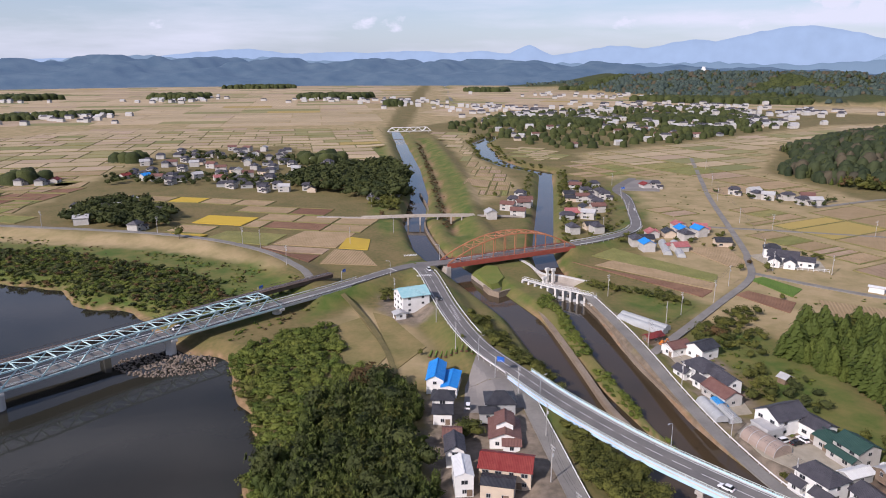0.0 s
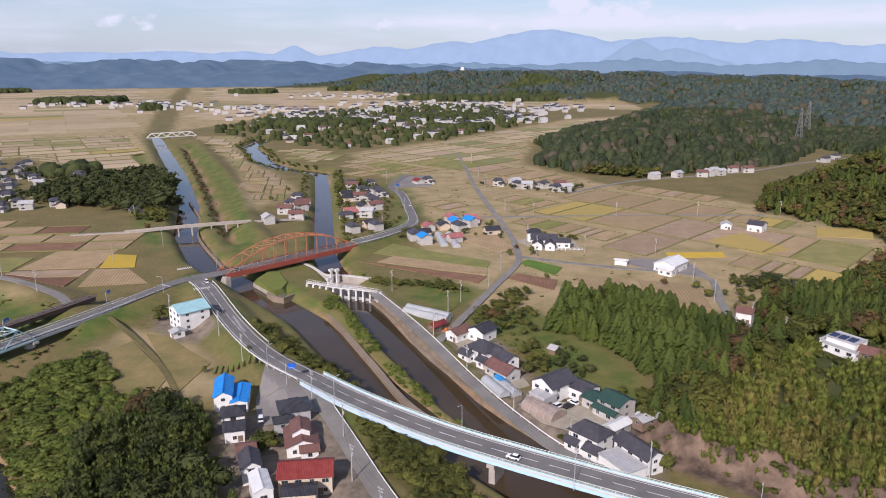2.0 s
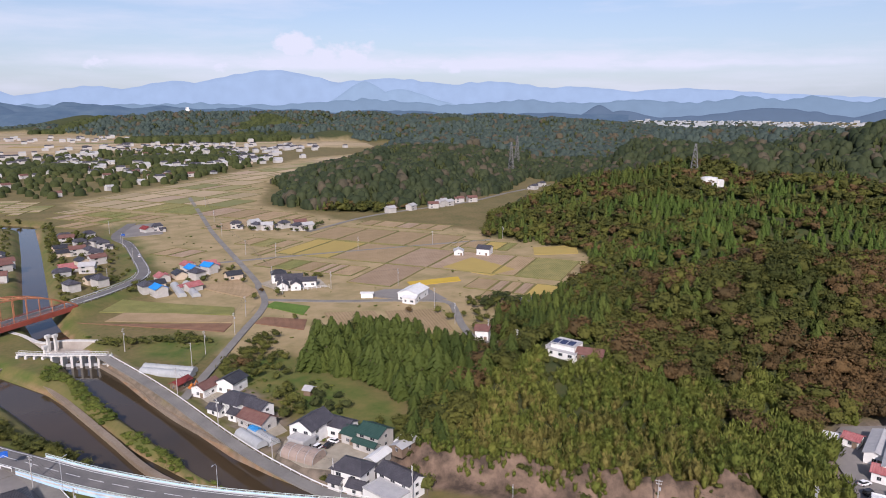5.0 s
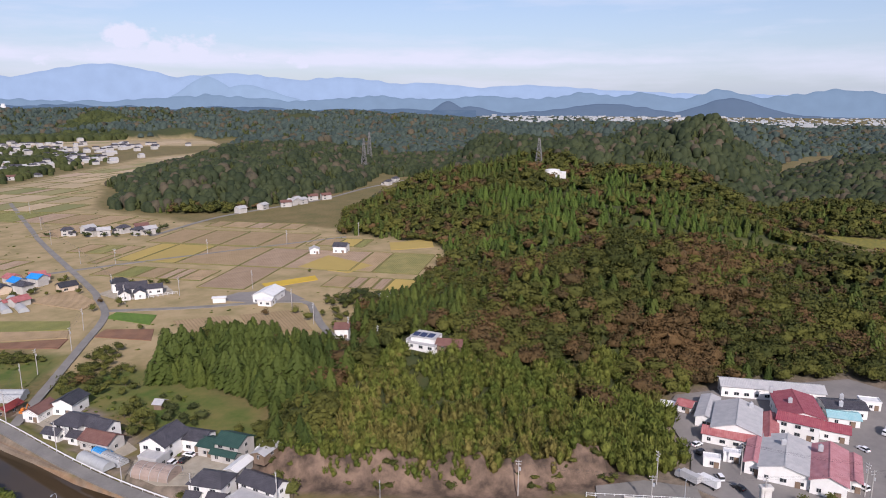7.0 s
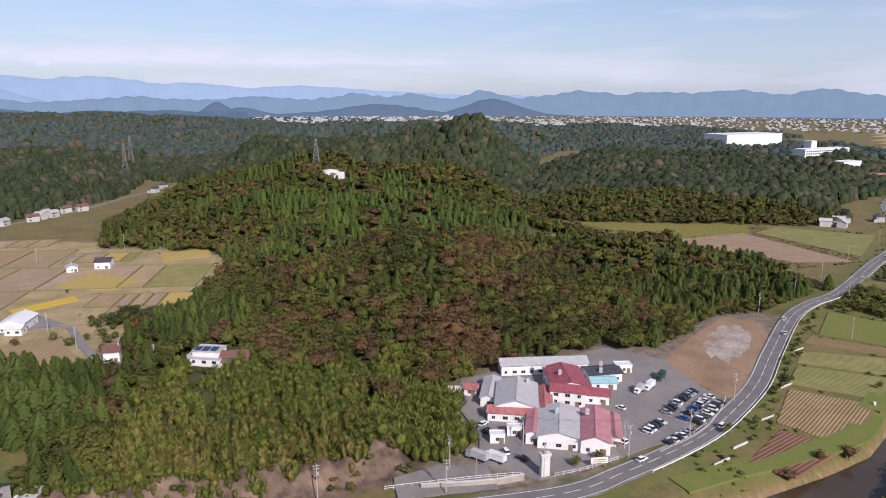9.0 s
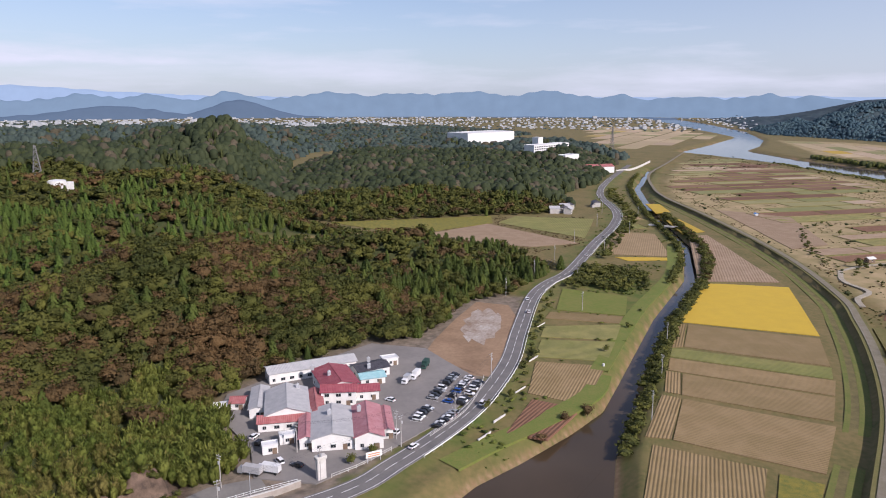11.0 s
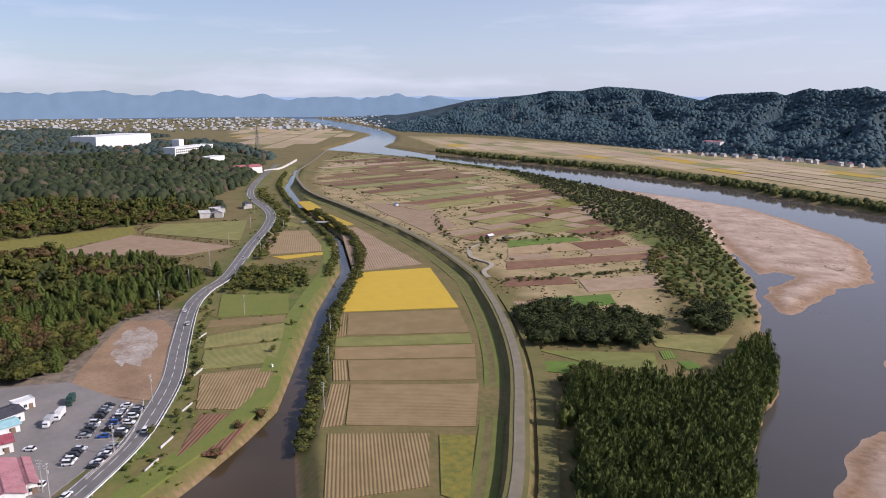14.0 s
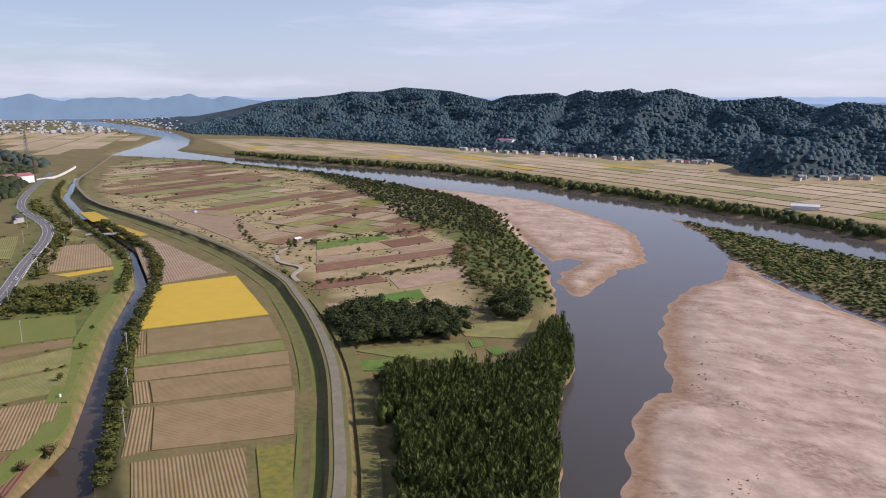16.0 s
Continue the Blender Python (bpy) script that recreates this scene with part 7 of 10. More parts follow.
def arch_bridge():
    a, b = Vector((1, 381, 5)), Vector((78, 420, 5))
    d = b - a
    L, ang = d.length, math.degrees(math.atan2(d.y, d.x))
    top = empty("arch_bridge", pose(a.x, a.y, a.z, 0, 0, ang), "orange-red steel arch bridge over two canals", "bridge")
    rise, n, hw = 12.3, 12, 4.9
    zz = lambda s: 4 * rise * (s / L) * (1 - s / L) + 0.4
    for sd in (-1, 1):
        bm = bmesh.new()
        pts = [(L * i / 24, sd * hw, zz(L * i / 24)) for i in range(25)]
        for p, q in zip(pts, pts[1:]):
            beam(bm, p, q, 0.5, 0.6)
        part("arch_rib", bm, M_ORANGE, top)
        part("deck_girder", boxes((L / 2, sd * hw, -2.5, L + 1.5, 0.7, 2.7), bevel=0.05), M_RED, top, "deep red edge girder")
        for i in range(1, n):
            s = L * i / n
            part("hanger", beam(bmesh.new(), (s, sd * hw, 0), (s, sd * hw, zz(s)), 0.3, 0.3), M_ORANGE, top)
        bm = bmesh.new()
        for i in range(0, 43):
            box(bm, L * i / 42, sd * (hw - 0.7), 0.2, 0.09, 0.09, 1.0)
        for z in (0.7, 1.15):
            box(bm, L / 2, sd * (hw - 0.7), z, L, 0.09, 0.1)
        part("railing", bm, M_RED, top)
    for i in range(2, n - 1):
        s = L * i / n
        part("cross_beam", beam(bmesh.new(), (s, -hw, zz(s)), (s, hw, zz(s)), 0.32), M_ORANGE, top)
        if i < n - 2:
            s2 = L * (i + 1) / n
            bm = beam(bmesh.new(), (s, -hw, zz(s)), (s2, hw, zz(s2)), 0.2)
            beam(bm, (s, hw, zz(s)), (s2, -hw, zz(s2)), 0.2)
            part("wind_brace", bm, M_ORANGE, top)
    for s in (-0.5, L + 0.5):
        part("abutment", boxes((s, 0, -9, 3, 12, 7.6), bevel=0.1), M_CONCRETE, top, "stained concrete abutment")
    part("slab", boxes((L / 2, 0, -1.2, L, 9.2, 0.9)), M_CONCRETE, top, "grey concrete deck slab")


arch_bridge()


def truss_bridge():
    qs = along(ROAD_WEST, 92, 92 + 36 * 6.5, 6.5)
    top = empty("truss_bridge", pose(qs[0][0], qs[0][1], 0), "pale turquoise steel truss road bridge over the river", "bridge")
    base = Vector((qs[0][0], qs[0][1], 0))
    P = lambda q, off, dz: side_point(q, off, dz) - base
    hw, hi = 4.3, 5.7
    spans = len(qs) - 1
    for k in (0,):
        seg = qs[k:k + spans + 1]
        if len(seg) < 3:
            break
        for sd in (-1, 1):
            loc = [(q[0] - base.x, q[1] - base.y, q[2], q[3]) for q in seg]
            part("chord", chord_strip(bmesh.new(), loc, sd * hw, 0.55, -0.9, -0.35), M_CYAN, top, "lower chord")
            part("chord", chord_strip(bmesh.new(), loc[1:-1], sd * hw, 0.5, hi - 0.25, hi + 0.25), M_CYAN, top, "upper chord")
            for i, (p, q) in enumerate(zip(seg, seg[1:])):
                up = i % 2 == 0
                lo1 = i == 0
                a = P(p, sd * hw, -0.4 if up else hi)
                b = P(q, sd * hw, hi if up else -0.4)
                part("diagonal", beam(bmesh.new(), a, b, 0.42, 0.36), M_CYAN, top)
        for i, p in enumerate(seg[1:-1]):
            part("strut", beam(bmesh.new(), P(p, -hw, hi), P(p, hw, hi), 0.36), M_CYAN, top)
        for p, q in zip(seg[1:-2], seg[2:-1]):
            part("wind_brace", beam(bmesh.new(), P(p, -hw, hi), P(q, hw, hi), 0.2), M_CYAN, top)
    part("deck", chord_strip(bmesh.new(), [(q[0] - base.x, q[1] - base.y, q[2], q[3]) for q in along(ROAD_WEST, 50, 330, 8)], 0, 7.8, -1.5, -0.35), M_STEEL, top, "grey deck and floor beams")
    for sd in (-1, 1):
        bm = chord_strip(bmesh.new(), [(q[0] - base.x, q[1] - base.y, q[2], q[3]) for q in along(ROAD_WEST, 40, 330, 8)], sd * 3.6, 0.12, 0.55, 0.9)
        part("guard_rail", bm, M_WHITE_RAIL, top)
    for i in (0, 8, 18, 28):
        q = qs[i]
        bm = rod(bmesh.new(), (0, 0, -7), (0, 0, q[2] - 2.6), 2.2, 2.2, 20)
        box(bm, 0, 0, q[2] - 2.6, 2.6, 9.5, 1.1, math.degrees(q[3]), bevel=0.1)
        pr = part("pier", bm, M_CONC_LIGHT, top, "round pale concrete pier")
        pr.location = (q[0] - base.x, q[1] - base.y, 0)
    return qs


truss_bridge()


def rail_bridge():
    line = [(-60, 360, 5.2), (-69, 350, 5.2), (-103, 315, 5.2), (-137, 276, 5.2), (-167, 245, 5.2), (-260, 150, 5.2), (-340, 70, 5.2)]
    qs = along(line, 0, 400, 3.0)
    top = empty("railway_bridge", pose(0, 0, 0), "dark brown steel railway girder bridge over the river", "bridge")
    for sd in (-1, 1):
        part("girder", chord_strip(bmesh.new(), qs, sd * 1.6, 0.35, -2.3, -0.2), M_RUSTY, top)
        bm = chord_strip(bmesh.new(), qs, sd * 2.5, 0.08, 0.95, 1.05)
        for q in qs:
            beam(bm, side_point(q, sd * 2.5, -0.2), side_point(q, sd * 2.5, 1.0), 0.1)
        part("railing", bm, M_RUSTY, top)
        part("rail", chord_strip(bmesh.new(), qs, sd * 0.55, 0.09, 0.08, 0.24), M_STEEL, top)
    part("walkway", chord_strip(bmesh.new(), qs, 0, 5.0, -0.25, -0.1), M_RUSTY, top)
    for q in qs[1::2]:
        beamed = beam(bmesh.new(), side_point(q, -1.3, 0), side_point(q, 1.3, 0), 0.24)
        part("sleeper", beamed, M_RUSTY, top)
    for q in qs[18::22]:
        part("pier", boxes((q[0], q[1], -7, 3.0, 5.0, 9.9, math.degrees(q[3])), bevel=0.2), M_CONC_LIGHT, top, "pale concrete pier")


rail_bridge()


def girder_bridge():
    """The long curved road bridge with pale blue girders."""
    qs = along(ROAD_SOUTH, 150, 322, 4.0)
    top = empty("girder_bridge", pose(0, 0, 0), "curved road bridge with pale blue steel girders", "bridge")
    for off in (-4.0, 0, 4.0):
        part("girder", chord_strip(bmesh.new(), qs, off, 0.4, -2.4, -0.55), M_GIRDER, top)
    part("slab", chord_strip(bmesh.new(), qs, 0, 10.6, -0.6, -0.05), M_CONC_LIGHT, top, "pale concrete deck edge")
    for sd in (-1, 1):
        part("fascia", chord_strip(bmesh.new(), qs, sd * 5.2, 0.16, -1.0, 0.3), M_GIRDER, top)
        bm = chord_strip(bmesh.new(), qs, sd * 5.0, 0.1, 1.0, 1.12)
        chord_strip(bm, qs, sd * 5.0, 0.06, 0.6, 0.68)
        for q in along(ROAD_SOUTH, 150, 322, 2.0):
            beam(bm, side_point(q, sd * 5.0, 0.2), side_point(q, sd * 5.0, 1.05), 0.1)
        part("railing", bm, M_RAIL, top)
    for s in (190, 230, 268, 300):
        q = along(ROAD_SOUTH, s, s + 0.1, 1)[0]
        bm = boxes((q[0], q[1], -7, 2.0, 7.0, q[2] + 3.2, math.degrees(q[3])), (q[0], q[1], q[2] - 3.6, 2.4, 9.4, 1.1, math.degrees(q[3])), bevel=0.08)
        part("pier", bm, M_CONCRETE, top, "stained concrete pier")


girder_bridge()


def lane_bridge():
    top = empty("lane_bridge", pose(0, 0, 0), "low concrete lane bridge on slim piers over the canal", "bridge")
    for x, y in ((-26, 513), (-17, 513), (-4, 513), (6, 514), (14, 514)):
        part("pier", boxes((x, y, -7, 1.0, 3.6, 9.4, 0), bevel=0.05), M_CONCRETE, top)
    for sd in (-1, 1):
        part("railing", chord_strip(bmesh.new(), along(LANE_CANAL, 34, 120, 5), sd * 1.6, 0.12, 0.1, 0.8), M_CONCRETE, top)


lane_bridge()


def far_bridge():
    a, b = Vector((-90, 1150, 3)), Vector((-20, 1170, 3))
    d = b - a
    L, ang = d.length, math.degrees(math.atan2(d.y, d.x))
    top = empty("footbridge", pose(a.x, a.y, a.z, 0, 0, ang), "white steel truss bridge far over the canal", "bridge")
    part("deck", boxes((L / 2, 0, -0.8, L, 5, 0.8)), M_CONC_LIGHT, top)
    for sd in (-1, 1):
        for i in range(10):
            s, s2 = L * i / 10, L * (i + 1) / 10
            part("diagonal", beam(bmesh.new(), (s, sd * 2.5, 0 if i % 2 == 0 else 6), (s2, sd * 2.5, 6 if i % 2 == 0 else 0), 0.5), M_WHITE_RAIL, top)
        part("chord", beam(bmesh.new(), (L / 10, sd * 2.5, 6), (L * 0.9, sd * 2.5, 6), 0.5), M_WHITE_RAIL, top)
    for s in (4, L / 2, L - 4):
        part("pier", boxes((s, 0, -9, 1.5, 4, 8.3)), M_CONCRETE, top)


far_bridge()


def weir():
    line = [(43, 360, 0), (51, 352, 0), (57, 346, 0), (66, 340, 0), (76, 331, 0)]
    top = empty("weir", pose(0, 0, 0), "concrete weir with white piers and gates in the canal", "weir")
    for q in along(line, 1, 44, 4.2):
        part("pier", boxes((q[0], q[1], -7, 1.1, 4.5, 8.4, math.degrees(q[3])), bevel=0.1), M_CONC_LIGHT, top)
    for q in along(line, 3.1, 42, 4.2):
        part("gate", boxes((q[0], q[1], -6, 3.2, 0.3, 3.4, math.degrees(q[3])), bevel=0.03), M_STEEL, top, "dark steel gate leaf")
    part("walkway", chord_strip(bmesh.new(), along(line, 0, 46, 3), 0, 2.2, 1.3, 1.75), M_CONC_LIGHT, top)
    for sd in (-1, 1):
        bm = chord_strip(bmesh.new(), along(line, 0, 46, 3), sd * 1.0, 0.08, 2.7, 2.8)
        for q in along(line, 0, 46, 1.5):
            beam(bm, side_point(q, sd * 1.0, 1.7), side_point(q, sd * 1.0, 2.75), 0.08)
        part("railing", bm, M_WHITE_RAIL, top)
    up = [(46, 402, 0), (50, 392, 0), (55, 374, 0), (65, 370, 0), (79, 358, 0)]
    part("upper_walkway", chord_strip(bmesh.new(), along(up, 0, 60, 3), 0, 2.0, 0.2, 0.6), M_CONC_LIGHT, top)
    part("upper_wall", chord_strip(bmesh.new(), along(up, 0, 60, 3), 0.6, 0.8, -7, 0.2), M_CONCRETE, top)
    part("apron", chord_strip(bmesh.new(), along([(51, 378, 0), (60, 362, 0), (70, 352, 0)], 0, 40, 4), 0, 13, -5.4, -2.9), M_CONCRETE, top, "brown stained concrete apron")
    for x, y in ((53, 352), (57, 368), (60, 367)):
        part("gate_tower", boxes((x, y, -5, 1.2, 1.2, 9, 30), (x, y, 4, 2.4, 1.6, 1.4, 30), bevel=0.05), M_CONC_LIGHT, top)


weir()


def wall_line(name, pts, w, h, z0, material, label, category="wall", step=8.0):
    top = empty(name, pose(0, 0, 0), label, category)
    part("coping", chord_strip(bmesh.new(), along(pts, 0, 2000, step), 0, w * 1.25, h - 0.15, h), M_CANALWALL if material is M_CANALWALL else M_CONC_LIGHT, top)
    part("panel", chord_strip(bmesh.new(), along(pts, 0, 2000, step), 0, w, z0, h - 0.15), material, top)


wall_line("canal_wall", [(43, 350, 0), (49.5, 300, 0), (55, 252, 0), (58, 224, 0), (63, 205, 0), (70, 188, 0)], 1.8, -1.9, -7, M_CANALWALL, "long stained concrete wall between two canals")
wall_line("canal_wall", [(71, 335, 0), (76, 300, 0), (78, 262, 0), (85, 222, 0), (92, 194, 0), (104, 160, 0)], 1.0, -2.4, -7, M_CANALWALL, "concrete canal wall under the bank lane")
wall_line("canal_wall", [(22, 358, 0), (27, 345, 0), (36, 352, 0), (44, 354, 0)], 1.0, -1.0, -7, M_CANALWALL, "concrete wall round a grassy mound")
wall_line("canal_wall", [(2, 410, 0), (-1, 430, 0), (-13, 500, 0), (-12, 560, 0), (-22, 640, 0)], 1.0, -2.2, -7, M_CANALWALL, "low concrete canal edge")


def mound():
    """A grassy hump between the canals with a concrete skirt."""
    foot, top = [(16, 379), (25, 405), (33, 398), (36, 372), (31, 356), (26, 352)], [(19, 372), (25, 390), (31, 385), (33, 366), (29, 356), (25, 353)]
    bm = bmesh.new()
    rows = [[bm.verts.new((x, y, z)) for x, y in ring] for ring, z in ((foot, -7.0), (foot, -1.8), (top, 0.9))]
    n = len(foot)
    for a, b in zip(rows, rows[1:]):
        for i in range(n):
            f = bm.faces.new((a[i], a[(i + 1) % n], b[(i + 1) % n], b[i]))
            f.material_index = 1 if a is rows[0] else 0
    bm.faces.new(rows[2])
    bmesh.ops.recalc_face_normals(bm, faces=bm.faces[:])
    tagged(new("mound", bm_mesh("mound", bm, M_GRASSBRIGHT, M_CONCRETE)), "grassy mound with a stained concrete skirt between canals", "mound", kind="structure")


M_GRASSBRIGHT = mat("bright green grass", (0.095, 0.150, 0.020), (0.16, 0.165, 0.040), 0.95, 0.15, bump=0.9, fine=0.5)
mound()
POSTS = {}


def guard_rail(pts, off, s0, s1, material, label, h=0.85, step=5.0):
    top = empty("guard_rail", pose(0, 0, 0), label, "guard rail", "guard rails")
    qs = along(pts, s0, s1, step)
    if len(qs) < 2:
        return
    part("beam", chord_strip(bmesh.new(), qs, off, 0.14, h - 0.4, h), material, top)
    if (material.name, h) not in POSTS:
        POSTS[(material.name, h)] = bm_mesh("post", boxes((0, 0, -0.6, 0.14, 0.14, h + 0.5)), material)
    for q in qs:
        o = new("post", POSTS[(material.name, h)])
        o.parent = top
        o.location = side_point(q, off)


guard_rail(ROAD_SOUTH, 5.0, 8, 150, M_WHITE_RAIL, "white steel guard rail along the road")
guard_rail(ROAD_SOUTH, -5.0, 14, 110, M_WHITE_RAIL, "white steel guard rail along the road")
guard_rail(ROAD_NORTH, -4.8, 20, 170, M_WHITE_RAIL, "white guard rail on the embankment")
guard_rail(ROAD_NORTH, 4.8, 20, 170, M_WHITE_RAIL, "white guard rail on the embankment")
guard_rail(ROAD_EAST, 4.6, 108, 190, M_WHITE_RAIL, "white guard rail beyond the arch bridge")
guard_rail(ROAD_EAST, -4.6, 108, 190, M_WHITE_RAIL, "white guard rail beyond the arch bridge")
guard_rail(ROAD_SOUTH, 5.0, 440, 700, M_WHITE_RAIL, "white guard rail beside the paddies")
guard_rail(ROAD_SOUTH, 5.0, 760, 1050, M_WHITE_RAIL, "white guard rail beside the paddies")
guard_rail(LANE_BANK, -2.4, 5, 190, M_WHITE_RAIL, "long white rail along the canal lane", 0.7)
guard_rail(LANE_HOUSES, -2.9, 20, 115, M_WHITE_RAIL, "low white kerb rail beside the lane", 0.6)


def paint_lines(pts, s0, s1, offs, name, dz, dash=0):
    v, f, n = [], [], 0
    for off in offs:
        p = along(pts, s0, s1, 3.0)
        for i, (a, b) in enumerate(zip(p, p[1:])):
            if dash and off == 0 and i % 3 == 2:
                continue
            c = [side_point(a, off - 0.11, dz), side_point(a, off + 0.11, dz), side_point(b, off + 0.11, dz), side_point(b, off - 0.11, dz)]
            v += [tuple(q) for q in c]
            f.append((n, n + 1, n + 2, n + 3))
            n += 4
    tagged(new(name, np_mesh(name, v, f, M_LINE)), "white painted road lines", "road marking", kind="structure")


paint_lines(ROAD_SOUTH, 12, 1300, (-3.6, 0, 3.6), "trim_main_lines", 0.045, 1)
paint_lines(ROAD_NORTH, 20, 500, (-3.4, 0, 3.4), "trim_north_lines", 0.055, 1)
paint_lines(ROAD_EAST, 20, 320, (-3.2, 3.2), "trim_east_lines", 0.075)
paint_lines(ROAD_WEST, 20, 320, (-2.9, 2.9), "trim_bridge_lines", 0.065)
# zebra crossings and stop lines at the junction
for (cx, cy, ang, n, kind) in ((-10, 357, -80, 9, "z"), (-19, 397, 104, 9, "z"), (-28, 367, 40, 8, "z"), (1, 382, 25, 8, "z")):
    ca, sn = math.cos(radians(ang)), math.sin(radians(ang))
    top = empty("zebra_crossing", pose(cx, cy, 4.62, 0, 0, ang), "white zebra crossing painted on the asphalt", "road marking")
    for i in range(n):
        part("stripe", boxes((0, (i - n / 2 + 0.5) * 0.9, 0, 3.0, 0.45, 0.012)), M_LINE, top)
top = empty("striped_island", pose(5.5, 300, 4.56, 0, 0, -80), "white hatched marking in the road's middle", "road marking")
for i in range(9):
    part("stripe", boxes((i * 2.4 - 10, 0, 0, 0.5, 1.6, 0.012, 40)), M_LINE, top)


M_VERGE_GREEN = mat("fresh verge grass", (0.085, 0.120, 0.020), (0.150, 0.145, 0.040), 0.95, 0.15, bump=0.8, fine=0.4)
M_LEVEEGRASS = mat("mown olive grass", (0.100, 0.103, 0.028), (0.165, 0.142, 0.052), 0.95, 0.10, bump=0.7, fine=0.4)
M_SOIL_DRY = mat("brown ditch grass", (0.17, 0.14, 0.055), (0.10, 0.085, 0.035), 0.95, 0.2, bump=0.8)

# ---- yards ----
def drape(name, quad, material, label, category="yard"):
    """Paving that follows the ground, over four corners."""
    (ax, ay), (bx, by), (cx, cy), (dx, dy) = quad
    n = 10
    u, v = np.meshgrid(np.linspace(0, 1, n), np.linspace(0, 1, n))
    X = (1 - v) * ((1 - u) * ax + u * bx) + v * ((1 - u) * dx + u * cx)
    Y = (1 - v) * ((1 - u) * ay + u * by) + v * ((1 - u) * dy + u * cy)
    V, f = field_mesh(quad, 0.06, X, Y, n - 1, n - 1, height(X, Y))
    tagged(new(name, np_mesh(name, V, f, material)), label, category, kind="structure")


def yard(name, poly, material, label, dz=0.25, category="yard", level=None):
    bm = bmesh.new()
    c = np.array(poly)
    z = float(np.max(height(c[:, 0], c[:, 1]))) + dz if level is None else level
    f = bm.faces.new([bm.verts.new((x, y, z)) for x, y in poly])
    if f.normal.z < 0 or (f.normal_update() or f.normal.z < 0):
        f.normal_flip()
    r = bmesh.ops.extrude_face_region(bm, geom=[f])
    for v in [v for v in r["geom"] if isinstance(v, bmesh.types.BMVert)]:
        pass
    for v in f.verts:
        v.co.z -= 1.2
    bmesh.ops.recalc_face_normals(bm, faces=bm.faces[:])
    tagged(new(name, bm_mesh(name, bm, material)), label, category, kind="structure")
    return z


Z_LOT = yard("pavement_factory", YARD, M_LOT, "grey asphalt yard and car park of the factory", 0.2)
yard("pavement_dirt", EARTH, M_EARTH, "bare brown earth yard", level=0.70)
M_SLAB = mat("cracked pale concrete and rubble", (0.50, 0.46, 0.41), (0.23, 0.165, 0.115), 0.9, 0.09, bump=0.5, fine=0.3, detail=9)
SLAB = [(348 + 27 * math.cos(k * 0.2618) * (1 + 0.17 * math.sin(k * 2.4) + 0.09 * math.sin(k * 5.1)) + 7 * math.sin(k * 0.2618), -14 - 8 * math.cos(k * 0.2618) * 0.75 + 8.5 * math.sin(k * 0.2618) * (1 + 0.2 * math.sin(k * 3.3))) for k in range(24)]
yard("pavement_slab", SLAB, M_SLAB, "pale broken concrete slab in the earth yard", level=0.76)
yard("pavement_garage", [(168, 78), (184, 52), (196, 60), (190, 74), (178, 84)], M_ASPHALT_OLD, "grey yard below the cut rock", 0.2)
for quad in ([(15, 268), (26, 236), (8, 234), (12, 250)], [(26, 235.6), (30, 214), (7, 215), (8, 233.6)]):
    drape("pavement_plaza", quad, M_LOT, "pale grey forecourt beside the road")
yard("pavement_farm", [(100, 208), (112, 196), (124, 186), (118, 176), (104, 178), (96, 188), (94, 202)], M_GRAVEL, "gravel farmyard", 0.15)
yard("pavement_farm_north", [(90, 276), (92, 244), (94, 212), (104, 214), (106, 244), (100, 276)], M_GRAVEL, "gravel ground round farmhouses", 0.15)
yard("pavement_hall", [(222, 348), (238, 316), (256, 308), (262, 334), (240, 350)], M_LOT, "grey yard round a white hall", 0.25)
yard("pavement_big_farm", [(186, 412), (188, 386), (216, 378), (222, 398), (206, 420)], M_GRAVEL, "gravel yard of a large farm", 0.25)
yard("pavement_north_lot", [(168, 660), (163, 632), (196, 628), (214, 690), (190, 690)], M_LOT, "grey car park beside the road", 0.25)

# levee foot: grass strips and a dry ditch
FOOT = LEVEE_EAST[:11]
strip("verge_levee_green", [(x, y, 0.32) for x, y, _ in FOOT], 4.0, M_VERGE_GREEN, "green grass strip along the levee foot", "verge", side=-7.6, thick=0.6)
strip("verge_levee", [(x, y, 0.26) for x, y, _ in FOOT], 2.8, M_SOIL_DRY, "brown dry ditch along the levee foot", "verge", side=-11.0, thick=0.5)
strip("verge_levee_edge", [(x, y, 0.30) for x, y, _ in FOOT], 2.0, M_VERGE_GREEN, "green grass strip beside the paddies", "verge", side=-13.4, thick=0.6)
for off in (2.7, -2.7):
    strip("verge_levee_top", [(x, y, 3.34) for x, y, _ in FOOT], 1.6, M_LEVEEGRASS, "mown olive grass beside the levee track", "verge", side=off, thick=0.5)
# grass strip whose dark olive also stands in for the grove's shade
strip("verge_levee_dry", [(x, y, 0.9) for x, y, _ in FOOT[:7]], 6.5, M_LEVEEGRASS, "mown olive grass between levee and grove, darkened for its shade", "verge", side=9.5, thick=1.4)

strip("verge_creek", [(x, y, 0.35) for x, y in CREEK_E[4:8]], 8.0, M_GRASSBRIGHT, "bright green mown creek bank", "verge", side=-13.0, dz=0, thick=0.8)
strip("verge_creek_mouth", [(206, 2, 0.3), (222, -14, 0.3), (240, -34, 0.3), (262, -54, 0.3), (282, -62, 0.3)], 9.0, M_GRASSBRIGHT, "bright green grassy creek bank", "verge", dz=0, thick=0.9)


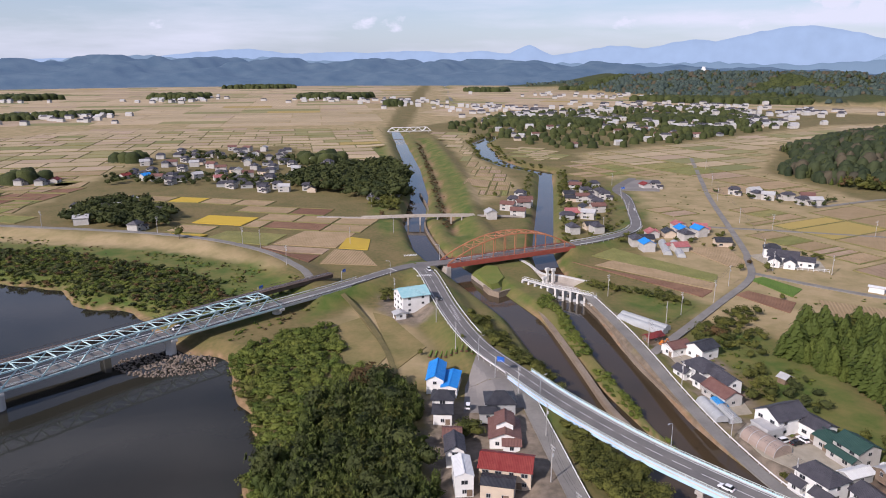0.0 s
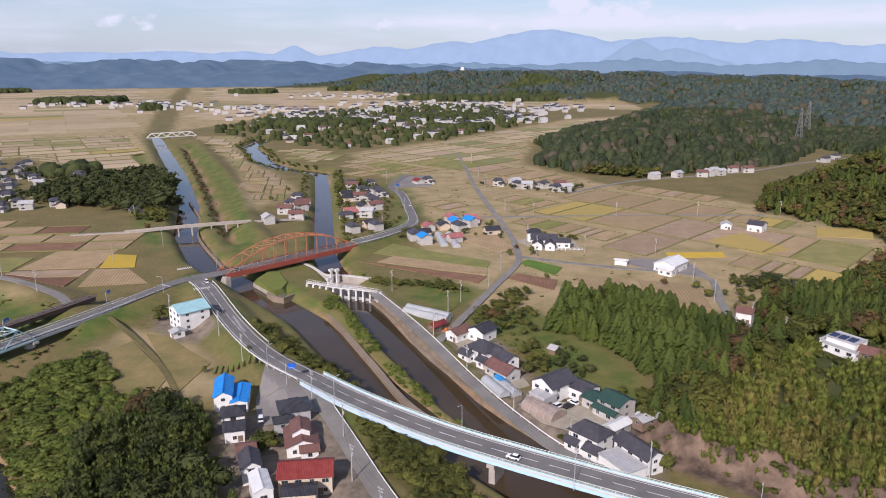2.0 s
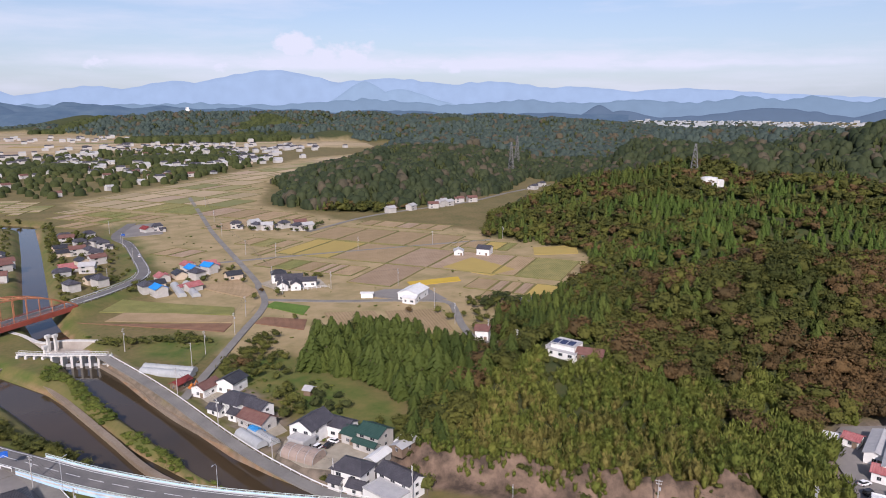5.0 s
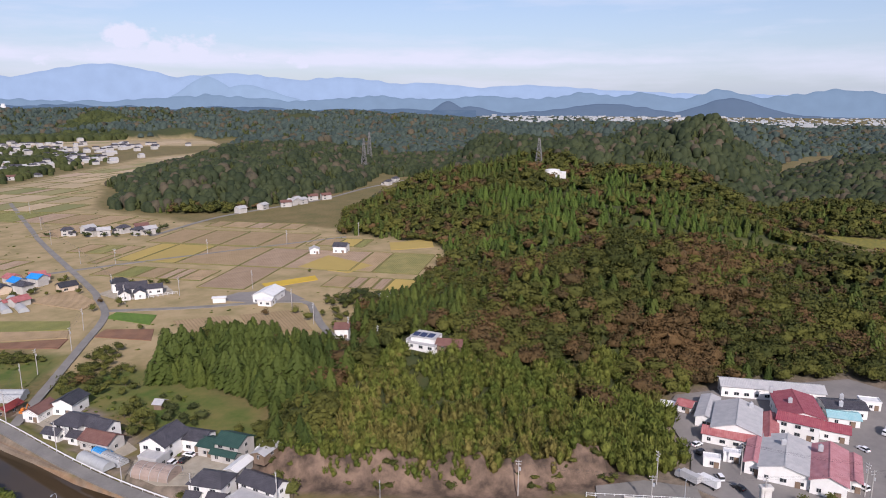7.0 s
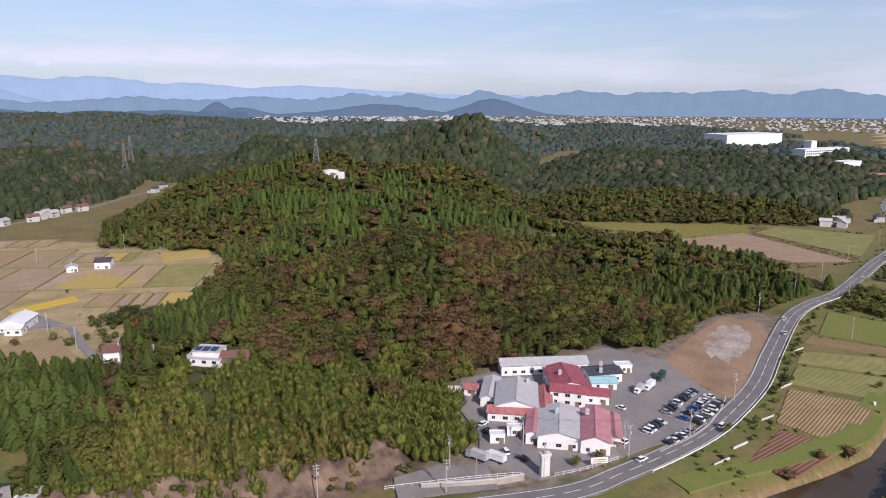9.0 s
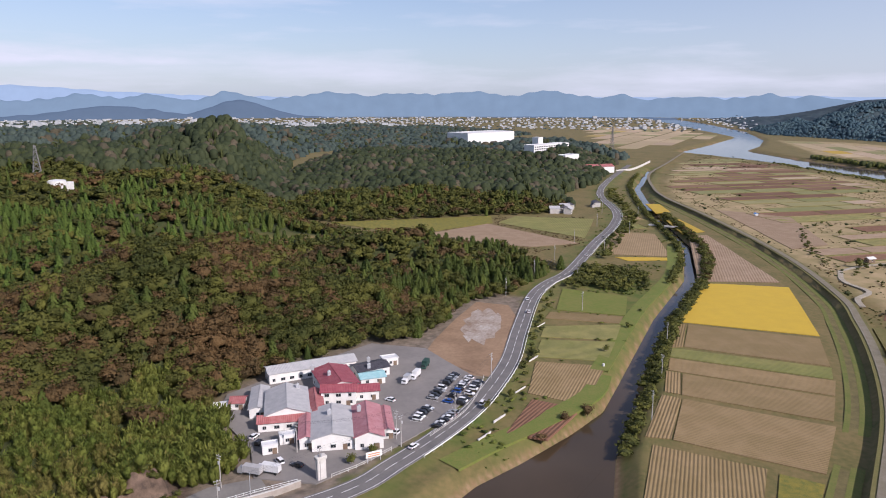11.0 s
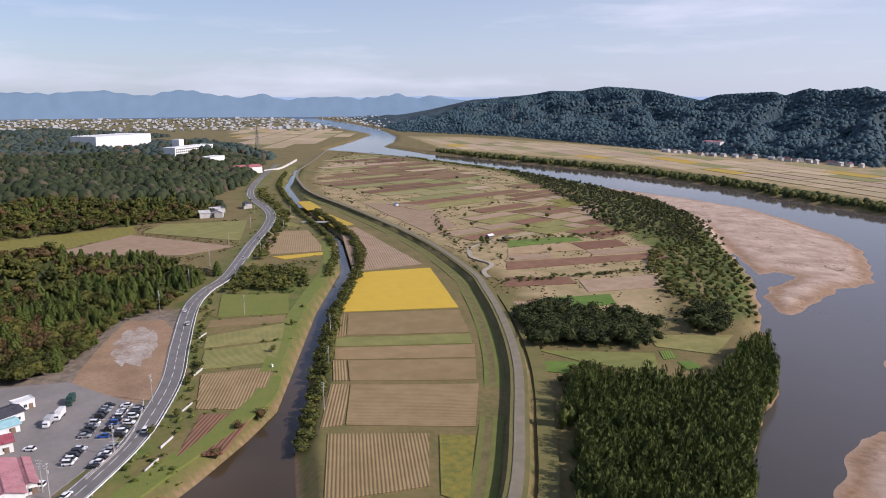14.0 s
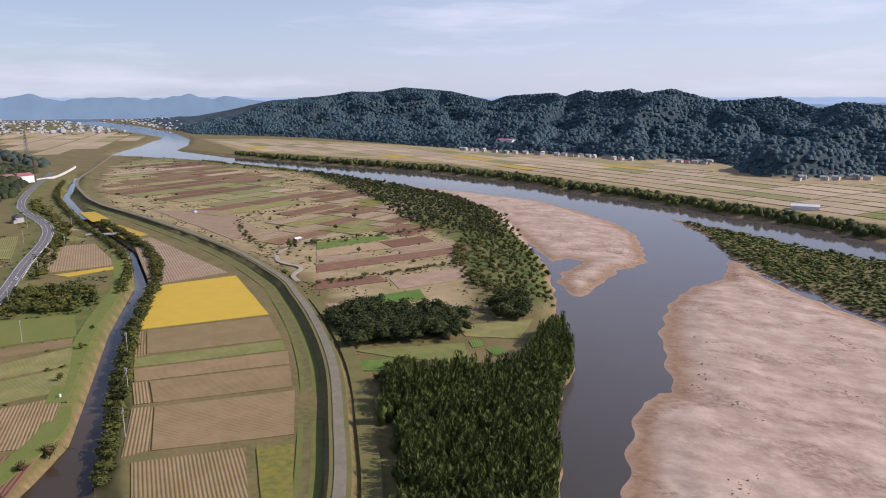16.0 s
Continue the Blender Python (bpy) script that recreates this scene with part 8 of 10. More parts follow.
# ---- buildings ----
def roof_mat(name, c1, c2, gap=0.45, rough=0.6):
    """Tiles or sheet with seams: fine ridges as relief, wear as colour."""
    m = mat(name, c1, c2, rough, 0.5)
    N, K = m.node_tree.nodes, m.node_tree.links
    wv = N.new("ShaderNodeTexWave")
    wv.inputs["Scale"].default_value, wv.inputs["Distortion"].default_value = 0.31 / gap, 0.3
    co = N.new("ShaderNodeTexCoord")
    K.new(co.outputs["Object"], wv.inputs["Vector"])
    bp = N.new("ShaderNodeBump")
    bp.inputs["Strength"].default_value, bp.inputs["Distance"].default_value = 0.6, 0.12
    K.new(wv.outputs["Fac"], bp.inputs["Height"]), K.new(bp.outputs[0], N["Principled BSDF"].inputs["Normal"])
    return m


R_DARK = roof_mat("dark grey glazed tiles", (0.045, 0.043, 0.05), (0.085, 0.08, 0.09), 0.35, 0.45)
R_BLACK = roof_mat("black tiles", (0.028, 0.028, 0.034), (0.055, 0.055, 0.06), 0.35, 0.45)
R_BROWN = roof_mat("brown sheet roof", (0.14, 0.068, 0.055), (0.19, 0.10, 0.08))
R_RED = roof_mat("dark red sheet roof", (0.17, 0.022, 0.02), (0.24, 0.05, 0.04))
R_PINK = roof_mat("faded pink sheet roof", (0.46, 0.23, 0.24), (0.36, 0.15, 0.16), 0.7)
R_CRIMSON = roof_mat("crimson sheet roof", (0.24, 0.05, 0.07), (0.32, 0.10, 0.11), 0.6)
R_BRICK = roof_mat("brick-red faded roof", (0.30, 0.085, 0.085), (0.40, 0.17, 0.16), 0.7)
R_BLUE = roof_mat("bright blue sheet roof", (0.015, 0.20, 0.62), (0.03, 0.27, 0.68), 0.5)
R_TEAL = roof_mat("pale teal sheet roof", (0.25, 0.47, 0.50), (0.36, 0.55, 0.56), 0.5)
R_GREY = roof_mat("grey sheet roof", (0.36, 0.36, 0.36), (0.46, 0.45, 0.44), 0.6)
R_GREEN = roof_mat("dark green roof", (0.02, 0.055, 0.045), (0.035, 0.075, 0.06))
R_WHITE = roof_mat("white sheet roof", (0.70, 0.70, 0.69), (0.60, 0.60, 0.58), 0.6)
W_WHITE = mat("white plaster wall", (0.76, 0.75, 0.72), (0.66, 0.65, 0.61), 0.8, 0.4)
W_VILLAGE = mat("weathered pale house walls", (0.52, 0.50, 0.46), (0.40, 0.38, 0.35), 0.8, 0.4)
W_CREAM = mat("cream wall", (0.58, 0.48, 0.36), (0.50, 0.41, 0.31), 0.85, 0.4)
W_GREY = mat("grey siding wall", (0.40, 0.40, 0.39), (0.32, 0.32, 0.31), 0.8, 0.4)
W_WOOD = mat("weathered brown boards", (0.16, 0.11, 0.075), (0.22, 0.16, 0.11), 0.85, 0.8)
M_FRAME = mat("aluminium frame", (0.55, 0.55, 0.55), (0.45, 0.45, 0.45), 0.4, 1.0, metal=0.5)
M_PANE = mat("dark window glass", (0.02, 0.025, 0.03), (0.035, 0.04, 0.045), 0.08, 1.0, spec=0.6)
M_FILM = mat("dull greenhouse film", (0.42, 0.43, 0.42), (0.33, 0.34, 0.34), 0.35, 0.3)
M_FILM_BROWN = mat("brownish greenhouse film", (0.36, 0.28, 0.23), (0.28, 0.22, 0.18), 0.4, 0.3)
M_TARP = mat("blue tarpaulin", (0.03, 0.22, 0.55), (0.05, 0.30, 0.62), 0.5, 0.8)
M_ORANGE_P = mat("orange machine paint", (0.62, 0.20, 0.02), (0.50, 0.16, 0.03), 0.5, 1.0)
M_SOLAR = mat("dark blue solar glass", (0.012, 0.02, 0.06), (0.025, 0.035, 0.09), 0.15, 1.0, spec=0.6)


def slab_roof(w, d, rise, over, hip=0.0, t=0.18):
    """A pitched roof over w x d with its ridge along w; hip: how far the ridge is drawn in."""
    a, b = w / 2 + over, d / 2 + over
    drop = rise * over / (d / 2)
    h = min(hip, a * 0.95)
    bm = bmesh.new()
    lo = [bm.verts.new(p) for p in ((-a, -b, -drop), (a, -b, -drop), (a, b, -drop), (-a, b, -drop))]
    r1, r2 = bm.verts.new((-a + h, 0, rise)), bm.verts.new((a - h, 0, rise))
    fs = [bm.faces.new((lo[0], lo[1], r2, r1)), bm.faces.new((lo[2], lo[3], r1, r2))]
    if h > 0:
        fs += [bm.faces.new((lo[1], lo[2], r2)), bm.faces.new((lo[3], lo[0], r1))]
    r = bmesh.ops.extrude_face_region(bm, geom=fs)
    for v in r["geom"]:
        if isinstance(v, bmesh.types.BMVert):
            v.co.z += t
    bmesh.ops.recalc_face_normals(bm, faces=bm.faces[:])
    return bm


def wall_shape(w, d, h, rise, gable):
    bm = bmesh.new()
    v = [bm.verts.new((x, y, z)) for z in (-1.0, h) for x, y in ((-w / 2, -d / 2), (w / 2, -d / 2), (w / 2, d / 2), (-w / 2, d / 2))]
    for i in range(4):
        j = (i + 1) % 4
        bm.faces.new((v[i], v[j], v[4 + j], v[4 + i]))
    bm.faces.new(v[3::-1]), bm.faces.new(v[4:])
    if gable:
        for x, (i, j) in ((w / 2, (5, 6)), (-w / 2, (7, 4))):
            p = bm.verts.new((x, 0, h + rise))
            bm.faces.new((v[i], v[j], p))
            q = bm.verts.new((x - math.copysign(0.25, x), 0, h + rise))
            a2, b2 = bm.verts.new((x - math.copysign(0.25, x), v[i].co.y, h)), bm.verts.new((x - math.copysign(0.25, x), v[j].co.y, h))
            bm.faces.new((b2, a2, q))
            bm.faces.new((v[i], p, q, a2)), bm.faces.new((p, v[j], b2, q))
    bmesh.ops.recalc_face_normals(bm, faces=bm.faces[:])
    return bm


def window_shape(w, h):
    """A frame with a middle bar, as one piece, and the recessed pane in it."""
    xs, zs = (-w / 2 - 0.08, -w / 2, -0.035, 0.035, w / 2, w / 2 + 0.08), (0, 0.09, h + 0.07, h + 0.16)
    bm = bmesh.new()
    g = [[[bm.verts.new((x, y, z)) for x in xs] for z in zs] for y in (-0.05, 0.05)]
    solid = lambda i, j: 0 <= i < 3 and 0 <= j < 5 and not (i == 1 and j in (1, 3))
    for i in range(3):
        for j in range(5):
            if not solid(i, j):
                continue
            f, k = g[0], g[1]
            bm.faces.new((f[i][j], f[i][j + 1], f[i + 1][j + 1], f[i + 1][j]))
            bm.faces.new((k[i][j], k[i + 1][j], k[i + 1][j + 1], k[i][j + 1]))
            for di, dj, p, q in ((-1, 0, (i, j), (i, j + 1)), (1, 0, (i + 1, j + 1), (i + 1, j)), (0, -1, (i + 1, j), (i, j)), (0, 1, (i, j + 1), (i + 1, j + 1))):
                if not solid(i + di, j + dj):
                    bm.faces.new((f[p[0]][p[1]], k[p[0]][p[1]], k[q[0]][q[1]], f[q[0]][q[1]]))
    bmesh.ops.recalc_face_normals(bm, faces=bm.faces[:])
    return bm_mesh("window", bm, M_FRAME), bm_mesh("pane", boxes((0, 0.01, 0.08, w + 0.02, 0.05, h)), M_PANE)


WINDOWS = {}


def window(parent, x, y, z, w, h, rz, simple=False):
    if (w, h) not in WINDOWS:
        WINDOWS[(w, h)] = window_shape(w, h)
    fr = new("window", WINDOWS[(w, h)][0])
    fr.parent = parent
    fr.matrix_basis = pose(x, y, z - 0.08, 0, 0, rz)
    pn = new("pane", WINDOWS[(w, h)][1])
    pn.parent = fr
    return fr


def house(name, x, y, ang, w, d, h, rise, roof, wall, label, hip=0.0, ridge="u", over=0.6, z=None, windows=True, category="house", floors=1, flat=False, group="", ext=()):
    """A house: w along the heading ang, d across; ext: lower wings (dx, dy, w, d, h, rise, ridge)."""
    if z is None:
        z = float(height(np.array([x]), np.array([y]))[0]) + 0.2
    if name == "factory_hall":
        h = h * 0.82
    top = empty(name, pose(x, y, z, 0, 0, ang), label, category, group)

    def block(bx, by, w, d, h, rise, ridge, floors, hip, flat):
        turn = 0 if ridge == "u" else 90
        rw, rd = (w, d) if ridge == "u" else (d, w)
        o = part("wall", wall_shape(rw, rd, h, rise, hip == 0 and not flat and rise > 0), wall, top)
        o.matrix_basis = pose(bx, by, 0, 0, 0, turn)
        if flat:
            bm = boxes((0, 0, h, rw + 0.3, rd + 0.3, 0.25))
            for px, py, sx, sy in ((0, rd / 2, rw + 0.3, 0.25), (0, -rd / 2, rw + 0.3, 0.25), (rw / 2, 0, 0.25, rd - 0.3), (-rw / 2, 0, 0.25, rd - 0.3)):
                box(bm, px, py, h + 0.25, sx, sy, 0.3)
            r = part("roof", bm, roof, top)
        else:
            r = part("roof", slab_roof(rw, rd, rise, over, hip), roof, top)
            r.data.transform(Matrix.Translation((0, 0, h)))
        r.matrix_basis = pose(bx, by, 0.02, 0, 0, turn)
        if not flat and rise > 0.5:
            part("ridge_cap", boxes((0, 0, h + rise + 0.1, max(0.6, rw + 2 * over - 2 * hip), 0.34, 0.2)), roof, r)
        if windows == "few":
            for fl in range(floors):
                window(top, bx - w * 0.2, by - d / 2 - 0.03, 0.95 + fl * 2.8 if h > 4 else 0.95, 2.2, 1.2, 0)
            return
        if windows:
            for fl in range(floors):
                zz = 0.95 + fl * 2.8
                if zz + 1.3 > h:
                    break
                n = max(1, int(w / 3.6))
                for i in range(n):
                    wx = (i - (n - 1) / 2) * (w / n)
                    ww = 1.7 if (i + fl) % 3 else 1.1
                    window(top, bx + wx, by - d / 2 - 0.03, zz, ww, 1.15, 0)
                    if i % 2 == 0:
                        window(top, bx + wx, by + d / 2 + 0.03, zz, ww, 1.15, 180)
                m = max(1, int(d / 6.0))
                for i in range(m):
                    wy = (i - (m - 1) / 2) * (d / m)
                    window(top, bx + w / 2 + 0.03, by + wy, zz, 1.2, 1.0, 90)
                    window(top, bx - w / 2 - 0.03, by + wy, zz, 1.2, 1.0, -90)

    block(0, 0, w, d, h, rise, ridge, floors, hip, flat)
    for bx, by, bw, bd, bh, br, bridge in ext:
        block(bx, by, bw, bd, bh, br, bridge, 1, 0.0, br == 0)
    if windows and windows != "few":
        part("door", boxes((w * 0.28, -d / 2 - 0.06, 0, 1.5, 0.12, 2.05), bevel=0.02), W_WOOD, top, "brown entrance door")
    return top


# houses beside the forecourt
house("shop_building", -2.4, 236, 86, 15, 6, 5.4, 1.6, R_BLUE, W_WHITE, "white building with a bright blue metal roof", over=0.4, floors=2, category="building")
house("shop_annex", 3.0, 233, -8, 5.6, 14, 3.6, 0.7, R_BLUE, W_WHITE, "low annex with a bright blue metal roof", ridge="v", over=0.3, category="building")
house("house", 0, 217, -3, 7.0, 6.4, 5.4, 1.7, R_BLACK, W_WHITE, "white two-storey house with black tiled roof", hip=2.5, floors=2)
house("house", 0, 209.5, -3, 6.0, 6.0, 4.2, 1.4, R_BLACK, W_WHITE, "small white house with black tiled roof")
house("shed", 2.8, 197, 0, 5.2, 5.6, 3.0, 1.0, R_BROWN, W_WOOD, "low shed with faded red-brown roof", category="shed")
house("house", 3.4, 186, 2, 5.2, 8.5, 5.4, 1.6, R_DARK, W_WHITE, "white two-storey house with dark blue-grey roof", ridge="v", floors=2)
house("storehouse", 5.4, 172.5, 5, 5.0, 10, 6.2, 0.9, R_WHITE, W_WHITE, "tall white storehouse with pale metal roof", ridge="v", over=0.2, floors=2, category="building")
house("house", 19, 214, 1, 9.5, 8.8, 4.6, 2.2, R_BLACK, W_GREY, "house with a black hipped tile roof", hip=3.6, ext=((-4.5, -5.5, 5, 4, 3, 1.0, "u"),))
house("house", 19.2, 198, -3, 9.2, 12, 3.4, 1.8, R_BROWN, W_WHITE, "white house with brown metal roofs and an upper floor", ridge="v", ext=((0, 1, 5.2, 7, 6.2, 1.3, "v"), (2, -7, 5, 3.5, 2.8, 0.9, "u")))
house("workshop", 18, 176, -12, 14.5, 9, 5.6, 2.0, R_RED, W_CREAM, "workshop with a large rusty dark red roof", over=0.5, category="building", floors=2)
house("workshop_annex", 15, 168, -12, 9, 5.6, 4.6, 0.6, R_BLACK, W_CREAM, "cream-walled annex with a black lean roof", category="building", over=0.3)
house("community_hall", -15, 318, -66, 12, 13.5, 8.2, 2.6, R_TEAL, W_WHITE, "white two-storey hall with a pale teal roof", ridge="v", floors=3, category="building")
house("shed", -20, 305, -66, 4, 5, 2.6, 0.8, R_GREY, W_WHITE, "small grey-roofed shed beside the hall", category="shed")
# farmhouses across the canal
house("farmhouse", 109, 205, -68, 9.5, 12.5, 5.6, 2.6, R_DARK, W_WHITE, "large white farmhouse with dark grey tiles", ridge="v", floors=2)
house("garage", 102.3, 200, -70, 7, 6.4, 3.6, 0, R_GREY, W_GREY, "grey flat-roofed garage building", flat=True, category="garage")
house("outbuilding", 117.5, 201, -67, 11, 7.5, 4.2, 1.5, R_DARK, W_WHITE, "white outbuilding with grey tiled roof")
house("outbuilding", 118.6, 193, -71, 5.5, 7, 3.6, 1.3, R_GREEN, W_VILLAGE, "small building with dark green and red roof")
house("farmhouse", 122.6, 186, -72, 9, 8.6, 5.2, 1.9, R_GREEN, W_VILLAGE, "two-storey house with a dark green roof", floors=2, ext=((0, -5.2, 9, 2.6, 2.8, 0.8, "u"),))
house("farmhouse", 103.5, 169.5, -66, 10.5, 8.2, 5.8, 2.1, R_DARK, W_WHITE, "two-storey white farmhouse with dark tiled roof", hip=3.0, floors=2, ext=((4.5, -4.5, 5, 4, 3, 1.2, "u"), (-3, -5, 4, 3, 2.8, 1.0, "u")))
house("shed", 116.5, 175, -71, 4, 8.4, 2.8, 0.8, R_WHITE, W_GREY, "low shed with a white sheet roof", ridge="v", category="shed")
house("shed", 129, 175, -80, 6.5, 6.5, 3.4, 1.0, R_WHITE, W_WHITE, "shed with a bright white roof", category="shed")
house("shed", 122, 168, -75, 4, 8, 2.6, 0.7, R_GREY, W_WOOD, "long low shed with grey roof", ridge="v", category="shed")
house("warehouse", 105.2, 154.5, -80, 12, 7.2, 4.6, 0, R_GREY, W_WHITE, "white warehouse with a flat grey roof", flat=True, category="warehouse")
house("warehouse", 112.2, 157, -80, 13.5, 6.6, 5.4, 1.8, R_DARK, W_WHITE, "white warehouse with a dark gabled roof", category="warehouse", floors=2)
house("shed", 88.5, 277, -62, 4, 8, 2.8, 1.0, R_RED, W_WOOD, "open shed with a red roof", ridge="v", category="shed")
house("farmhouse", 94.5, 265, -64, 6.5, 9.5, 3.6, 1.6, R_BROWN, W_WHITE, "low farmhouse with brown tiled roof", ridge="v")
house("farmhouse", 104, 262, -60, 8, 9.5, 4.6, 1.8, R_BLACK, W_WHITE, "white farmhouse with black roof", ridge="v")
house("farmhouse", 96.5, 241, -68, 10.5, 9.5, 5.4, 2.2, R_DARK, W_WHITE, "two-storey white farmhouse with grey tiles", hip=3.2, floors=2, ext=((-4, -5.5, 6, 4, 3, 1.1, "u"), (5, -5, 4, 4, 3, 1.1, "u")))
house("farmhouse", 101, 231, -74, 10, 6.2, 5.2, 1.8, R_DARK, W_WHITE, "white two-storey house with dark gabled roof", floors=2)
house("farmhouse", 97.5, 224.5, -72, 12, 7.2, 3.6, 1.9, R_BROWN, W_VILLAGE, "low old farmhouse with brown roof")
house("hut", 126, 238, -60, 3, 4, 2.3, 0.9, R_GREY, W_WOOD, "tiny wooden hut on a grassy slope", category="hut", windows=False)
# the large farm, the hall, houses by the wood
house("large_farmhouse", 199, 396, -28, 16, 10, 4.6, 2.6, R_DARK, W_WHITE, "large white farmhouse with dark tiled roofs", ridge="u", ext=((-4, -9, 6, 9, 3.6, 1.8, "v"), (4, -9, 6, 9, 3.6, 1.8, "v"), (12, -3, 9, 7, 3.8, 1.7, "u")))
house("farmhouse", 198, 409, -20, 9, 8, 6.0, 2.0, R_BLACK, W_WHITE, "two-storey farmhouse with black roof", hip=3, floors=2)
house("hall", 243, 324, -62, 12, 17, 4.6, 2.2, R_WHITE, W_WHITE, "white hall with a pale metal roof", ridge="v", category="building", ext=((3, -10, 8, 6, 3.4, 0.9, "u"),))
house("container", 222, 342, -40, 7, 3, 2.8, 0.3, R_WHITE, W_WHITE, "small white box building in a field", category="building", windows=False)
house("villa", 211, 178, -78, 10.5, 7.5, 4.6, 0, R_GREY, W_WHITE, "pale two-storey villa with flat roof and solar panels", flat=True, floors=2, z=14.2, ext=((0.5, -4.4, 12.5, 3.0, 2.5, 0, "u"), (-6.2, 0, 3.0, 7, 2.5, 0, "u")))
house("villa_annex", 214, 168, -62, 10, 6.5, 2.8, 1.5, R_BROWN, W_WOOD, "low wing with a dark brown roof", z=14.2)
for i in range(3):
    pn = empty("roof_solar_unit", pose(208.5 + i * 1.0, 181.5 - i * 3.1, 19.15, 8, 0, -78), "dark solar panel on the flat villa roof", "solar unit", "solar units")
    part("glass", boxes((0, 0, 0.05, 2.8, 4.6, 0.06)), M_SOLAR, pn)
    part("frame", boxes((0, 0, 0, 2.9, 4.7, 0.05)), M_FRAME, pn)
house("house", 221, 239, -52, 6.5, 8, 5.0, 1.6, R_BROWN, W_WHITE, "white house with brown roof at the lane's end", floors=2)
house("house", 279, 263, -30, 9, 9, 5.0, 1.8, R_GREY, W_GREY, "grey-roofed house among trees", floors=2)
house("house", 358, 386, -60, 10, 10, 5.0, 2.0, R_DARK, W_WHITE, "white house below the wooded hill", floors=2)
house("house", 342, 398, -40, 7, 8, 3.4, 1.6, R_GREY, W_WHITE, "low house with grey roof", ridge="v")

# the factory
house("factory_hall", 280, 61, -64, 37, 9, 5.4, 1.4, R_GREY, W_WHITE, "long white hall with grey sheet roof at the wood", category="factory", z=Z_LOT, floors=1)
house("factory_hall", 241, 62, -76, 15, 22, 6.2, 2.4, R_GREY, W_WHITE, "broad white hall with pale grey roof", ridge="v", category="factory", z=Z_LOT)
house("factory_hall", 247, 74, -78, 6, 20, 4.4, 0.9, R_GREY, W_WHITE, "low grey-roofed side hall", ridge="v", category="factory", z=Z_LOT)
house("factory_hall", 230.5, 61, -78, 17, 6, 4.2, 1.3, R_BRICK, W_WHITE, "low front with brick-red roof and shutters", category="factory", z=Z_LOT)
house("factory_hall", 243.5, 52, -76, 5.0, 20, 5.0, 1.0, R_BRICK, W_WHITE, "narrow wing with brick-red roof", ridge="v", category="factory", z=Z_LOT)
house("factory_hall", 264, 48, -66, 14, 20, 6.6, 1.8, R_CRIMSON, W_WHITE, "tall hall with crimson metal roof", ridge="v", category="factory", z=Z_LOT, floors=2)
house("factory_office", 251.5, 44.5, -84, 13, 6.6, 5.8, 1.4, R_CRIMSON, W_WHITE, "two-storey white office with crimson roof", category="factory", z=Z_LOT, floors=2)
house("factory_office", 257, 34.5, -80, 9, 6.8, 3.8, 1.2, R_CRIMSON, W_WHITE, "low white office with crimson roof", category="factory", z=Z_LOT)
house("factory_hall", 225, 42.5, -79, 14, 23, 5.4, 1.8, R_GREY, W_WHITE, "white hall with pale grey roof", ridge="v", category="factory", z=Z_LOT)
house("factory_hall", 225.5, 51.5, -79, 4.6, 23, 4.9, 0.8, R_PINK, W_WHITE, "lean-to with faded pink roof", ridge="v", category="factory", z=Z_LOT)
house("factory_hall", 226.5, 30.5, -80, 9.5, 24, 5.6, 1.8, R_PINK, W_WHITE, "white hall with faded pink and red roof", ridge="v", category="factory", z=Z_LOT)
house("factory_hall", 231, 24.5, -80, 3.6, 18, 4.2, 0.6, R_PINK, W_WHITE, "narrow pink-roofed side aisle", ridge="v", category="factory", z=Z_LOT)
house("factory_hall", 280, 36, -60, 14, 9, 4.6, 1.0, R_DARK, W_WHITE, "white store with dark grey roof", category="factory", z=Z_LOT)
house("factory_hall", 272, 34.5, -70, 10, 7, 3.6, 0.8, R_TEAL, W_WHITE, "low store with pale blue roof", category="factory", z=Z_LOT)
house("factory_hall", 291.5, 29, -66, 7, 4.5, 3.8, 0, R_WHITE, W_WHITE, "white flat-roofed store beside the yard", flat=True, category="factory", z=Z_LOT)
house("factory_hall", 247, 82, -85, 5, 6, 3.4, 1.0, R_BRICK, W_WHITE, "small white store with red roof", category="factory", z=Z_LOT)
house("container", 245, 88, -70, 5.5, 2.4, 2.6, 0.2, R_WHITE, W_WHITE, "white container at the wood's edge", category="container", windows=False)
for x, y in ((212, 61), (219, 57)):
    house("cabin", x, y, -70, 5, 3, 3.0, 0, R_WHITE, W_WHITE, "small white flat cabin", flat=True, category="cabin", z=Z_LOT)
for i, (x, y) in enumerate(((228, 44), (231, 34), (250, 60), (262, 50), (268, 58), (276, 36), (283, 37))):
    u = empty("roof_unit", pose(x, y, Z_LOT + (7.2 if i < 3 else 7.6 if i < 5 else 5.4), 0, 0, -75), "grey ventilation unit on the factory roof", "roof unit", "roof units")
    part("body", boxes((0, 0, -1.2, 1.4, 1.1, 2.0), bevel=0.05), M_STEEL, u)
    part("cowl", rod(bmesh.new(), (0, 0, 0.8), (0, 0, 1.2), 0.4, 0.3, 10), M_STEEL, u)
house("farm_shed", 281, -784, 20, 26, 12, 4.0, 2.0, R_WHITE, W_WHITE, "long white farm shed in the fields across the river", category="shed", windows=False)
house("village_hall", 1103, -1219, 4, 46, 16, 6.0, 2.5, R_PINK, W_WHITE, "long white hall with a faded pink roof below the mountains", category="building", windows=False)
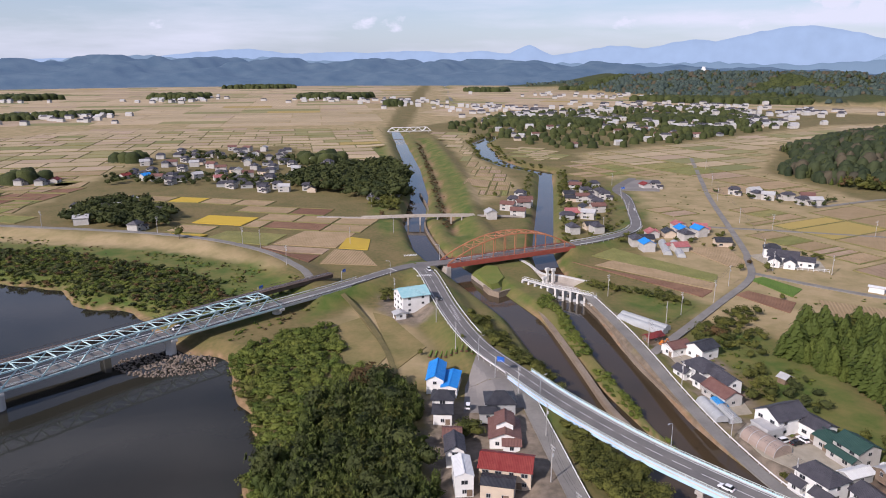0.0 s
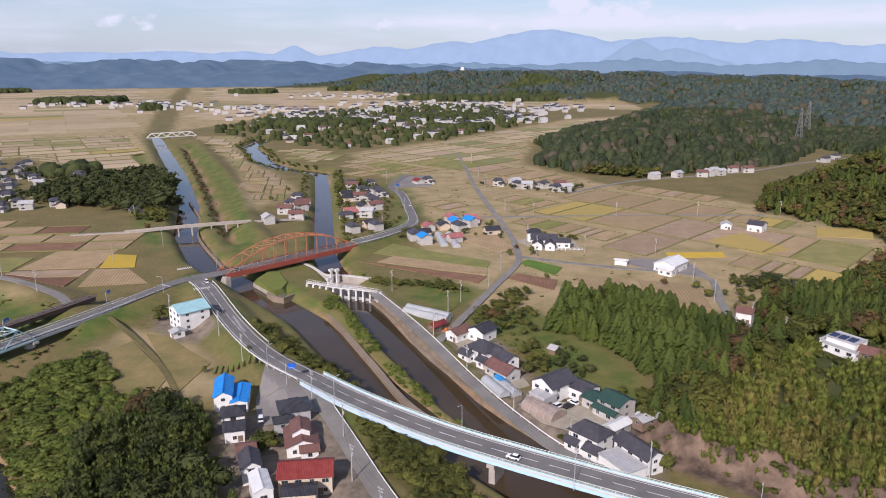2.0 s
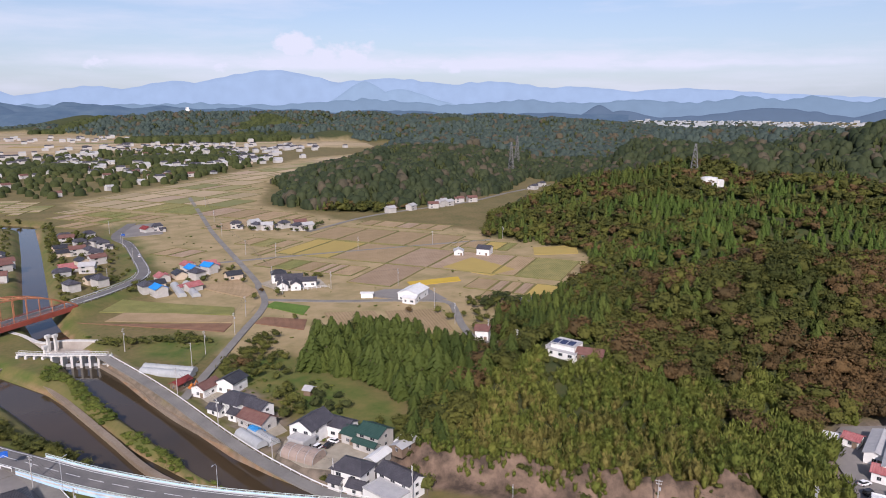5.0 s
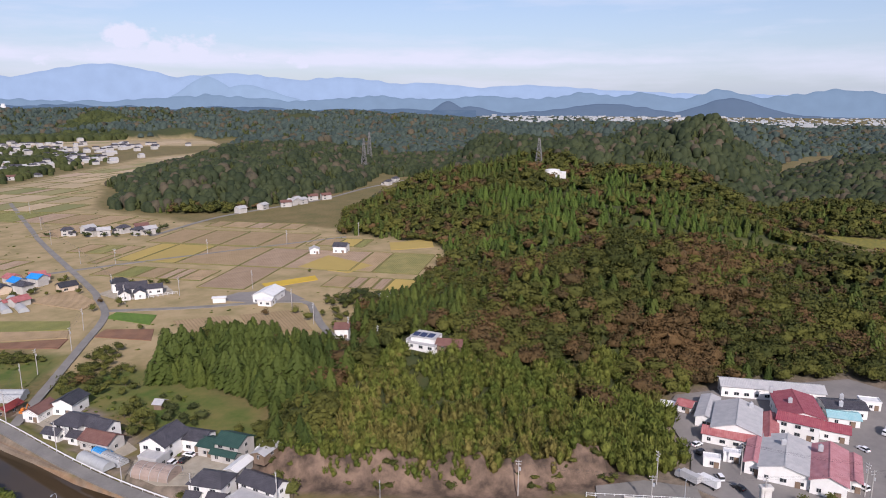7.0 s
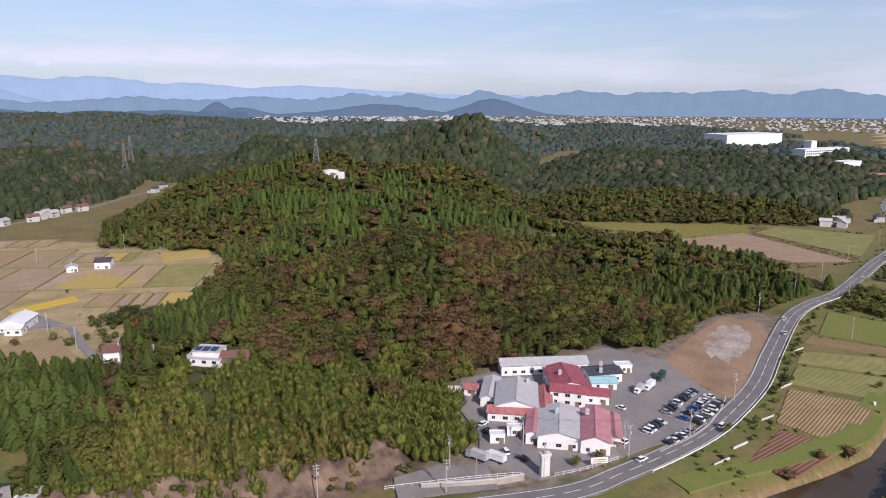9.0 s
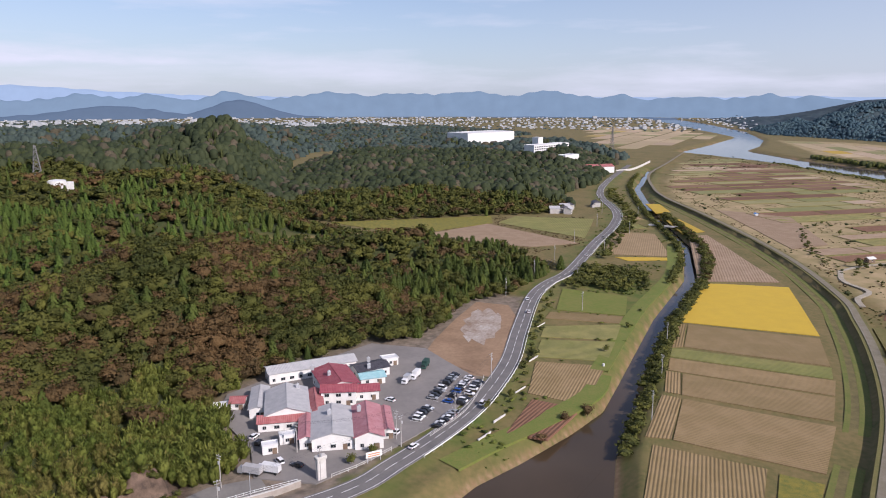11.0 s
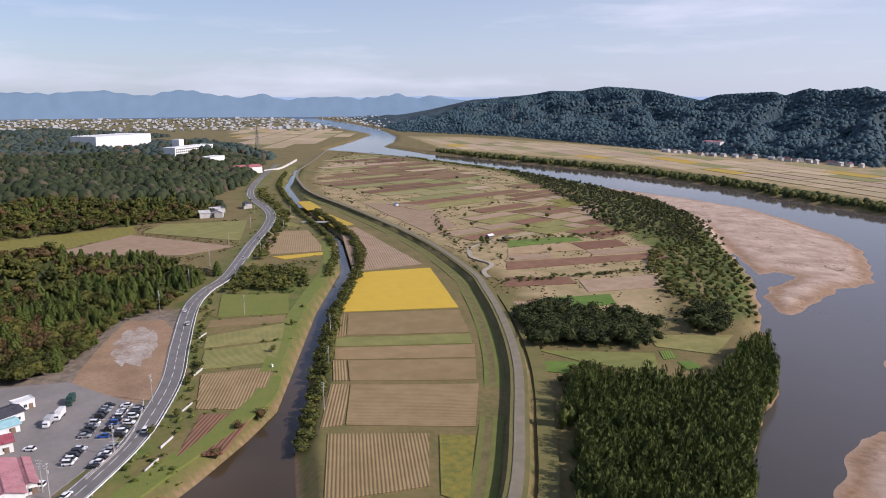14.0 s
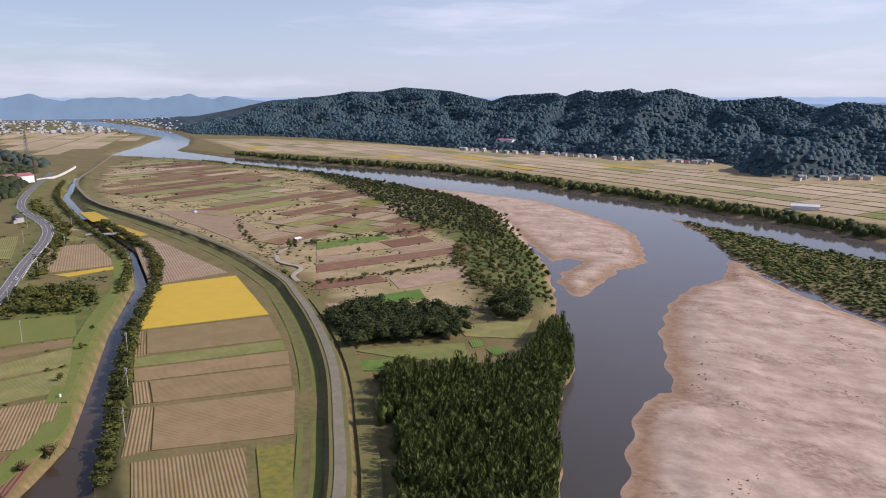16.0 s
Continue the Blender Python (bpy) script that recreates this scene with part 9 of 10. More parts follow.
# big white works and the tank on the hills
for x, y, ang, w, d, h, lab in ((1545, -55, -44, 150, 60, 30, "huge windowless white works hall"), (1290, -165, -42, 110, 22, 14, "long white school building with many windows"), (1310, -150, -42, 14, 14, 26, "white stair tower of the school"),
                                (1145, -180, -40, 42, 18, 12, "white annex of the school"), (1101, -220, -70, 50, 18, 9, "low hall with a reddish roof")):
    z = float(height(np.array([x]), np.array([y]))[0])
    b = house("works" if "works" in lab else "school", x, y, ang, w, d, h, 0 if "reddish" not in lab else 3, R_WHITE if "reddish" not in lab else R_BRICK, W_WHITE, lab, flat="reddish" not in lab, windows=False, category="building", z=z + 1)
    if "windows" in lab:
        for fl in range(3):
            for i in range(20):
                window(b, (i - 9.5) * 5.3, -d / 2 - 0.05, 2 + fl * 4, 3.4, 2.0, 0, True)
tz = float(height(np.array([593]), np.array([341]))[0])
tk = empty("water_tank", pose(593, 341, tz), "white cylindrical water tank among trees", "tank")
part("drum", rod(bmesh.new(), (0, 0, 0), (0, 0, 12.5), 7.5, 7.5, 40), W_WHITE, tk)
part("lid", rod(bmesh.new(), (0, 0, 12.5), (0, 0, 13.5), 7.6, 0.5, 40), R_WHITE, tk)
part("annex", boxes((10, -4, 0, 9, 6, 10)), W_WHITE, tk)


def tunnel(name, x, y, ang, w, d, h, material, label):
    """A hoop greenhouse: w long, d wide."""
    top = empty(name, pose(x, y, float(height(np.array([x]), np.array([y]))[0]) + 0.1, 0, 0, ang), label, "greenhouse")
    n = 12
    bm = bmesh.new()
    rows = []
    for sx in (-w / 2, w / 2):
        rows.append([bm.verts.new((sx, -d / 2 * math.cos(math.pi * i / n), h * math.sin(math.pi * i / n) ** 0.8)) for i in range(n + 1)])
    for i in range(n):
        bm.faces.new((rows[0][i], rows[1][i], rows[1][i + 1], rows[0][i + 1]))
    bm.faces.new(rows[0]), bm.faces.new(rows[1][::-1])
    bmesh.ops.recalc_face_normals(bm, faces=bm.faces[:])
    part("cover", bm, material, top)
    for k in range(int(w / 3) + 1):
        sx = -w / 2 + k * w / int(w / 3)
        bm = bmesh.new()
        p = [(sx, -d / 2 * 1.01 * math.cos(math.pi * i / n), h * 1.012 * math.sin(math.pi * i / n) ** 0.8) for i in range(n + 1)]
        ring = [[bm.verts.new((q[0] + e, q[1] * k2, q[2] * k2)) for e, k2 in ((-0.05, 1), (0.05, 1), (0.05, 1.03), (-0.05, 1.03))] for q in p]
        for a, b in zip(ring, ring[1:]):
            for e in range(4):
                bm.faces.new((a[e], a[(e + 1) % 4], b[(e + 1) % 4], b[e]))
        bm.faces.new(ring[0]), bm.faces.new(ring[-1][::-1])
        bmesh.ops.recalc_face_normals(bm, faces=bm.faces[:])
        part("hoop", bm, M_STEEL, top)


tunnel("greenhouse", 90, 213.5, -83, 14, 4.2, 2.3, M_FILM, "grey film hoop greenhouse")
tunnel("greenhouse", 95, 214.5, -83, 14, 4.2, 2.3, M_FILM, "grey film hoop greenhouse partly under a tarpaulin")
tp = empty("tarpaulin", pose(94.7, 219.5, float(height(np.array([94.7]), np.array([219.5]))[0]), 0, 0, -83), "blue tarpaulin over a greenhouse end", "tarpaulin")
bm = bmesh.new()
for sx in (-2.6, 2.6):
    for i in range(9):
        bm.verts.new((sx + 0.3 * math.sin(i * 2.0), -2.3 * math.cos(math.pi * i / 8), 0.1 + 2.5 * math.sin(math.pi * i / 8) ** 0.8))
bm.verts.ensure_lookup_table()
for i in range(8):
    bm.faces.new((bm.verts[i], bm.verts[9 + i], bm.verts[10 + i], bm.verts[i + 1]))
part("sheet", bm, M_TARP, tp)
tunnel("greenhouse", 99.5, 194, -66, 13, 7.5, 3.4, M_FILM_BROWN, "broad brownish film greenhouse in the farmyard")
tunnel("greenhouse", 88.5, 294, -51, 24, 4.6, 2.6, M_FILM, "long pale film greenhouse beside the canal")
tunnel("greenhouse", 91, 298, -51, 24, 4.6, 2.6, M_FILM, "long pale film greenhouse beside the canal")
tunnel("greenhouse", 139.5, 427, -100, 30, 5, 2.6, M_FILM, "grey film greenhouse among houses")
tunnel("greenhouse", 146.5, 424, -100, 34, 5, 2.6, M_FILM, "grey film greenhouse among houses")
# solar field by the road
sz = float(height(np.array([485.0]), np.array([-70.0]))[0])
sf = empty("solar_array", pose(485, -66, sz + 0.3, 0, 0, 20), "dark solar panels in rows on a small slope", "solar array")
for i in range(4):
    for j in range(4):
        o = part("panel", boxes((0, 0, 0, 4.2, 2.6, 0.08)), M_SOLAR, sf)
        o.matrix_basis = pose(i * 4.6 - 7, j * 3.6 - 6, 1.4, 28, 0, 0)
        part("leg", boxes((i * 4.6 - 7, j * 3.6 - 5.6, -0.8, 0.1, 0.1, 2.2)), M_STEEL, sf)

# ---- villages ----
STYLES = [(R_DARK, W_VILLAGE, "white house with dark grey tiled roof"), (R_BLACK, W_CREAM, "cream house with black roof"), (R_BROWN, W_VILLAGE, "white house with brown roof"), (R_BRICK, W_VILLAGE, "white house with red roof"),
          (R_GREY, W_VILLAGE, "white house with grey metal roof"), (R_DARK, W_GREY, "grey house with dark roof"), (R_BLUE, W_VILLAGE, "white house with blue roof"), (R_RED, W_VILLAGE, "white house with dark red roof")]
PROTOS = []
for i, (rf, wl, lab) in enumerate(STYLES):
    two = i % 2 == 0
    # each kind stands once in the village west of the canal
    PROTOS.append(house("village_house", -150 - 24 * i, 690 + 9 * (i % 3), 12 + 7 * i, 9 + (i % 3), 7.5, 5.2 if two else 3.4, 1.9, rf, wl, lab, hip=2.5 if i in (0, 5) else 0, floors=2 if two else 1, group="village houses", windows="few",
                        ext=((4, -4.6, 5, 3.2, 2.8, 0.9, "u"),) if i % 3 == 0 else ()))
HOUSES_AT = []


def village(poly, gap, n, seed, styles, tall=1.0):
    g = np.random.default_rng(seed)
    xs, ys = [p[0] for p in poly], [p[1] for p in poly]
    X, Y = scatter(min(xs), max(xs), min(ys), max(ys), gap, seed)
    k = (area_dist(X, Y, poly) < -3) & clear_of_roads(X, Y, 11)
    for pts, w, _ in WATERS:
        k &= line_dist(X, Y, pts)[0] > w + 9
    X, Y = X[k], Y[k]
    idx = g.permutation(len(X))[:n]
    Z = height(X[idx], Y[idx]) if len(idx) else []
    for x, y, z in zip(X[idx], Y[idx], Z):
        if len(HOUSES_AT) and min((x - a) ** 2 + (y - b) ** 2 for a, b in HOUSES_AT) < 81:
            continue
        HOUSES_AT.append((x, y))
        p = PROTOS[int(g.choice(styles))]
        copy_thing(p, pose(x, y, z + 0.1, 0, 0, g.choice([8, 98, -20, 188]) + g.normal(0, 6)))


for p in PROTOS:
    HOUSES_AT.append((p.location.x, p.location.y))
village(VILLAGES[3], 17, 90, 81, [0, 0, 1, 0, 4, 5, 5, 2])
village(VILLAGES[5], 14, 34, 83, [2, 3, 0, 0, 5, 4, 1, 2])
village(VILLAGES[6], 13, 14, 84, [0, 6, 7, 3, 1])
village(VILLAGES[7], 14, 9, 85, [0, 4, 2])
village(VILLAGES[4], 26, 95, 82, [0, 4, 4, 5, 1, 2])
village(VILLAGES[8], 20, 8, 86, [0, 4])
village([(395, 600), (535, 618), (560, 600), (420, 580)], 16, 10, 87, [0, 4, 2])
village([(560, 600), (700, 640), (740, 672), (700, 655)], 16, 8, 88, [0, 4, 0])
village([(700, -90), (735, -105), (790, -150), (760, -165), (705, -115)], 15, 6, 89, [0, 4])
village([(960, -40), (1040, 0), (1030, 25), (975, 10)], 18, 6, 90, [0, 3, 4])
village([(1180, -1128), (1040, -1128), (900, -1158), (740, -1158), (740, -1186), (900, -1188), (1040, -1154), (1180, -1154)], 17, 34, 91, [0, 4, 4, 2])
village([(690, -1195), (640, -1245), (600, -1235), (572, -1195), (640, -1180)], 16, 12, 92, [4, 0, 3])
village([(420, -1050), (330, -1190), (300, -1200), (310, -1150), (390, -1050)], 18, 8, 97, [4, 0, 4])
village([(165, 640), (200, 632), (212, 690), (180, 700)], 20, 5, 93, [4, 7, 0])
village([(-420, 640), (-360, 630), (-370, 680), (-450, 700)], 17, 6, 94, [0, 7])


# hamlets on the far plain: heading, distance, spread in degrees
HAMLETS = [(-20, 2250, 2.2), (-8, 2150, 2.4), (-28, 1640, 2.0), (-33, 2350, 2), (3, 1750, 2.2), (8, 1650, 3), (14, 1900, 3), (20, 1900, 3), (23, 1500, 2.5), (18, 1350, 2.5), (26, 1750, 2), (11, 2400, 3), (-3, 2000, 1.5), (10, 1400, 2)]


def far_town():
    """Low blocks of a town in the distance, too many to count."""
    g = np.random.default_rng(95)
    V, F, sl, n = [], [], [], 0
    A = np.radians(np.concatenate([g.uniform(56, 113, 1250), g.uniform(38, 56, 250)]))
    Rr = g.uniform(2750, 4350, len(A))
    Zs = height(np.sin(A) * Rr, np.cos(A) * Rr)
    for az, r, z0 in zip(A, Rr, Zs):
        if z0 < -1 or z0 > 18:
            continue
        big = 2.2 if g.random() < 0.05 else 1
        w, d, h = g.uniform(8, 15) * big, g.uniform(7, 11) * big, g.uniform(3.5, 6) * big
        cx, cy = math.sin(az) * r, math.cos(az) * r
        c = [(cx + sx * w / 2, cy + sy * d / 2) for sx, sy in ((-1, -1), (1, -1), (1, 1), (-1, 1))]
        V += [(x, y, z0 - 1) for x, y in c] + [(x, y, z0 + h) for x, y in c]
        F += [(n, n + 1, n + 5, n + 4), (n + 1, n + 2, n + 6, n + 5), (n + 2, n + 3, n + 7, n + 6), (n + 3, n, n + 4, n + 7), (n + 4, n + 5, n + 6, n + 7)]
        sl += [0, 0, 0, 0, int(g.choice([1, 1, 2, 0]))]
        n += 8
    # town colours are pale blue-grey, with the haze painted into them
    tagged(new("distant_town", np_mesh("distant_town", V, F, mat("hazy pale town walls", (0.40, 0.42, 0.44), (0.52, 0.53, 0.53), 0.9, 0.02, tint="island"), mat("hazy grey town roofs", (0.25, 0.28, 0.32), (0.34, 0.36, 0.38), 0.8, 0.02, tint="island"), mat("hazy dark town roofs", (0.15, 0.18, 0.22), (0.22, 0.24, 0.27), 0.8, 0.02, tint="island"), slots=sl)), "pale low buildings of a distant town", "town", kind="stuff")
    A, Rr = np.radians(g.uniform(40, 113, 1500)), g.uniform(2600, 4300, 1500)
    X, Y = np.sin(A) * Rr, np.cos(A) * Rr
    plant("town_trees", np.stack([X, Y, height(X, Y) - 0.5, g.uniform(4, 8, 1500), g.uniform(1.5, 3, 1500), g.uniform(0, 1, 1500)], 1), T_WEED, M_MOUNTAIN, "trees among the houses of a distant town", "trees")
    V, F, sl, n = [], [], [], 0
    for k in range(520):
        c0 = HAMLETS[int(g.integers(0, len(HAMLETS)))]
        az, r = radians(c0[0] + g.normal(0, c0[2])), c0[1] + g.normal(0, 90)
        w, d, h = g.uniform(8, 16), g.uniform(8, 13), g.uniform(4, 8)
        cx, cy = math.sin(az) * r, math.cos(az) * r
        c = [(cx + sx * w / 2, cy + sy * d / 2) for sx, sy in ((-1, -1), (1, -1), (1, 1), (-1, 1))]
        V += [(x, y, 0) for x, y in c] + [(x, y, h) for x, y in c] + [(cx - w / 2, cy, h + 2.5), (cx + w / 2, cy, h + 2.5)]
        F += [(n, n + 1, n + 5, n + 4), (n + 1, n + 2, n + 6, n + 5), (n + 2, n + 3, n + 7, n + 6), (n + 3, n, n + 4, n + 7), (n + 4, n + 5, n + 9, n + 8), (n + 6, n + 7, n + 8, n + 9)]
        sl += [0, 0, 0, 0] + [int(g.choice([1, 2, 2]))] * 2
        n += 10
    tagged(new("distant_hamlets", np_mesh("distant_hamlets", V, F, W_VILLAGE, R_GREY, R_DARK, slots=sl)), "scattered distant houses on the plain", "houses", kind="stuff")


far_town()


# ---- vehicles ----
M_TYRE = mat("black rubber", (0.02, 0.02, 0.02), (0.03, 0.03, 0.03), 0.8, 2.0)
M_CARGLASS = mat("tinted car glass", (0.015, 0.018, 0.02), (0.03, 0.032, 0.035), 0.06, 1.0, spec=0.7)
M_LAMP = mat("clear lamp cover", (0.8, 0.8, 0.78), (0.7, 0.7, 0.68), 0.2, 1.0)
M_TAIL = mat("red tail lamp", (0.45, 0.02, 0.02), (0.35, 0.02, 0.02), 0.3, 1.0)
PAINTS = [(mat("white car paint", (0.78, 0.78, 0.78), (0.72, 0.72, 0.72), 0.25, 1.0, spec=0.6), "white"), (mat("silver car paint", (0.45, 0.46, 0.47), (0.40, 0.41, 0.42), 0.25, 1.0, metal=0.4), "silver"),
          (mat("black car paint", (0.015, 0.015, 0.018), (0.02, 0.02, 0.024), 0.2, 1.0, spec=0.6), "black"), (mat("blue car paint", (0.02, 0.08, 0.30), (0.03, 0.10, 0.34), 0.25, 1.0, spec=0.6), "blue"),
          (mat("dark red car paint", (0.16, 0.02, 0.03), (0.20, 0.03, 0.04), 0.25, 1.0, spec=0.6), "dark red")]


def profile_solid(bm, pts, y, inset=0.0):
    """A solid from a side outline (x, z), y wide to each side; the upper points drawn in by inset."""
    zs = [p[1] for p in pts]
    lo, hi = min(zs), max(zs)
    L = [bm.verts.new((x, -y + inset * (z - lo) / (hi - lo), z)) for x, z in pts]
    R = [bm.verts.new((x, y - inset * (z - lo) / (hi - lo), z)) for x, z in pts]
    n = len(pts)
    for i in range(n):
        j = (i + 1) % n
        bm.faces.new((L[i], L[j], R[j], R[i]))
    bm.faces.new(L[::-1]), bm.faces.new(R)
    bmesh.ops.recalc_face_normals(bm, faces=bm.faces[:])
    return bm


def car(paint, word, van=False):
    top = empty("car", Matrix(), word + (" small van" if van else " hatchback car") + " parked on the asphalt", "car", "parked cars")
    if van:
        low = [(-1.7, 0.35), (1.7, 0.35), (1.75, 0.75), (1.35, 1.0), (-1.72, 1.0), (-1.75, 0.7)]
        cab = [(-1.68, 1.0), (1.3, 1.0), (0.85, 1.72), (0.6, 1.82), (-1.55, 1.82)]
    else:
        low = [(-2.05, 0.35), (2.05, 0.35), (2.12, 0.62), (1.95, 0.82), (1.0, 0.95), (-1.95, 0.98), (-2.1, 0.7)]
        cab = [(-1.9, 0.96), (1.0, 0.94), (0.35, 1.42), (0.1, 1.5), (-1.2, 1.5), (-1.65, 1.32)]
    part("body", profile_solid(bmesh.new(), low, 0.84, 0.05), paint, top)
    part("cabin", profile_solid(bmesh.new(), cab, 0.80, 0.14), M_CARGLASS, top)
    zt = max(z for _, z in cab)
    xr = [x for x, z in cab if z > zt - 0.05]
    part("roof_panel", boxes(((max(xr) + min(xr)) / 2, 0, zt - 0.03, max(xr) - min(xr) + 0.3, 1.36, 0.07), bevel=0.03), paint, top)
    xl = 1.2 if not van else 1.05
    for x in (-xl, xl):
        for y in (-0.78, 0.78):
            part("wheel", rod(bmesh.new(), (x, y - 0.1, 0.31), (x, y + 0.1, 0.31), 0.31, 0.31, 12), M_TYRE, top)
    xe = max(x for x, _ in low)
    for y in (-0.6, 0.6):
        part("headlight", boxes((xe - 0.1, y, 0.6, 0.16, 0.34, 0.16)), M_LAMP, top)
        part("tail_lamp", boxes((-xe + 0.1, y, 0.68, 0.16, 0.26, 0.2)), M_TAIL, top)
    return top


def truck(x, y, z, ang, length, cabin, box_m, word):
    top = empty("truck", pose(x, y, z, 0, 0, ang), word, "truck")
    part("cargo_box", boxes((-0.9, 0, 0.95, length - 2.0, 2.2, 2.3), bevel=0.04), box_m, top)
    part("cab", profile_solid(bmesh.new(), [(length / 2 - 1.8, 0.5), (length / 2, 0.5), (length / 2, 1.3), (length / 2 - 0.3, 2.3), (length / 2 - 1.8, 2.3)], 1.0, 0.06), cabin, top)
    part("windscreen", boxes((length / 2 - 0.1, 0, 1.4, 0.12, 1.7, 0.6)), M_CARGLASS, top)
    part("chassis", boxes((-0.2, 0, 0.6, length - 0.6, 0.9, 0.3)), M_RUSTY, top)
    for px in (length / 2 - 1.0, -length / 2 + 1.3):
        for py in (-0.85, 0.85):
            part("wheel", rod(bmesh.new(), (px, py - 0.14, 0.42), (px, py + 0.14, 0.42), 0.42, 0.42, 12), M_TYRE, top)


KEY = {}


def put_car(i, van, x, y, z, ang):
    if (i, van) not in KEY:
        KEY[(i, van)] = car(*PAINTS[i], van)
        KEY[(i, van)].matrix_world = pose(x, y, z, 0, 0, ang)
    else:
        copy_thing(KEY[(i, van)], pose(x, y, z, 0, 0, ang))


g = np.random.default_rng(500)
# rows of the car park: start, step, number, heading
for (x0, y0), (dx, dy), n, ang, skip in (((255, 8.5), (2.35, -0.86), 11, -112, 2), ((252, 2.8), (2.35, -0.86), 11, 68, 3), ((236.5, 13.5), (2.3, -0.9), 5, -112, 1), ((248, -1.5), (2.3, -0.85), 11, -112, 2), ((231, 6.4), (2.3, -1.2), 6, 60, 2)):
    for i in range(n):
        bx, by = x0 + dx * i, y0 + dy * i
        ln = new("bay_line_mark", bm_mesh("bay_line", boxes((0, 0, 0, 4.8, 0.12, 0.012)), M_LINE)) if i % 2 == 0 else None
        if ln:
            ln.matrix_world = pose(bx - dx / 2, by - dy / 2, Z_LOT + 0.006, 0, 0, ang)
            tagged(ln, "white painted parking bay line on asphalt", "road marking", "bay lines")
        if g.random() < skip * 0.13:
            continue
        put_car(int(g.choice([0, 0, 0, 0, 1, 1, 2, 2, 2, 3])), bool(g.random() < 0.4), bx, by, Z_LOT + 0.01, ang + g.normal(0, 2))
truck(276, 16.5, Z_LOT, 160, 6.5, PAINTS[0][0], R_WHITE, "white lorry parked on the factory yard")
truck(271, 20, Z_LOT, 160, 5.5, PAINTS[0][0], M_STEEL, "small grey lorry parked on the yard")
truck(288, 13, Z_LOT, 165, 6.5, R_GREEN, R_GREEN, "green covered lorry parked on the yard")
truck(198, 63.5, Z_LOT, 75, 8, PAINTS[1][0], R_GREY, "grey lorry with a long cargo box")
truck(199, 58, Z_LOT, 75, 8, PAINTS[0][0], R_WHITE, "white lorry with a long cargo box")
for i, van, x, y, ang in ((0, False, 222, 69, -20), (2, True, 217, 66, -20), (2, False, 203, 50, 70), (0, True, 205, 56, 40), (0, False, 253, 25, 60), (0, True, 226, 21, 60)):
    put_car(i, van, x, y, Z_LOT + 0.01, ang)


def on_road(pts, s, off, i, van, back=False):
    q = along(pts, s, s + 0.5, 1)[0]
    p = side_point(q, off, 0.06)
    put_car(i, van, p.x, p.y, p.z, math.degrees(q[3]) + (180 if back else 0))


on_road(ROAD_SOUTH, 236, 1.9, 0, False, True)
on_road(ROAD_SOUTH, 14, -1.9, 0, True)
on_road(ROAD_SOUTH, 62, 1.9, 2, False)
on_road(ROAD_NORTH, 22, 1.8, 0, True)
on_road(ROAD_NORTH, 62, -1.8, 0, False)
on_road(ROAD_NORTH, 75, -1.8, 1, False)
on_road(ROAD_NORTH, 130, 1.8, 0, False, True)
on_road(ROAD_EAST, 24, 1.8, 1, False)
on_road(ROAD_EAST, 250, 1.8, 0, False)
on_road(ROAD_SOUTH, 443, -1.9, 0, False)
on_road(ROAD_SOUTH, 485, 1.9, 0, True)
on_road(ROAD_SOUTH, 606, 1.9, 0, False)
on_road(ROAD_SOUTH, 630, -1.9, 0, False)
on_road(ROAD_SOUTH, 760, 1.9, 0, False)
on_road(ROAD_SOUTH, 835, 1.9, 1, False)
on_road(ROAD_WEST, 140, 1.6, 0, True)
zf = float(height(np.array([108.0]), np.array([192.0]))[0]) + 0.45
put_car(0, True, 105.5, 195, zf, 20)
put_car(2, False, 109, 194, zf, 20)
put_car(0, False, 112, 196, zf, 110)
zf = float(height(np.array([11.0]), np.array([220.0]))[0]) + 0.4
put_car(0, True, 8.5, 217, zf + 0.3, 85)
put_car(0, False, 99, 236, float(height(np.array([99.0]), np.array([236.0]))[0]) + 0.4, 30)


def digger(x, y):
    z = float(height(np.array([x]), np.array([y]))[0]) + 0.2
    top = empty("excavator", pose(x, y, z, 0, 0, 40), "orange excavator beside a red shed", "excavator")
    part("cab", boxes((-0.2, 0.3, 0.9, 1.3, 1.1, 1.5), bevel=0.1), M_ORANGE_P, top)
    part("engine_cover", boxes((-1.2, 0, 0.9, 1.4, 1.9, 0.9), bevel=0.1), M_ORANGE_P, top)
    for s in (-0.8, 0.8):
        part("track", boxes((-0.3, s, 0, 3.0, 0.5, 0.75), bevel=0.2), M_TYRE, top)
    part("boom", beam(beam(bmesh.new(), (0.4, -0.4, 1.2), (2.2, -0.4, 3.0), 0.35), (2.2, -0.4, 3.0), (3.4, -0.4, 1.4), 0.28), M_ORANGE_P, top)
    part("bucket", boxes((3.4, -0.4, 0.7, 0.7, 0.8, 0.7), bevel=0.1), M_STEEL, top)


digger(91.5, 272)

# ---- poles, lamps, signs ----
M_POLE = mat("grey concrete pole", (0.42, 0.40, 0.37), (0.34, 0.32, 0.30), 0.8, 1.0)
M_SIGN = mat("blue sign sheet", (0.02, 0.10, 0.45), (0.03, 0.13, 0.50), 0.4, 1.0)
M_WIRE = mat("black cable", (0.02, 0.02, 0.02), (0.03, 0.03, 0.03), 0.6, 1.0)


def ground_z(x, y):
    return float(height(np.array([float(x)]), np.array([float(y)]))[0])


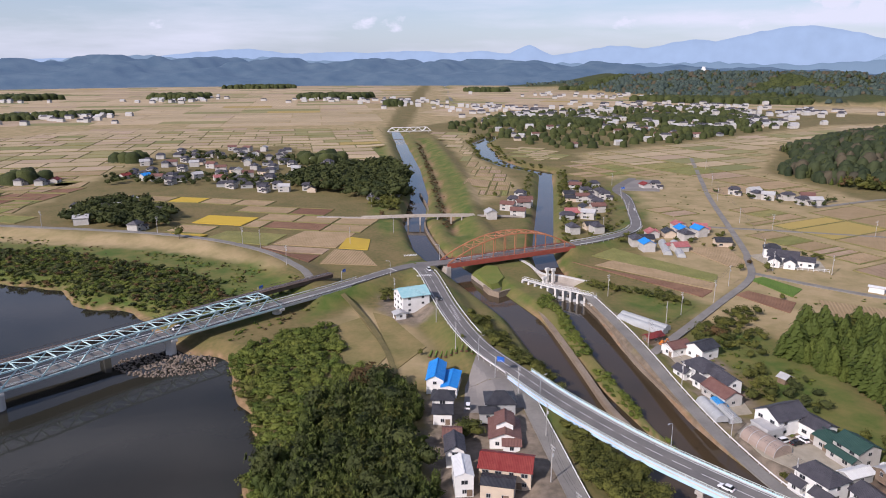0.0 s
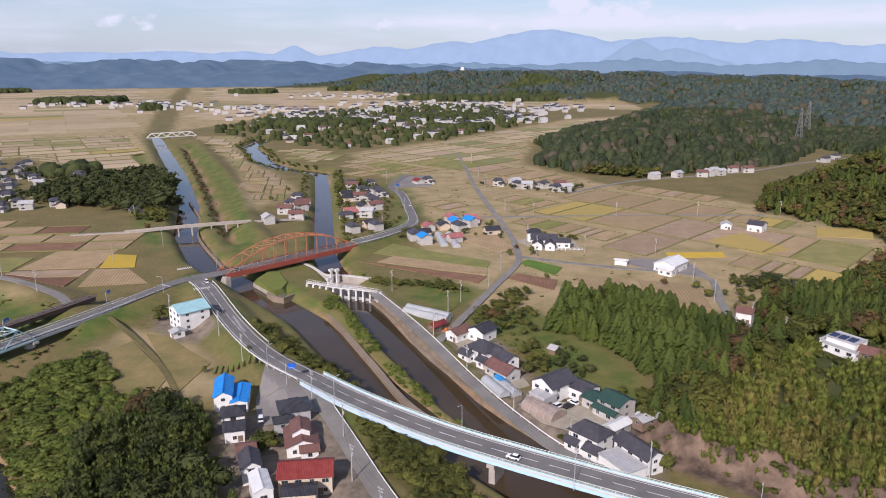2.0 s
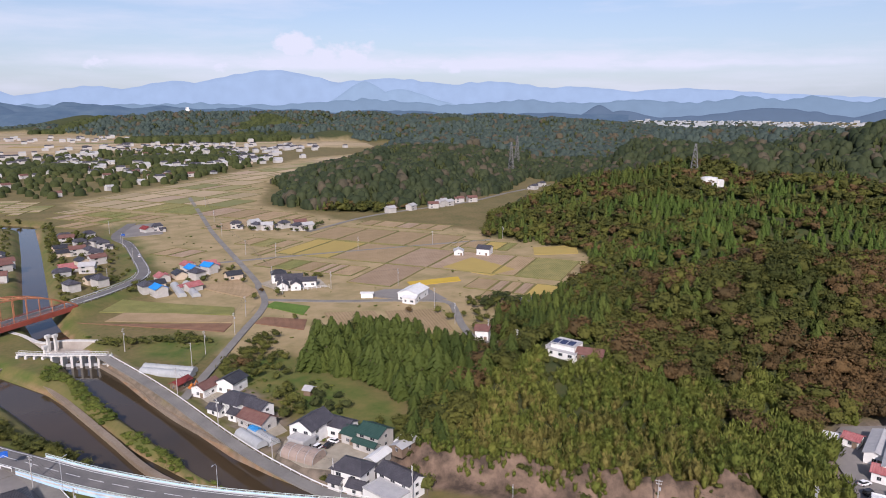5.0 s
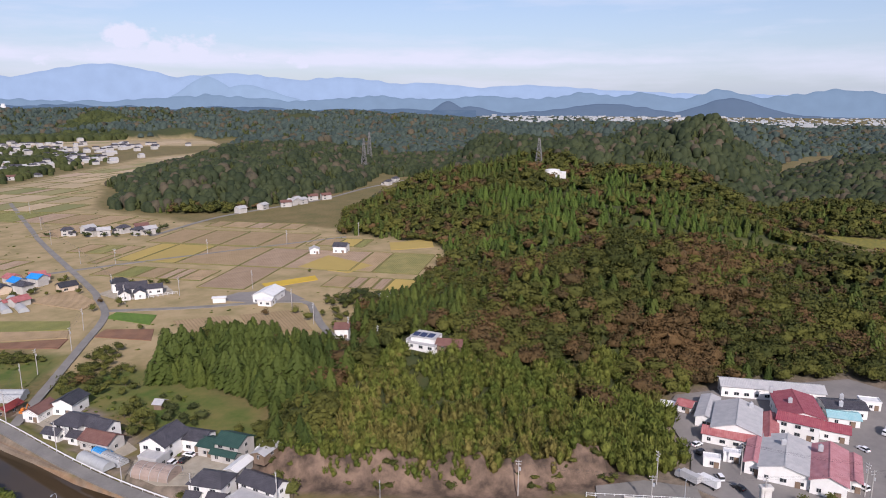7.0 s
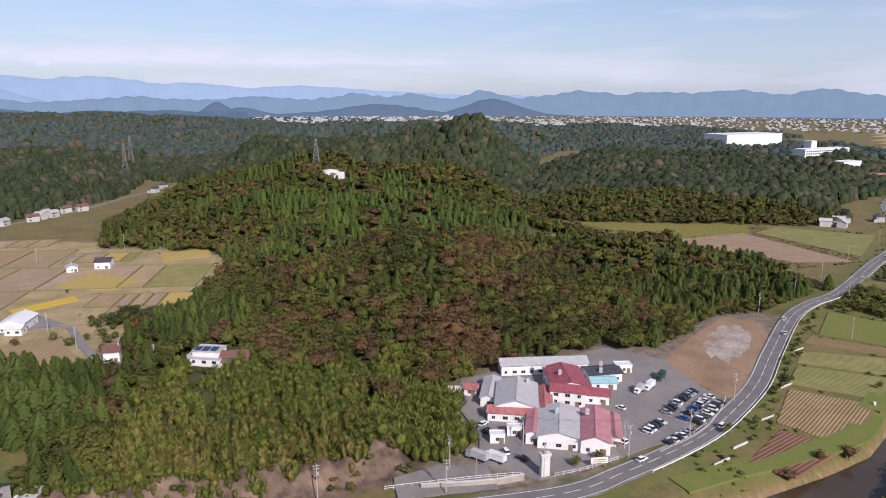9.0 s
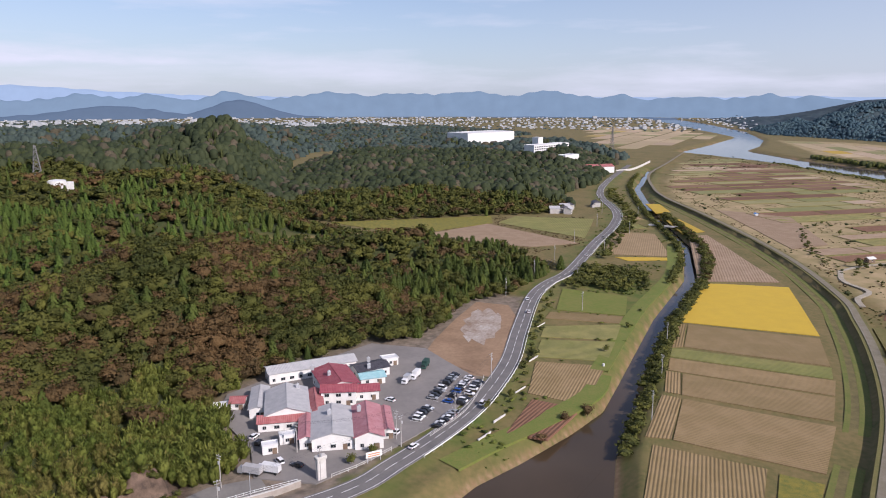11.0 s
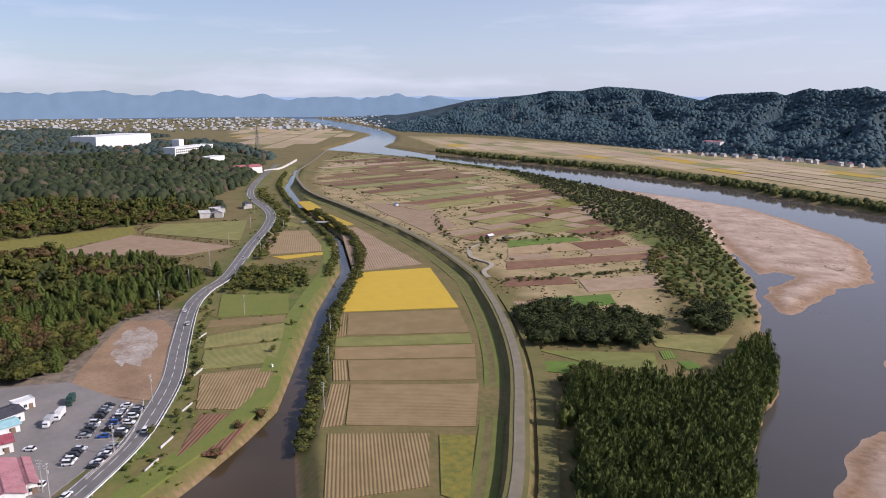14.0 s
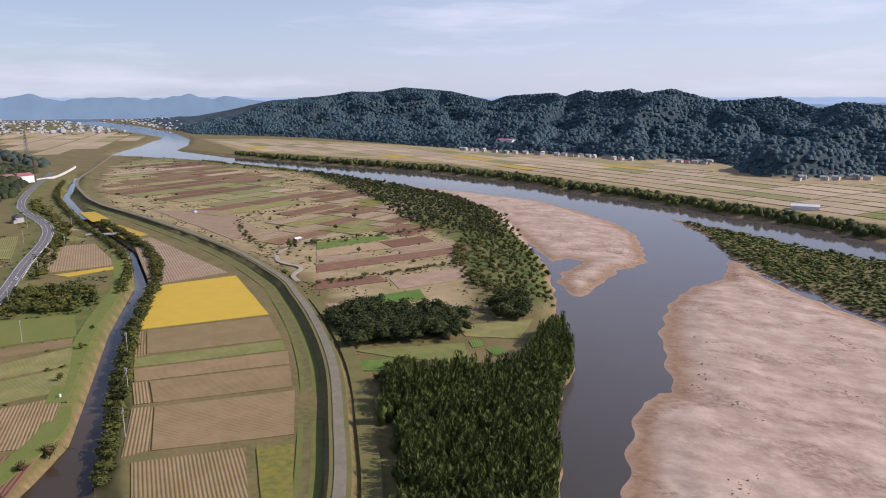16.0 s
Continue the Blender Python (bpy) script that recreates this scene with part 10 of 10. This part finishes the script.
def pole_proto():
    top = empty("utility_pole", Matrix(), "grey concrete utility pole with cross arms", "utility pole", "utility poles")
    part("pole", rod(bmesh.new(), (0, 0, -1), (0, 0, 11.5), 0.19, 0.12, 10), M_POLE, top)
    for z, w in ((10.9, 1.9), (10.0, 1.5)):
        arm = part("cross_arm", boxes((0, 0.16, z, w, 0.1, 0.12)), M_STEEL, top)
        for x in (-w / 2 + 0.1, 0.3, w / 2 - 0.1):
            part("insulator", rod(bmesh.new(), (x, 0.16, z + 0.12), (x, 0.16, z + 0.36), 0.06, 0.05, 6), W_WHITE, arm)
    part("transformer", rod(bmesh.new(), (0.42, 0, 8.2), (0.42, 0, 9.1), 0.28, 0.28, 10), M_STEEL, top)
    return top


POLE = None


def put_pole(x, y, ang, h=1.0):
    global POLE
    m = pose(x, y, ground_z(x, y), 0, 0, ang)
    if POLE is None:
        POLE = pole_proto()
        POLE.matrix_world = m
    else:
        copy_thing(POLE, m)
    return Vector((x, y, m.translation.z + 11.1))


def cable(pts, r):
    """One thin tube along points."""
    bm = bmesh.new()
    rings = [[bm.verts.new(p + Vector(o)) for o in ((r, r, 0), (-r, r, 0), (-r, -r, r), (r, -r, r))] for p in pts]
    for p, q in zip(rings, rings[1:]):
        for i in range(4):
            bm.faces.new((p[i], p[(i + 1) % 4], q[(i + 1) % 4], q[i]))
    return bm


def wires(tops):
    for a, b in zip(tops, tops[1:]):
        top = empty("power_line", Matrix(), "thin black overhead power cables between poles", "cable", "power lines")
        d = (b - a)
        n = Vector((-d.y, d.x, 0)).normalized()
        for off in (-0.8, 0.2, 0.8):
            pts = [a + d * (i / 8) + n * off + Vector((0, 0, -0.9 * 4 * (i / 8) * (1 - i / 8))) for i in range(9)]
            bm = cable(pts, 0.025)
            part("wire", bm, M_WIRE, top)


LINES = [
    ([(-24, 330), (-3, 292), (5, 262), (26, 222), (32, 196), (30, 172), (33, 150)], -60), ([(83, 336), (111, 309), (133, 327), (150, 352), (186, 380), (215, 372), (252, 352)], 30), ([(90, 197), (86, 232), (84, 268), (100, 296)], 90),
    ([(90, 197), (98, 172), (110, 148)], 60), ([(193, 408), (216, 500), (232, 585), (255, 660), (285, 760)], 80), ([(230, 478), (290, 458), (350, 440), (410, 420)], -10), ([(374, -70), (321, -101), (277, -86), (240, -72)], 20),
    ([(195, 41), (217, 18), (237, 0), (276, -15)], -40), ([(404, -30), (452, -52), (500, -72), (560, -96), (640, -130), (716, -150), (800, -160)], -20), ([(449, -80), (520, -112), (600, -150), (690, -180)], -20), ([(-112, 417), (-60, 440), (-34, 470), (-58, 560)], 80),
    ([(190, 70), (212, 52), (222, 20)], 60), ([(-88, 380), (-126, 428), (-190, 455), (-280, 478)], 20), ([(160, 100), (176, 66), (195, 41)], -60), ([(240, 300), (228, 268), (222, 236), (205, 200)], 80), ([(110, 470), (140, 520), (152, 590), (160, 660)], 70),
]
for pts, ang in LINES:
    tops = [put_pole(x, y, ang) for x, y in pts]
    if pts[0][0] < 230:
        wires(tops)


def street_lamp(x, y, z, ang):
    top = empty("street_lamp", pose(x, y, z, 0, 0, ang), "grey steel street lamp with a curved arm", "street lamp", "street lamps")
    bm = rod(bmesh.new(), (0, 0, -2), (0, 0, 7.5), 0.11, 0.08, 8)
    rod(bm, (0, 0, 7.5), (0.5, 0, 8.3), 0.08, 0.07, 8), rod(bm, (0.5, 0, 8.3), (1.8, 0, 8.6), 0.07, 0.06, 8)
    part("mast", bm, M_STEEL, top)
    part("lamp_head", boxes((2.1, 0, 8.5, 0.9, 0.34, 0.16), bevel=0.04), M_STEEL, top)


for s, off in ((130, 5.6), (170, 5.4), (215, -5.4), (255, 5.4), (300, -5.4)):
    q = along(ROAD_SOUTH, s, s + 0.4, 1)[0]
    p = side_point(q, off)
    street_lamp(p.x, p.y, p.z, math.degrees(q[3]) + (90 if off > 0 else -90))
for x, y, z in ((-2, 392, 4), (-28, 358, 4), (186, 60, 0.5)):
    street_lamp(x, y, z, 200)


def road_sign(x, y, z, ang, w, h):
    top = empty("road_sign", pose(x, y, z, 0, 0, ang), "blue direction sign on a steel mast", "road sign")
    part("mast", rod(bmesh.new(), (0, 0, -2), (0, 0, 6.2), 0.12, 0.1, 8), M_STEEL, top)
    part("arm", boxes((1.6, 0, 5.6, 3.2, 0.1, 0.1)), M_STEEL, top)
    pl = part("plate", boxes((2.0, -0.08, 4.9, w, 0.06, h), bevel=0.01), M_SIGN, top, "blue sign plate with white bars")
    for i in range(3):
        part("bar", boxes((2.0 + (i - 1) * w * 0.25, -0.12, 5.1 + 0.3 * (i % 2), w * 0.2, 0.02, 0.2)), M_LINE, pl)


road_sign(19, 236, 4.6, -20, 2.8, 2.0)
road_sign(-52, 345, 4.6, 60, 2.4, 1.6)
road_sign(-88, 318, 4.6, 60, 2.4, 1.6)
road_sign(156, 610, 0.6, 10, 3, 2)


M_PYLON = mat("weathered pylon steel", (0.20, 0.20, 0.20), (0.14, 0.135, 0.13), 0.7, 0.8)


def pylon(x, y, h, word="grey steel lattice power pylon on the hill"):
    top = empty("pylon", pose(x, y, ground_z(x, y) - 1, 0, 0, 25), word, "pylon", "pylons")
    w = lambda z: 3.6 * (1 - z / h) + 0.6
    lv = [h * i / 9 for i in range(10)]
    for sx, sy in ((-1, -1), (1, -1), (1, 1), (-1, 1)):
        part("leg", beam(bmesh.new(), (sx * w(0), sy * w(0), 0), (sx * w(h), sy * w(h), h), 0.4), M_PYLON, top)
    for a, b in zip(lv, lv[1:]):
        bm = bmesh.new()
        c = [(-1, -1), (1, -1), (1, 1), (-1, 1)]
        for i in range(4):
            p, q = c[i], c[(i + 1) % 4]
            beam(bm, (p[0] * w(a), p[1] * w(a), a), (q[0] * w(b), q[1] * w(b), b), 0.28)
            beam(bm, (q[0] * w(a), q[1] * w(a), a), (p[0] * w(b), p[1] * w(b), b), 0.28)
        part("lattice", bm, M_PYLON, top)
    for z in (0.68, 0.8, 0.92):
        part("cross_arm", beam(bmesh.new(), (-7 * (1.3 - z) - 4, 0, h * z), (7 * (1.3 - z) + 4, 0, h * z), 0.4), M_PYLON, top)


for x, y, h in ((765, 768, 50), (842, 832, 50), (619, 372, 34), (1973, -1261, 55), (1535, -336, 58)):
    pylon(x, y, h)
cas = empty("hilltop_tower", pose(1235, 3440, 50), "white tower building on a far wooded hill", "tower")
part("keep", boxes((0, 0, 0, 16, 16, 26), (0, 0, 26, 12, 12, 9), bevel=0.5), W_WHITE, cas)
part("hall", boxes((-22, 0, 0, 26, 16, 14), bevel=0.5), W_WHITE, cas)
part("base", boxes((0, 0, -40, 30, 30, 40)), M_ROCK, cas)


# ---- small things ----
def rocks(name, cx, cy, rad, n, size, z, label, seed):
    g2 = np.random.default_rng(seed)
    V, F, off = [], [], 0
    base = bmesh.new()
    bmesh.ops.create_icosphere(base, subdivisions=1, radius=1)
    bv = np.array([v.co[:] for v in base.verts])
    bf = np.array([[v.index for v in f.verts] for f in base.faces])
    base.free()
    for i in range(n):
        a, r = g2.uniform(0, 6.28), rad * math.sqrt(g2.random())
        s = size * g2.uniform(0.5, 1.4)
        V.append(bv * s * g2.uniform(0.6, 1.2, 3) * g2.uniform(0.85, 1.15, (len(bv), 1)) + np.array([cx + math.cos(a) * r * 1.7, cy + math.sin(a) * r, z]))
        F.append(bf + off)
        off += len(bv)
    tagged(new(name, np_mesh(name, np.concatenate(V), np.concatenate(F), mat("grey river stones", (0.25, 0.205, 0.165), (0.13, 0.100, 0.075), 0.9, 0.6, tint="island"))), label, "rocks", kind="stuff")


rocks("riprap", -112, 263, 12, 620, 0.55, -4.0, "grey stones piled round the bridge pier", 601)
rocks("riprap", -160, 190, 7, 120, 0.7, -4.0, "grey stones in the shallow river", 602)
rocks("debris", 78, -300, 42, 60, 0.45, -2.3, "dark driftwood and stones strewn on the sand", 603)
# garden rows and grave-like stone rows beside the forecourt
for i in range(9):
    b = empty("garden_bed", pose(-5 + i * 2.1, 263 - i * 0.4, ground_z(-5 + i * 2.1, 263 - i * 0.4) + 0.05, 0, 0, -8), "narrow planted garden bed with green rows", "garden bed", "garden beds")
    part("soil", boxes((0, 0, -0.2, 1.1, 7, 0.4), bevel=0.1), M_SOIL, b)
    for j in range(5):
        part("crop", boxes((0, j * 1.3 - 2.6, 0.2, 0.7, 1.0, 0.35), bevel=0.15), M_CROP, b)
# factory sign board, stone monument, walls
sb = empty("sign_board", pose(207, 26, Z_LOT, 0, 0, -62), "white blank sign board on two posts", "sign board")
part("board", boxes((0, 0, 1.4, 5.5, 0.2, 2.0), bevel=0.02), W_WHITE, sb)
for s in (-2.2, 2.2):
    part("post", boxes((s, 0, -0.5, 0.2, 0.2, 2.0)), M_STEEL, sb)
for i in range(2):
    part("bar", boxes((0, -0.12, 1.8 + i * 0.7, 4.0, 0.03, 0.3)), M_ORANGE_P, sb)
mo = empty("stone_tower", pose(196, 41, Z_LOT, 0, 0, -50), "tall pale weathered concrete frame at the gate", "tower")
part("shaft", boxes((0, 0, -1, 3.0, 1.6, 7.5), bevel=0.2), M_CONC_LIGHT, mo)
part("cap", boxes((0, 0, 6.5, 3.6, 2.2, 1.2), bevel=0.2), M_CONC_LIGHT, mo)


def fence(name, pts, h, material, label, gap=2.5):
    top = empty(name, Matrix(), label, "fence")
    P = smooth_line([(x, y, 0) for x, y in pts], gap)
    Z = height(np.array([p[0] for p in P]), np.array([p[1] for p in P]))
    for (x, y, _), z in zip(P, Z):
        part("post", boxes((x, y, z - 0.3, 0.16, 0.16, h + 0.4)), material, top)
    bm = bmesh.new()
    for i in range(len(P) - 1):
        for q in (0.45, 0.95):
            beam(bm, (P[i][0], P[i][1], Z[i] + h * q), (P[i + 1][0], P[i + 1][1], Z[i + 1] + h * q), 0.12)
    part("rail", bm, material, top)


fence("fence", [(197, 38), (205, 29), (214, 21)], 1.4, M_CONC_LIGHT, "pale concrete fence on the factory bank")
fence("fence", [(224, 8.5), (243, -3.2), (262, -9.5), (277, -12)], 1.2, M_CONC_LIGHT, "pale fence between car park and road")
fence("fence", [(172, 84), (186, 62), (194, 48)], 1.3, M_WHITE_RAIL, "white fence along a yard")
wall_line("retaining_wall", [(176, 74, 0.5), (186, 54, 0.8), (196, 42, 1.0)], 0.5, 1.6, -1.5, M_CONCRETE, "stained concrete retaining wall at the yard")
wall_line("retaining_wall", [(1128, -255, 1.0), (1151, -284, 1.0), (1209, -314, 1.0), (1310, -359, 1.0)], 0.8, 2.6, -2, M_CONC_LIGHT, "long pale retaining wall beside the far road")
for i, (x, y, ang) in enumerate(((222, -8, 20), (262, -24, 20), (297, -33, 10), (345, -42, 5), (236, -14, 40))):
    wall_line("ramp_wall", [(x, y, 0.4), (x + 5, y - 3, 0.3), (x + 9, y - 8, 0.2)], 0.3, 0.5, -1.0, M_CONC_LIGHT, "white concrete edge of a farm ramp")
fence("fence", [(188, 388), (200, 380), (216, 376)], 1.8, W_WHITE, "white wall panels round the large farm")
hut = house("hut", 497, -297, -70, 6, 4, 2.8, 0.8, R_WHITE, W_WOOD, "small hut with pale roof beside a field track", category="hut")
house("hut", 486, -305, -60, 4, 3, 2.2, 0.6, R_DARK, W_WOOD, "dark wooden field hut", category="hut", windows=False)
house("hut", 700, -300, 0, 3, 3, 2.2, 0.5, R_BLUE, W_WHITE, "tiny blue field hut", category="hut", windows=False)
for x, y in ((321, -99), (277, -84), (291, -64)):
    pb = empty("pump_box", pose(x + 1, y - 1, ground_z(x, y), 0, 0, 20), "white irrigation control box by a paddy", "pump box", "pump boxes")
    part("cabinet", boxes((0, 0, 0, 1.0, 0.7, 1.5), bevel=0.04), W_WHITE, pb)
    part("plinth", boxes((0, 0, -0.3, 1.4, 1.0, 0.4)), M_CONC_LIGHT, pb)
wb = empty("bridge_slab", pose(640, -190, 0.4, 0, 0, 60), "small concrete farm bridge over the creek", "bridge")
part("slab", boxes((0, 0, -0.5, 26, 4, 0.6), bevel=0.05), M_CONC_LIGHT, wb)
for s in (-1.9, 1.9):
    part("kerb", boxes((0, s, 0.1, 26, 0.25, 0.5)), M_CONC_LIGHT, wb)
track = [(470, -262, 0.5), (440, -248, 0.8), (415, -250, 0.8), (395, -232, 2.0), (374, -223, 3.4)]
strip("road_track", track, 3.2, M_GRAVEL, "pale gravel field track up to the levee", dz=0.15)
strip("road_track_plots", [(470, -262, 0.35), (490, -300, 0.3), (520, -420, 0.3)], 2.8, M_GRAVEL, "pale field track between plots")
strip("road_track_river", [(400, -405, 0.35), (340, -365, 0.3), (290, -322, 0.3), (262, -290, 0.3), (240, -262, 0.3)], 3.0, M_DRYGRASS, "grassy track along the river wood")
strip("road_path", [(-50, 331, 3.5), (-34, 299, 0.9), (-23, 266, 0.7), (-18, 244, 0.6)], 2.4, M_SOIL_DRY, "brown earth path across the mown grass", dz=0.1)
strip("road_farm_cross", [(176, 490, 0.3), (225, 478, 0.3), (296, 457, 0.3), (400, 425, 0.3)], 3.5, M_ASPHALT_OLD, "straight farm lane across the paddies", dz=0.15)
strip("road_wood_edge", [(300, 556, 0.3), (400, 596, 0.3), (530, 606, 0.3), (640, 640, 0.3), (740, 660, 0.3)], 4, M_ASPHALT_OLD, "village lane along the wooded hill", dz=0.2)


# ---- single trees ----
def lone_trees():
    protos = {}
    g2 = np.random.default_rng(700)
    for key, tv, m in (("b", T_NEAR[0], M_BROAD), ("b2", T_NEAR[1], M_BROAD), ("c", T_CEDAR_NEAR[0], M_CONIFER), ("a", T_NEAR[2], M_AUTUMN)):
        me = np_mesh("crown", tv[0], tv[1], m, attrs={"tint": np.full(len(tv[0]), 0.5)})
        bm = rod(bmesh.new(), (0, 0, -0.1), (0, 0, 0.5), 0.03, 0.015, 7)
        for i in range(4):
            rod(bm, (0, 0, 0.28 + 0.05 * i), (0.2 * math.cos(i * 1.7), 0.2 * math.sin(i * 1.7), 0.5 + 0.05 * i), 0.012, 0.005, 5)
        protos[key] = (me, bm_mesh("trunk", bm, M_BARK))
    spots = [(136, 262, 9, "c"), (128, 268, 5, "b"), (113, 240, 5, "b"), (116, 232, 6, "b2"), (230, 255, 5, "b"), (222, 300, 5, "a"), (240, 275, 4, "b"), (126, 216, 4, "b"), (131, 196, 5, "b"), (136, 184, 5, "b2"), (128, 164, 6, "b"), (120, 160, 5, "b"),
             (117, 150, 7, "b"), (98, 160, 4, "b2"), (-9, 262, 3, "b"), (8, 270, 2.5, "b"), (22, 205, 3, "b"), (12, 178, 3, "b"), (182, 378, 6, "b2"), (178, 392, 4, "a"), (168, 380, 5, "b"), (226, -30, 5, "a"), (240, -40, 5, "a"), (248, -50, 6, "a"), (258, -22, 4, "b"),
             (246, -12, 4.5, "b2"), (310, -70, 4, "b"), (345, -88, 3.5, "b"), (470, -72, 9, "c"), (455, -60, 7, "b"), (205, 33, 4.5, "b"), (212, 27, 4.5, "b"), (192, 195, 6, "b2"), (200, 200, 7, "c"), (225, 190, 8, "c"), (228, 182, 8, "c"), (205, 160, 6, "b"), (-170, 440, 9, "b"), (-90, 330, 3, "b"),
             (-46, 520, 6, "a"), (-115, 640, 11, "a"), (430, -310, 5, "b"), (520, -350, 6, "b"), (560, -400, 6, "b2"), (600, -330, 5, "b"), (480, -280, 8, "b"), (300, 355, 3, "b"), (168, 330, 4, "b"), (64, 640, 5, "b"), (45, 600, 6, "b")]
    for k in range(150):
        x, y = g2.uniform(126, 182), g2.uniform(200, 292)
        if area_dist(np.array([x]), np.array([y]), HILL_MAIN)[0] < -1 and math.hypot(x - 155, y - 250) < 50:
            spots.append((x, y, g2.uniform(10, 15), "c"))
    for x, y, h, key in spots:
        cr, tr = protos[key]
        tall, wide = (1.1, 1.3 + 0.3 * g2.random()) if key == "c" else (1.0, 1.0)
        top = empty("tree", pose(x, y, ground_z(x, y) - 0.15, 0, 0, g2.uniform(0, 360)), {"c": "tall dark green pointed cedar tree", "a": "small tree with rust-brown autumn leaves"}.get(key, "green broadleaf tree with a rounded crown"), "tree", "single trees")
        for nm, me in (("trunk", tr), ("crown", cr)):
            o = new(nm, me)
            o.parent = top
            o.scale = (h * wide, h * wide, h * tall)


lone_trees()
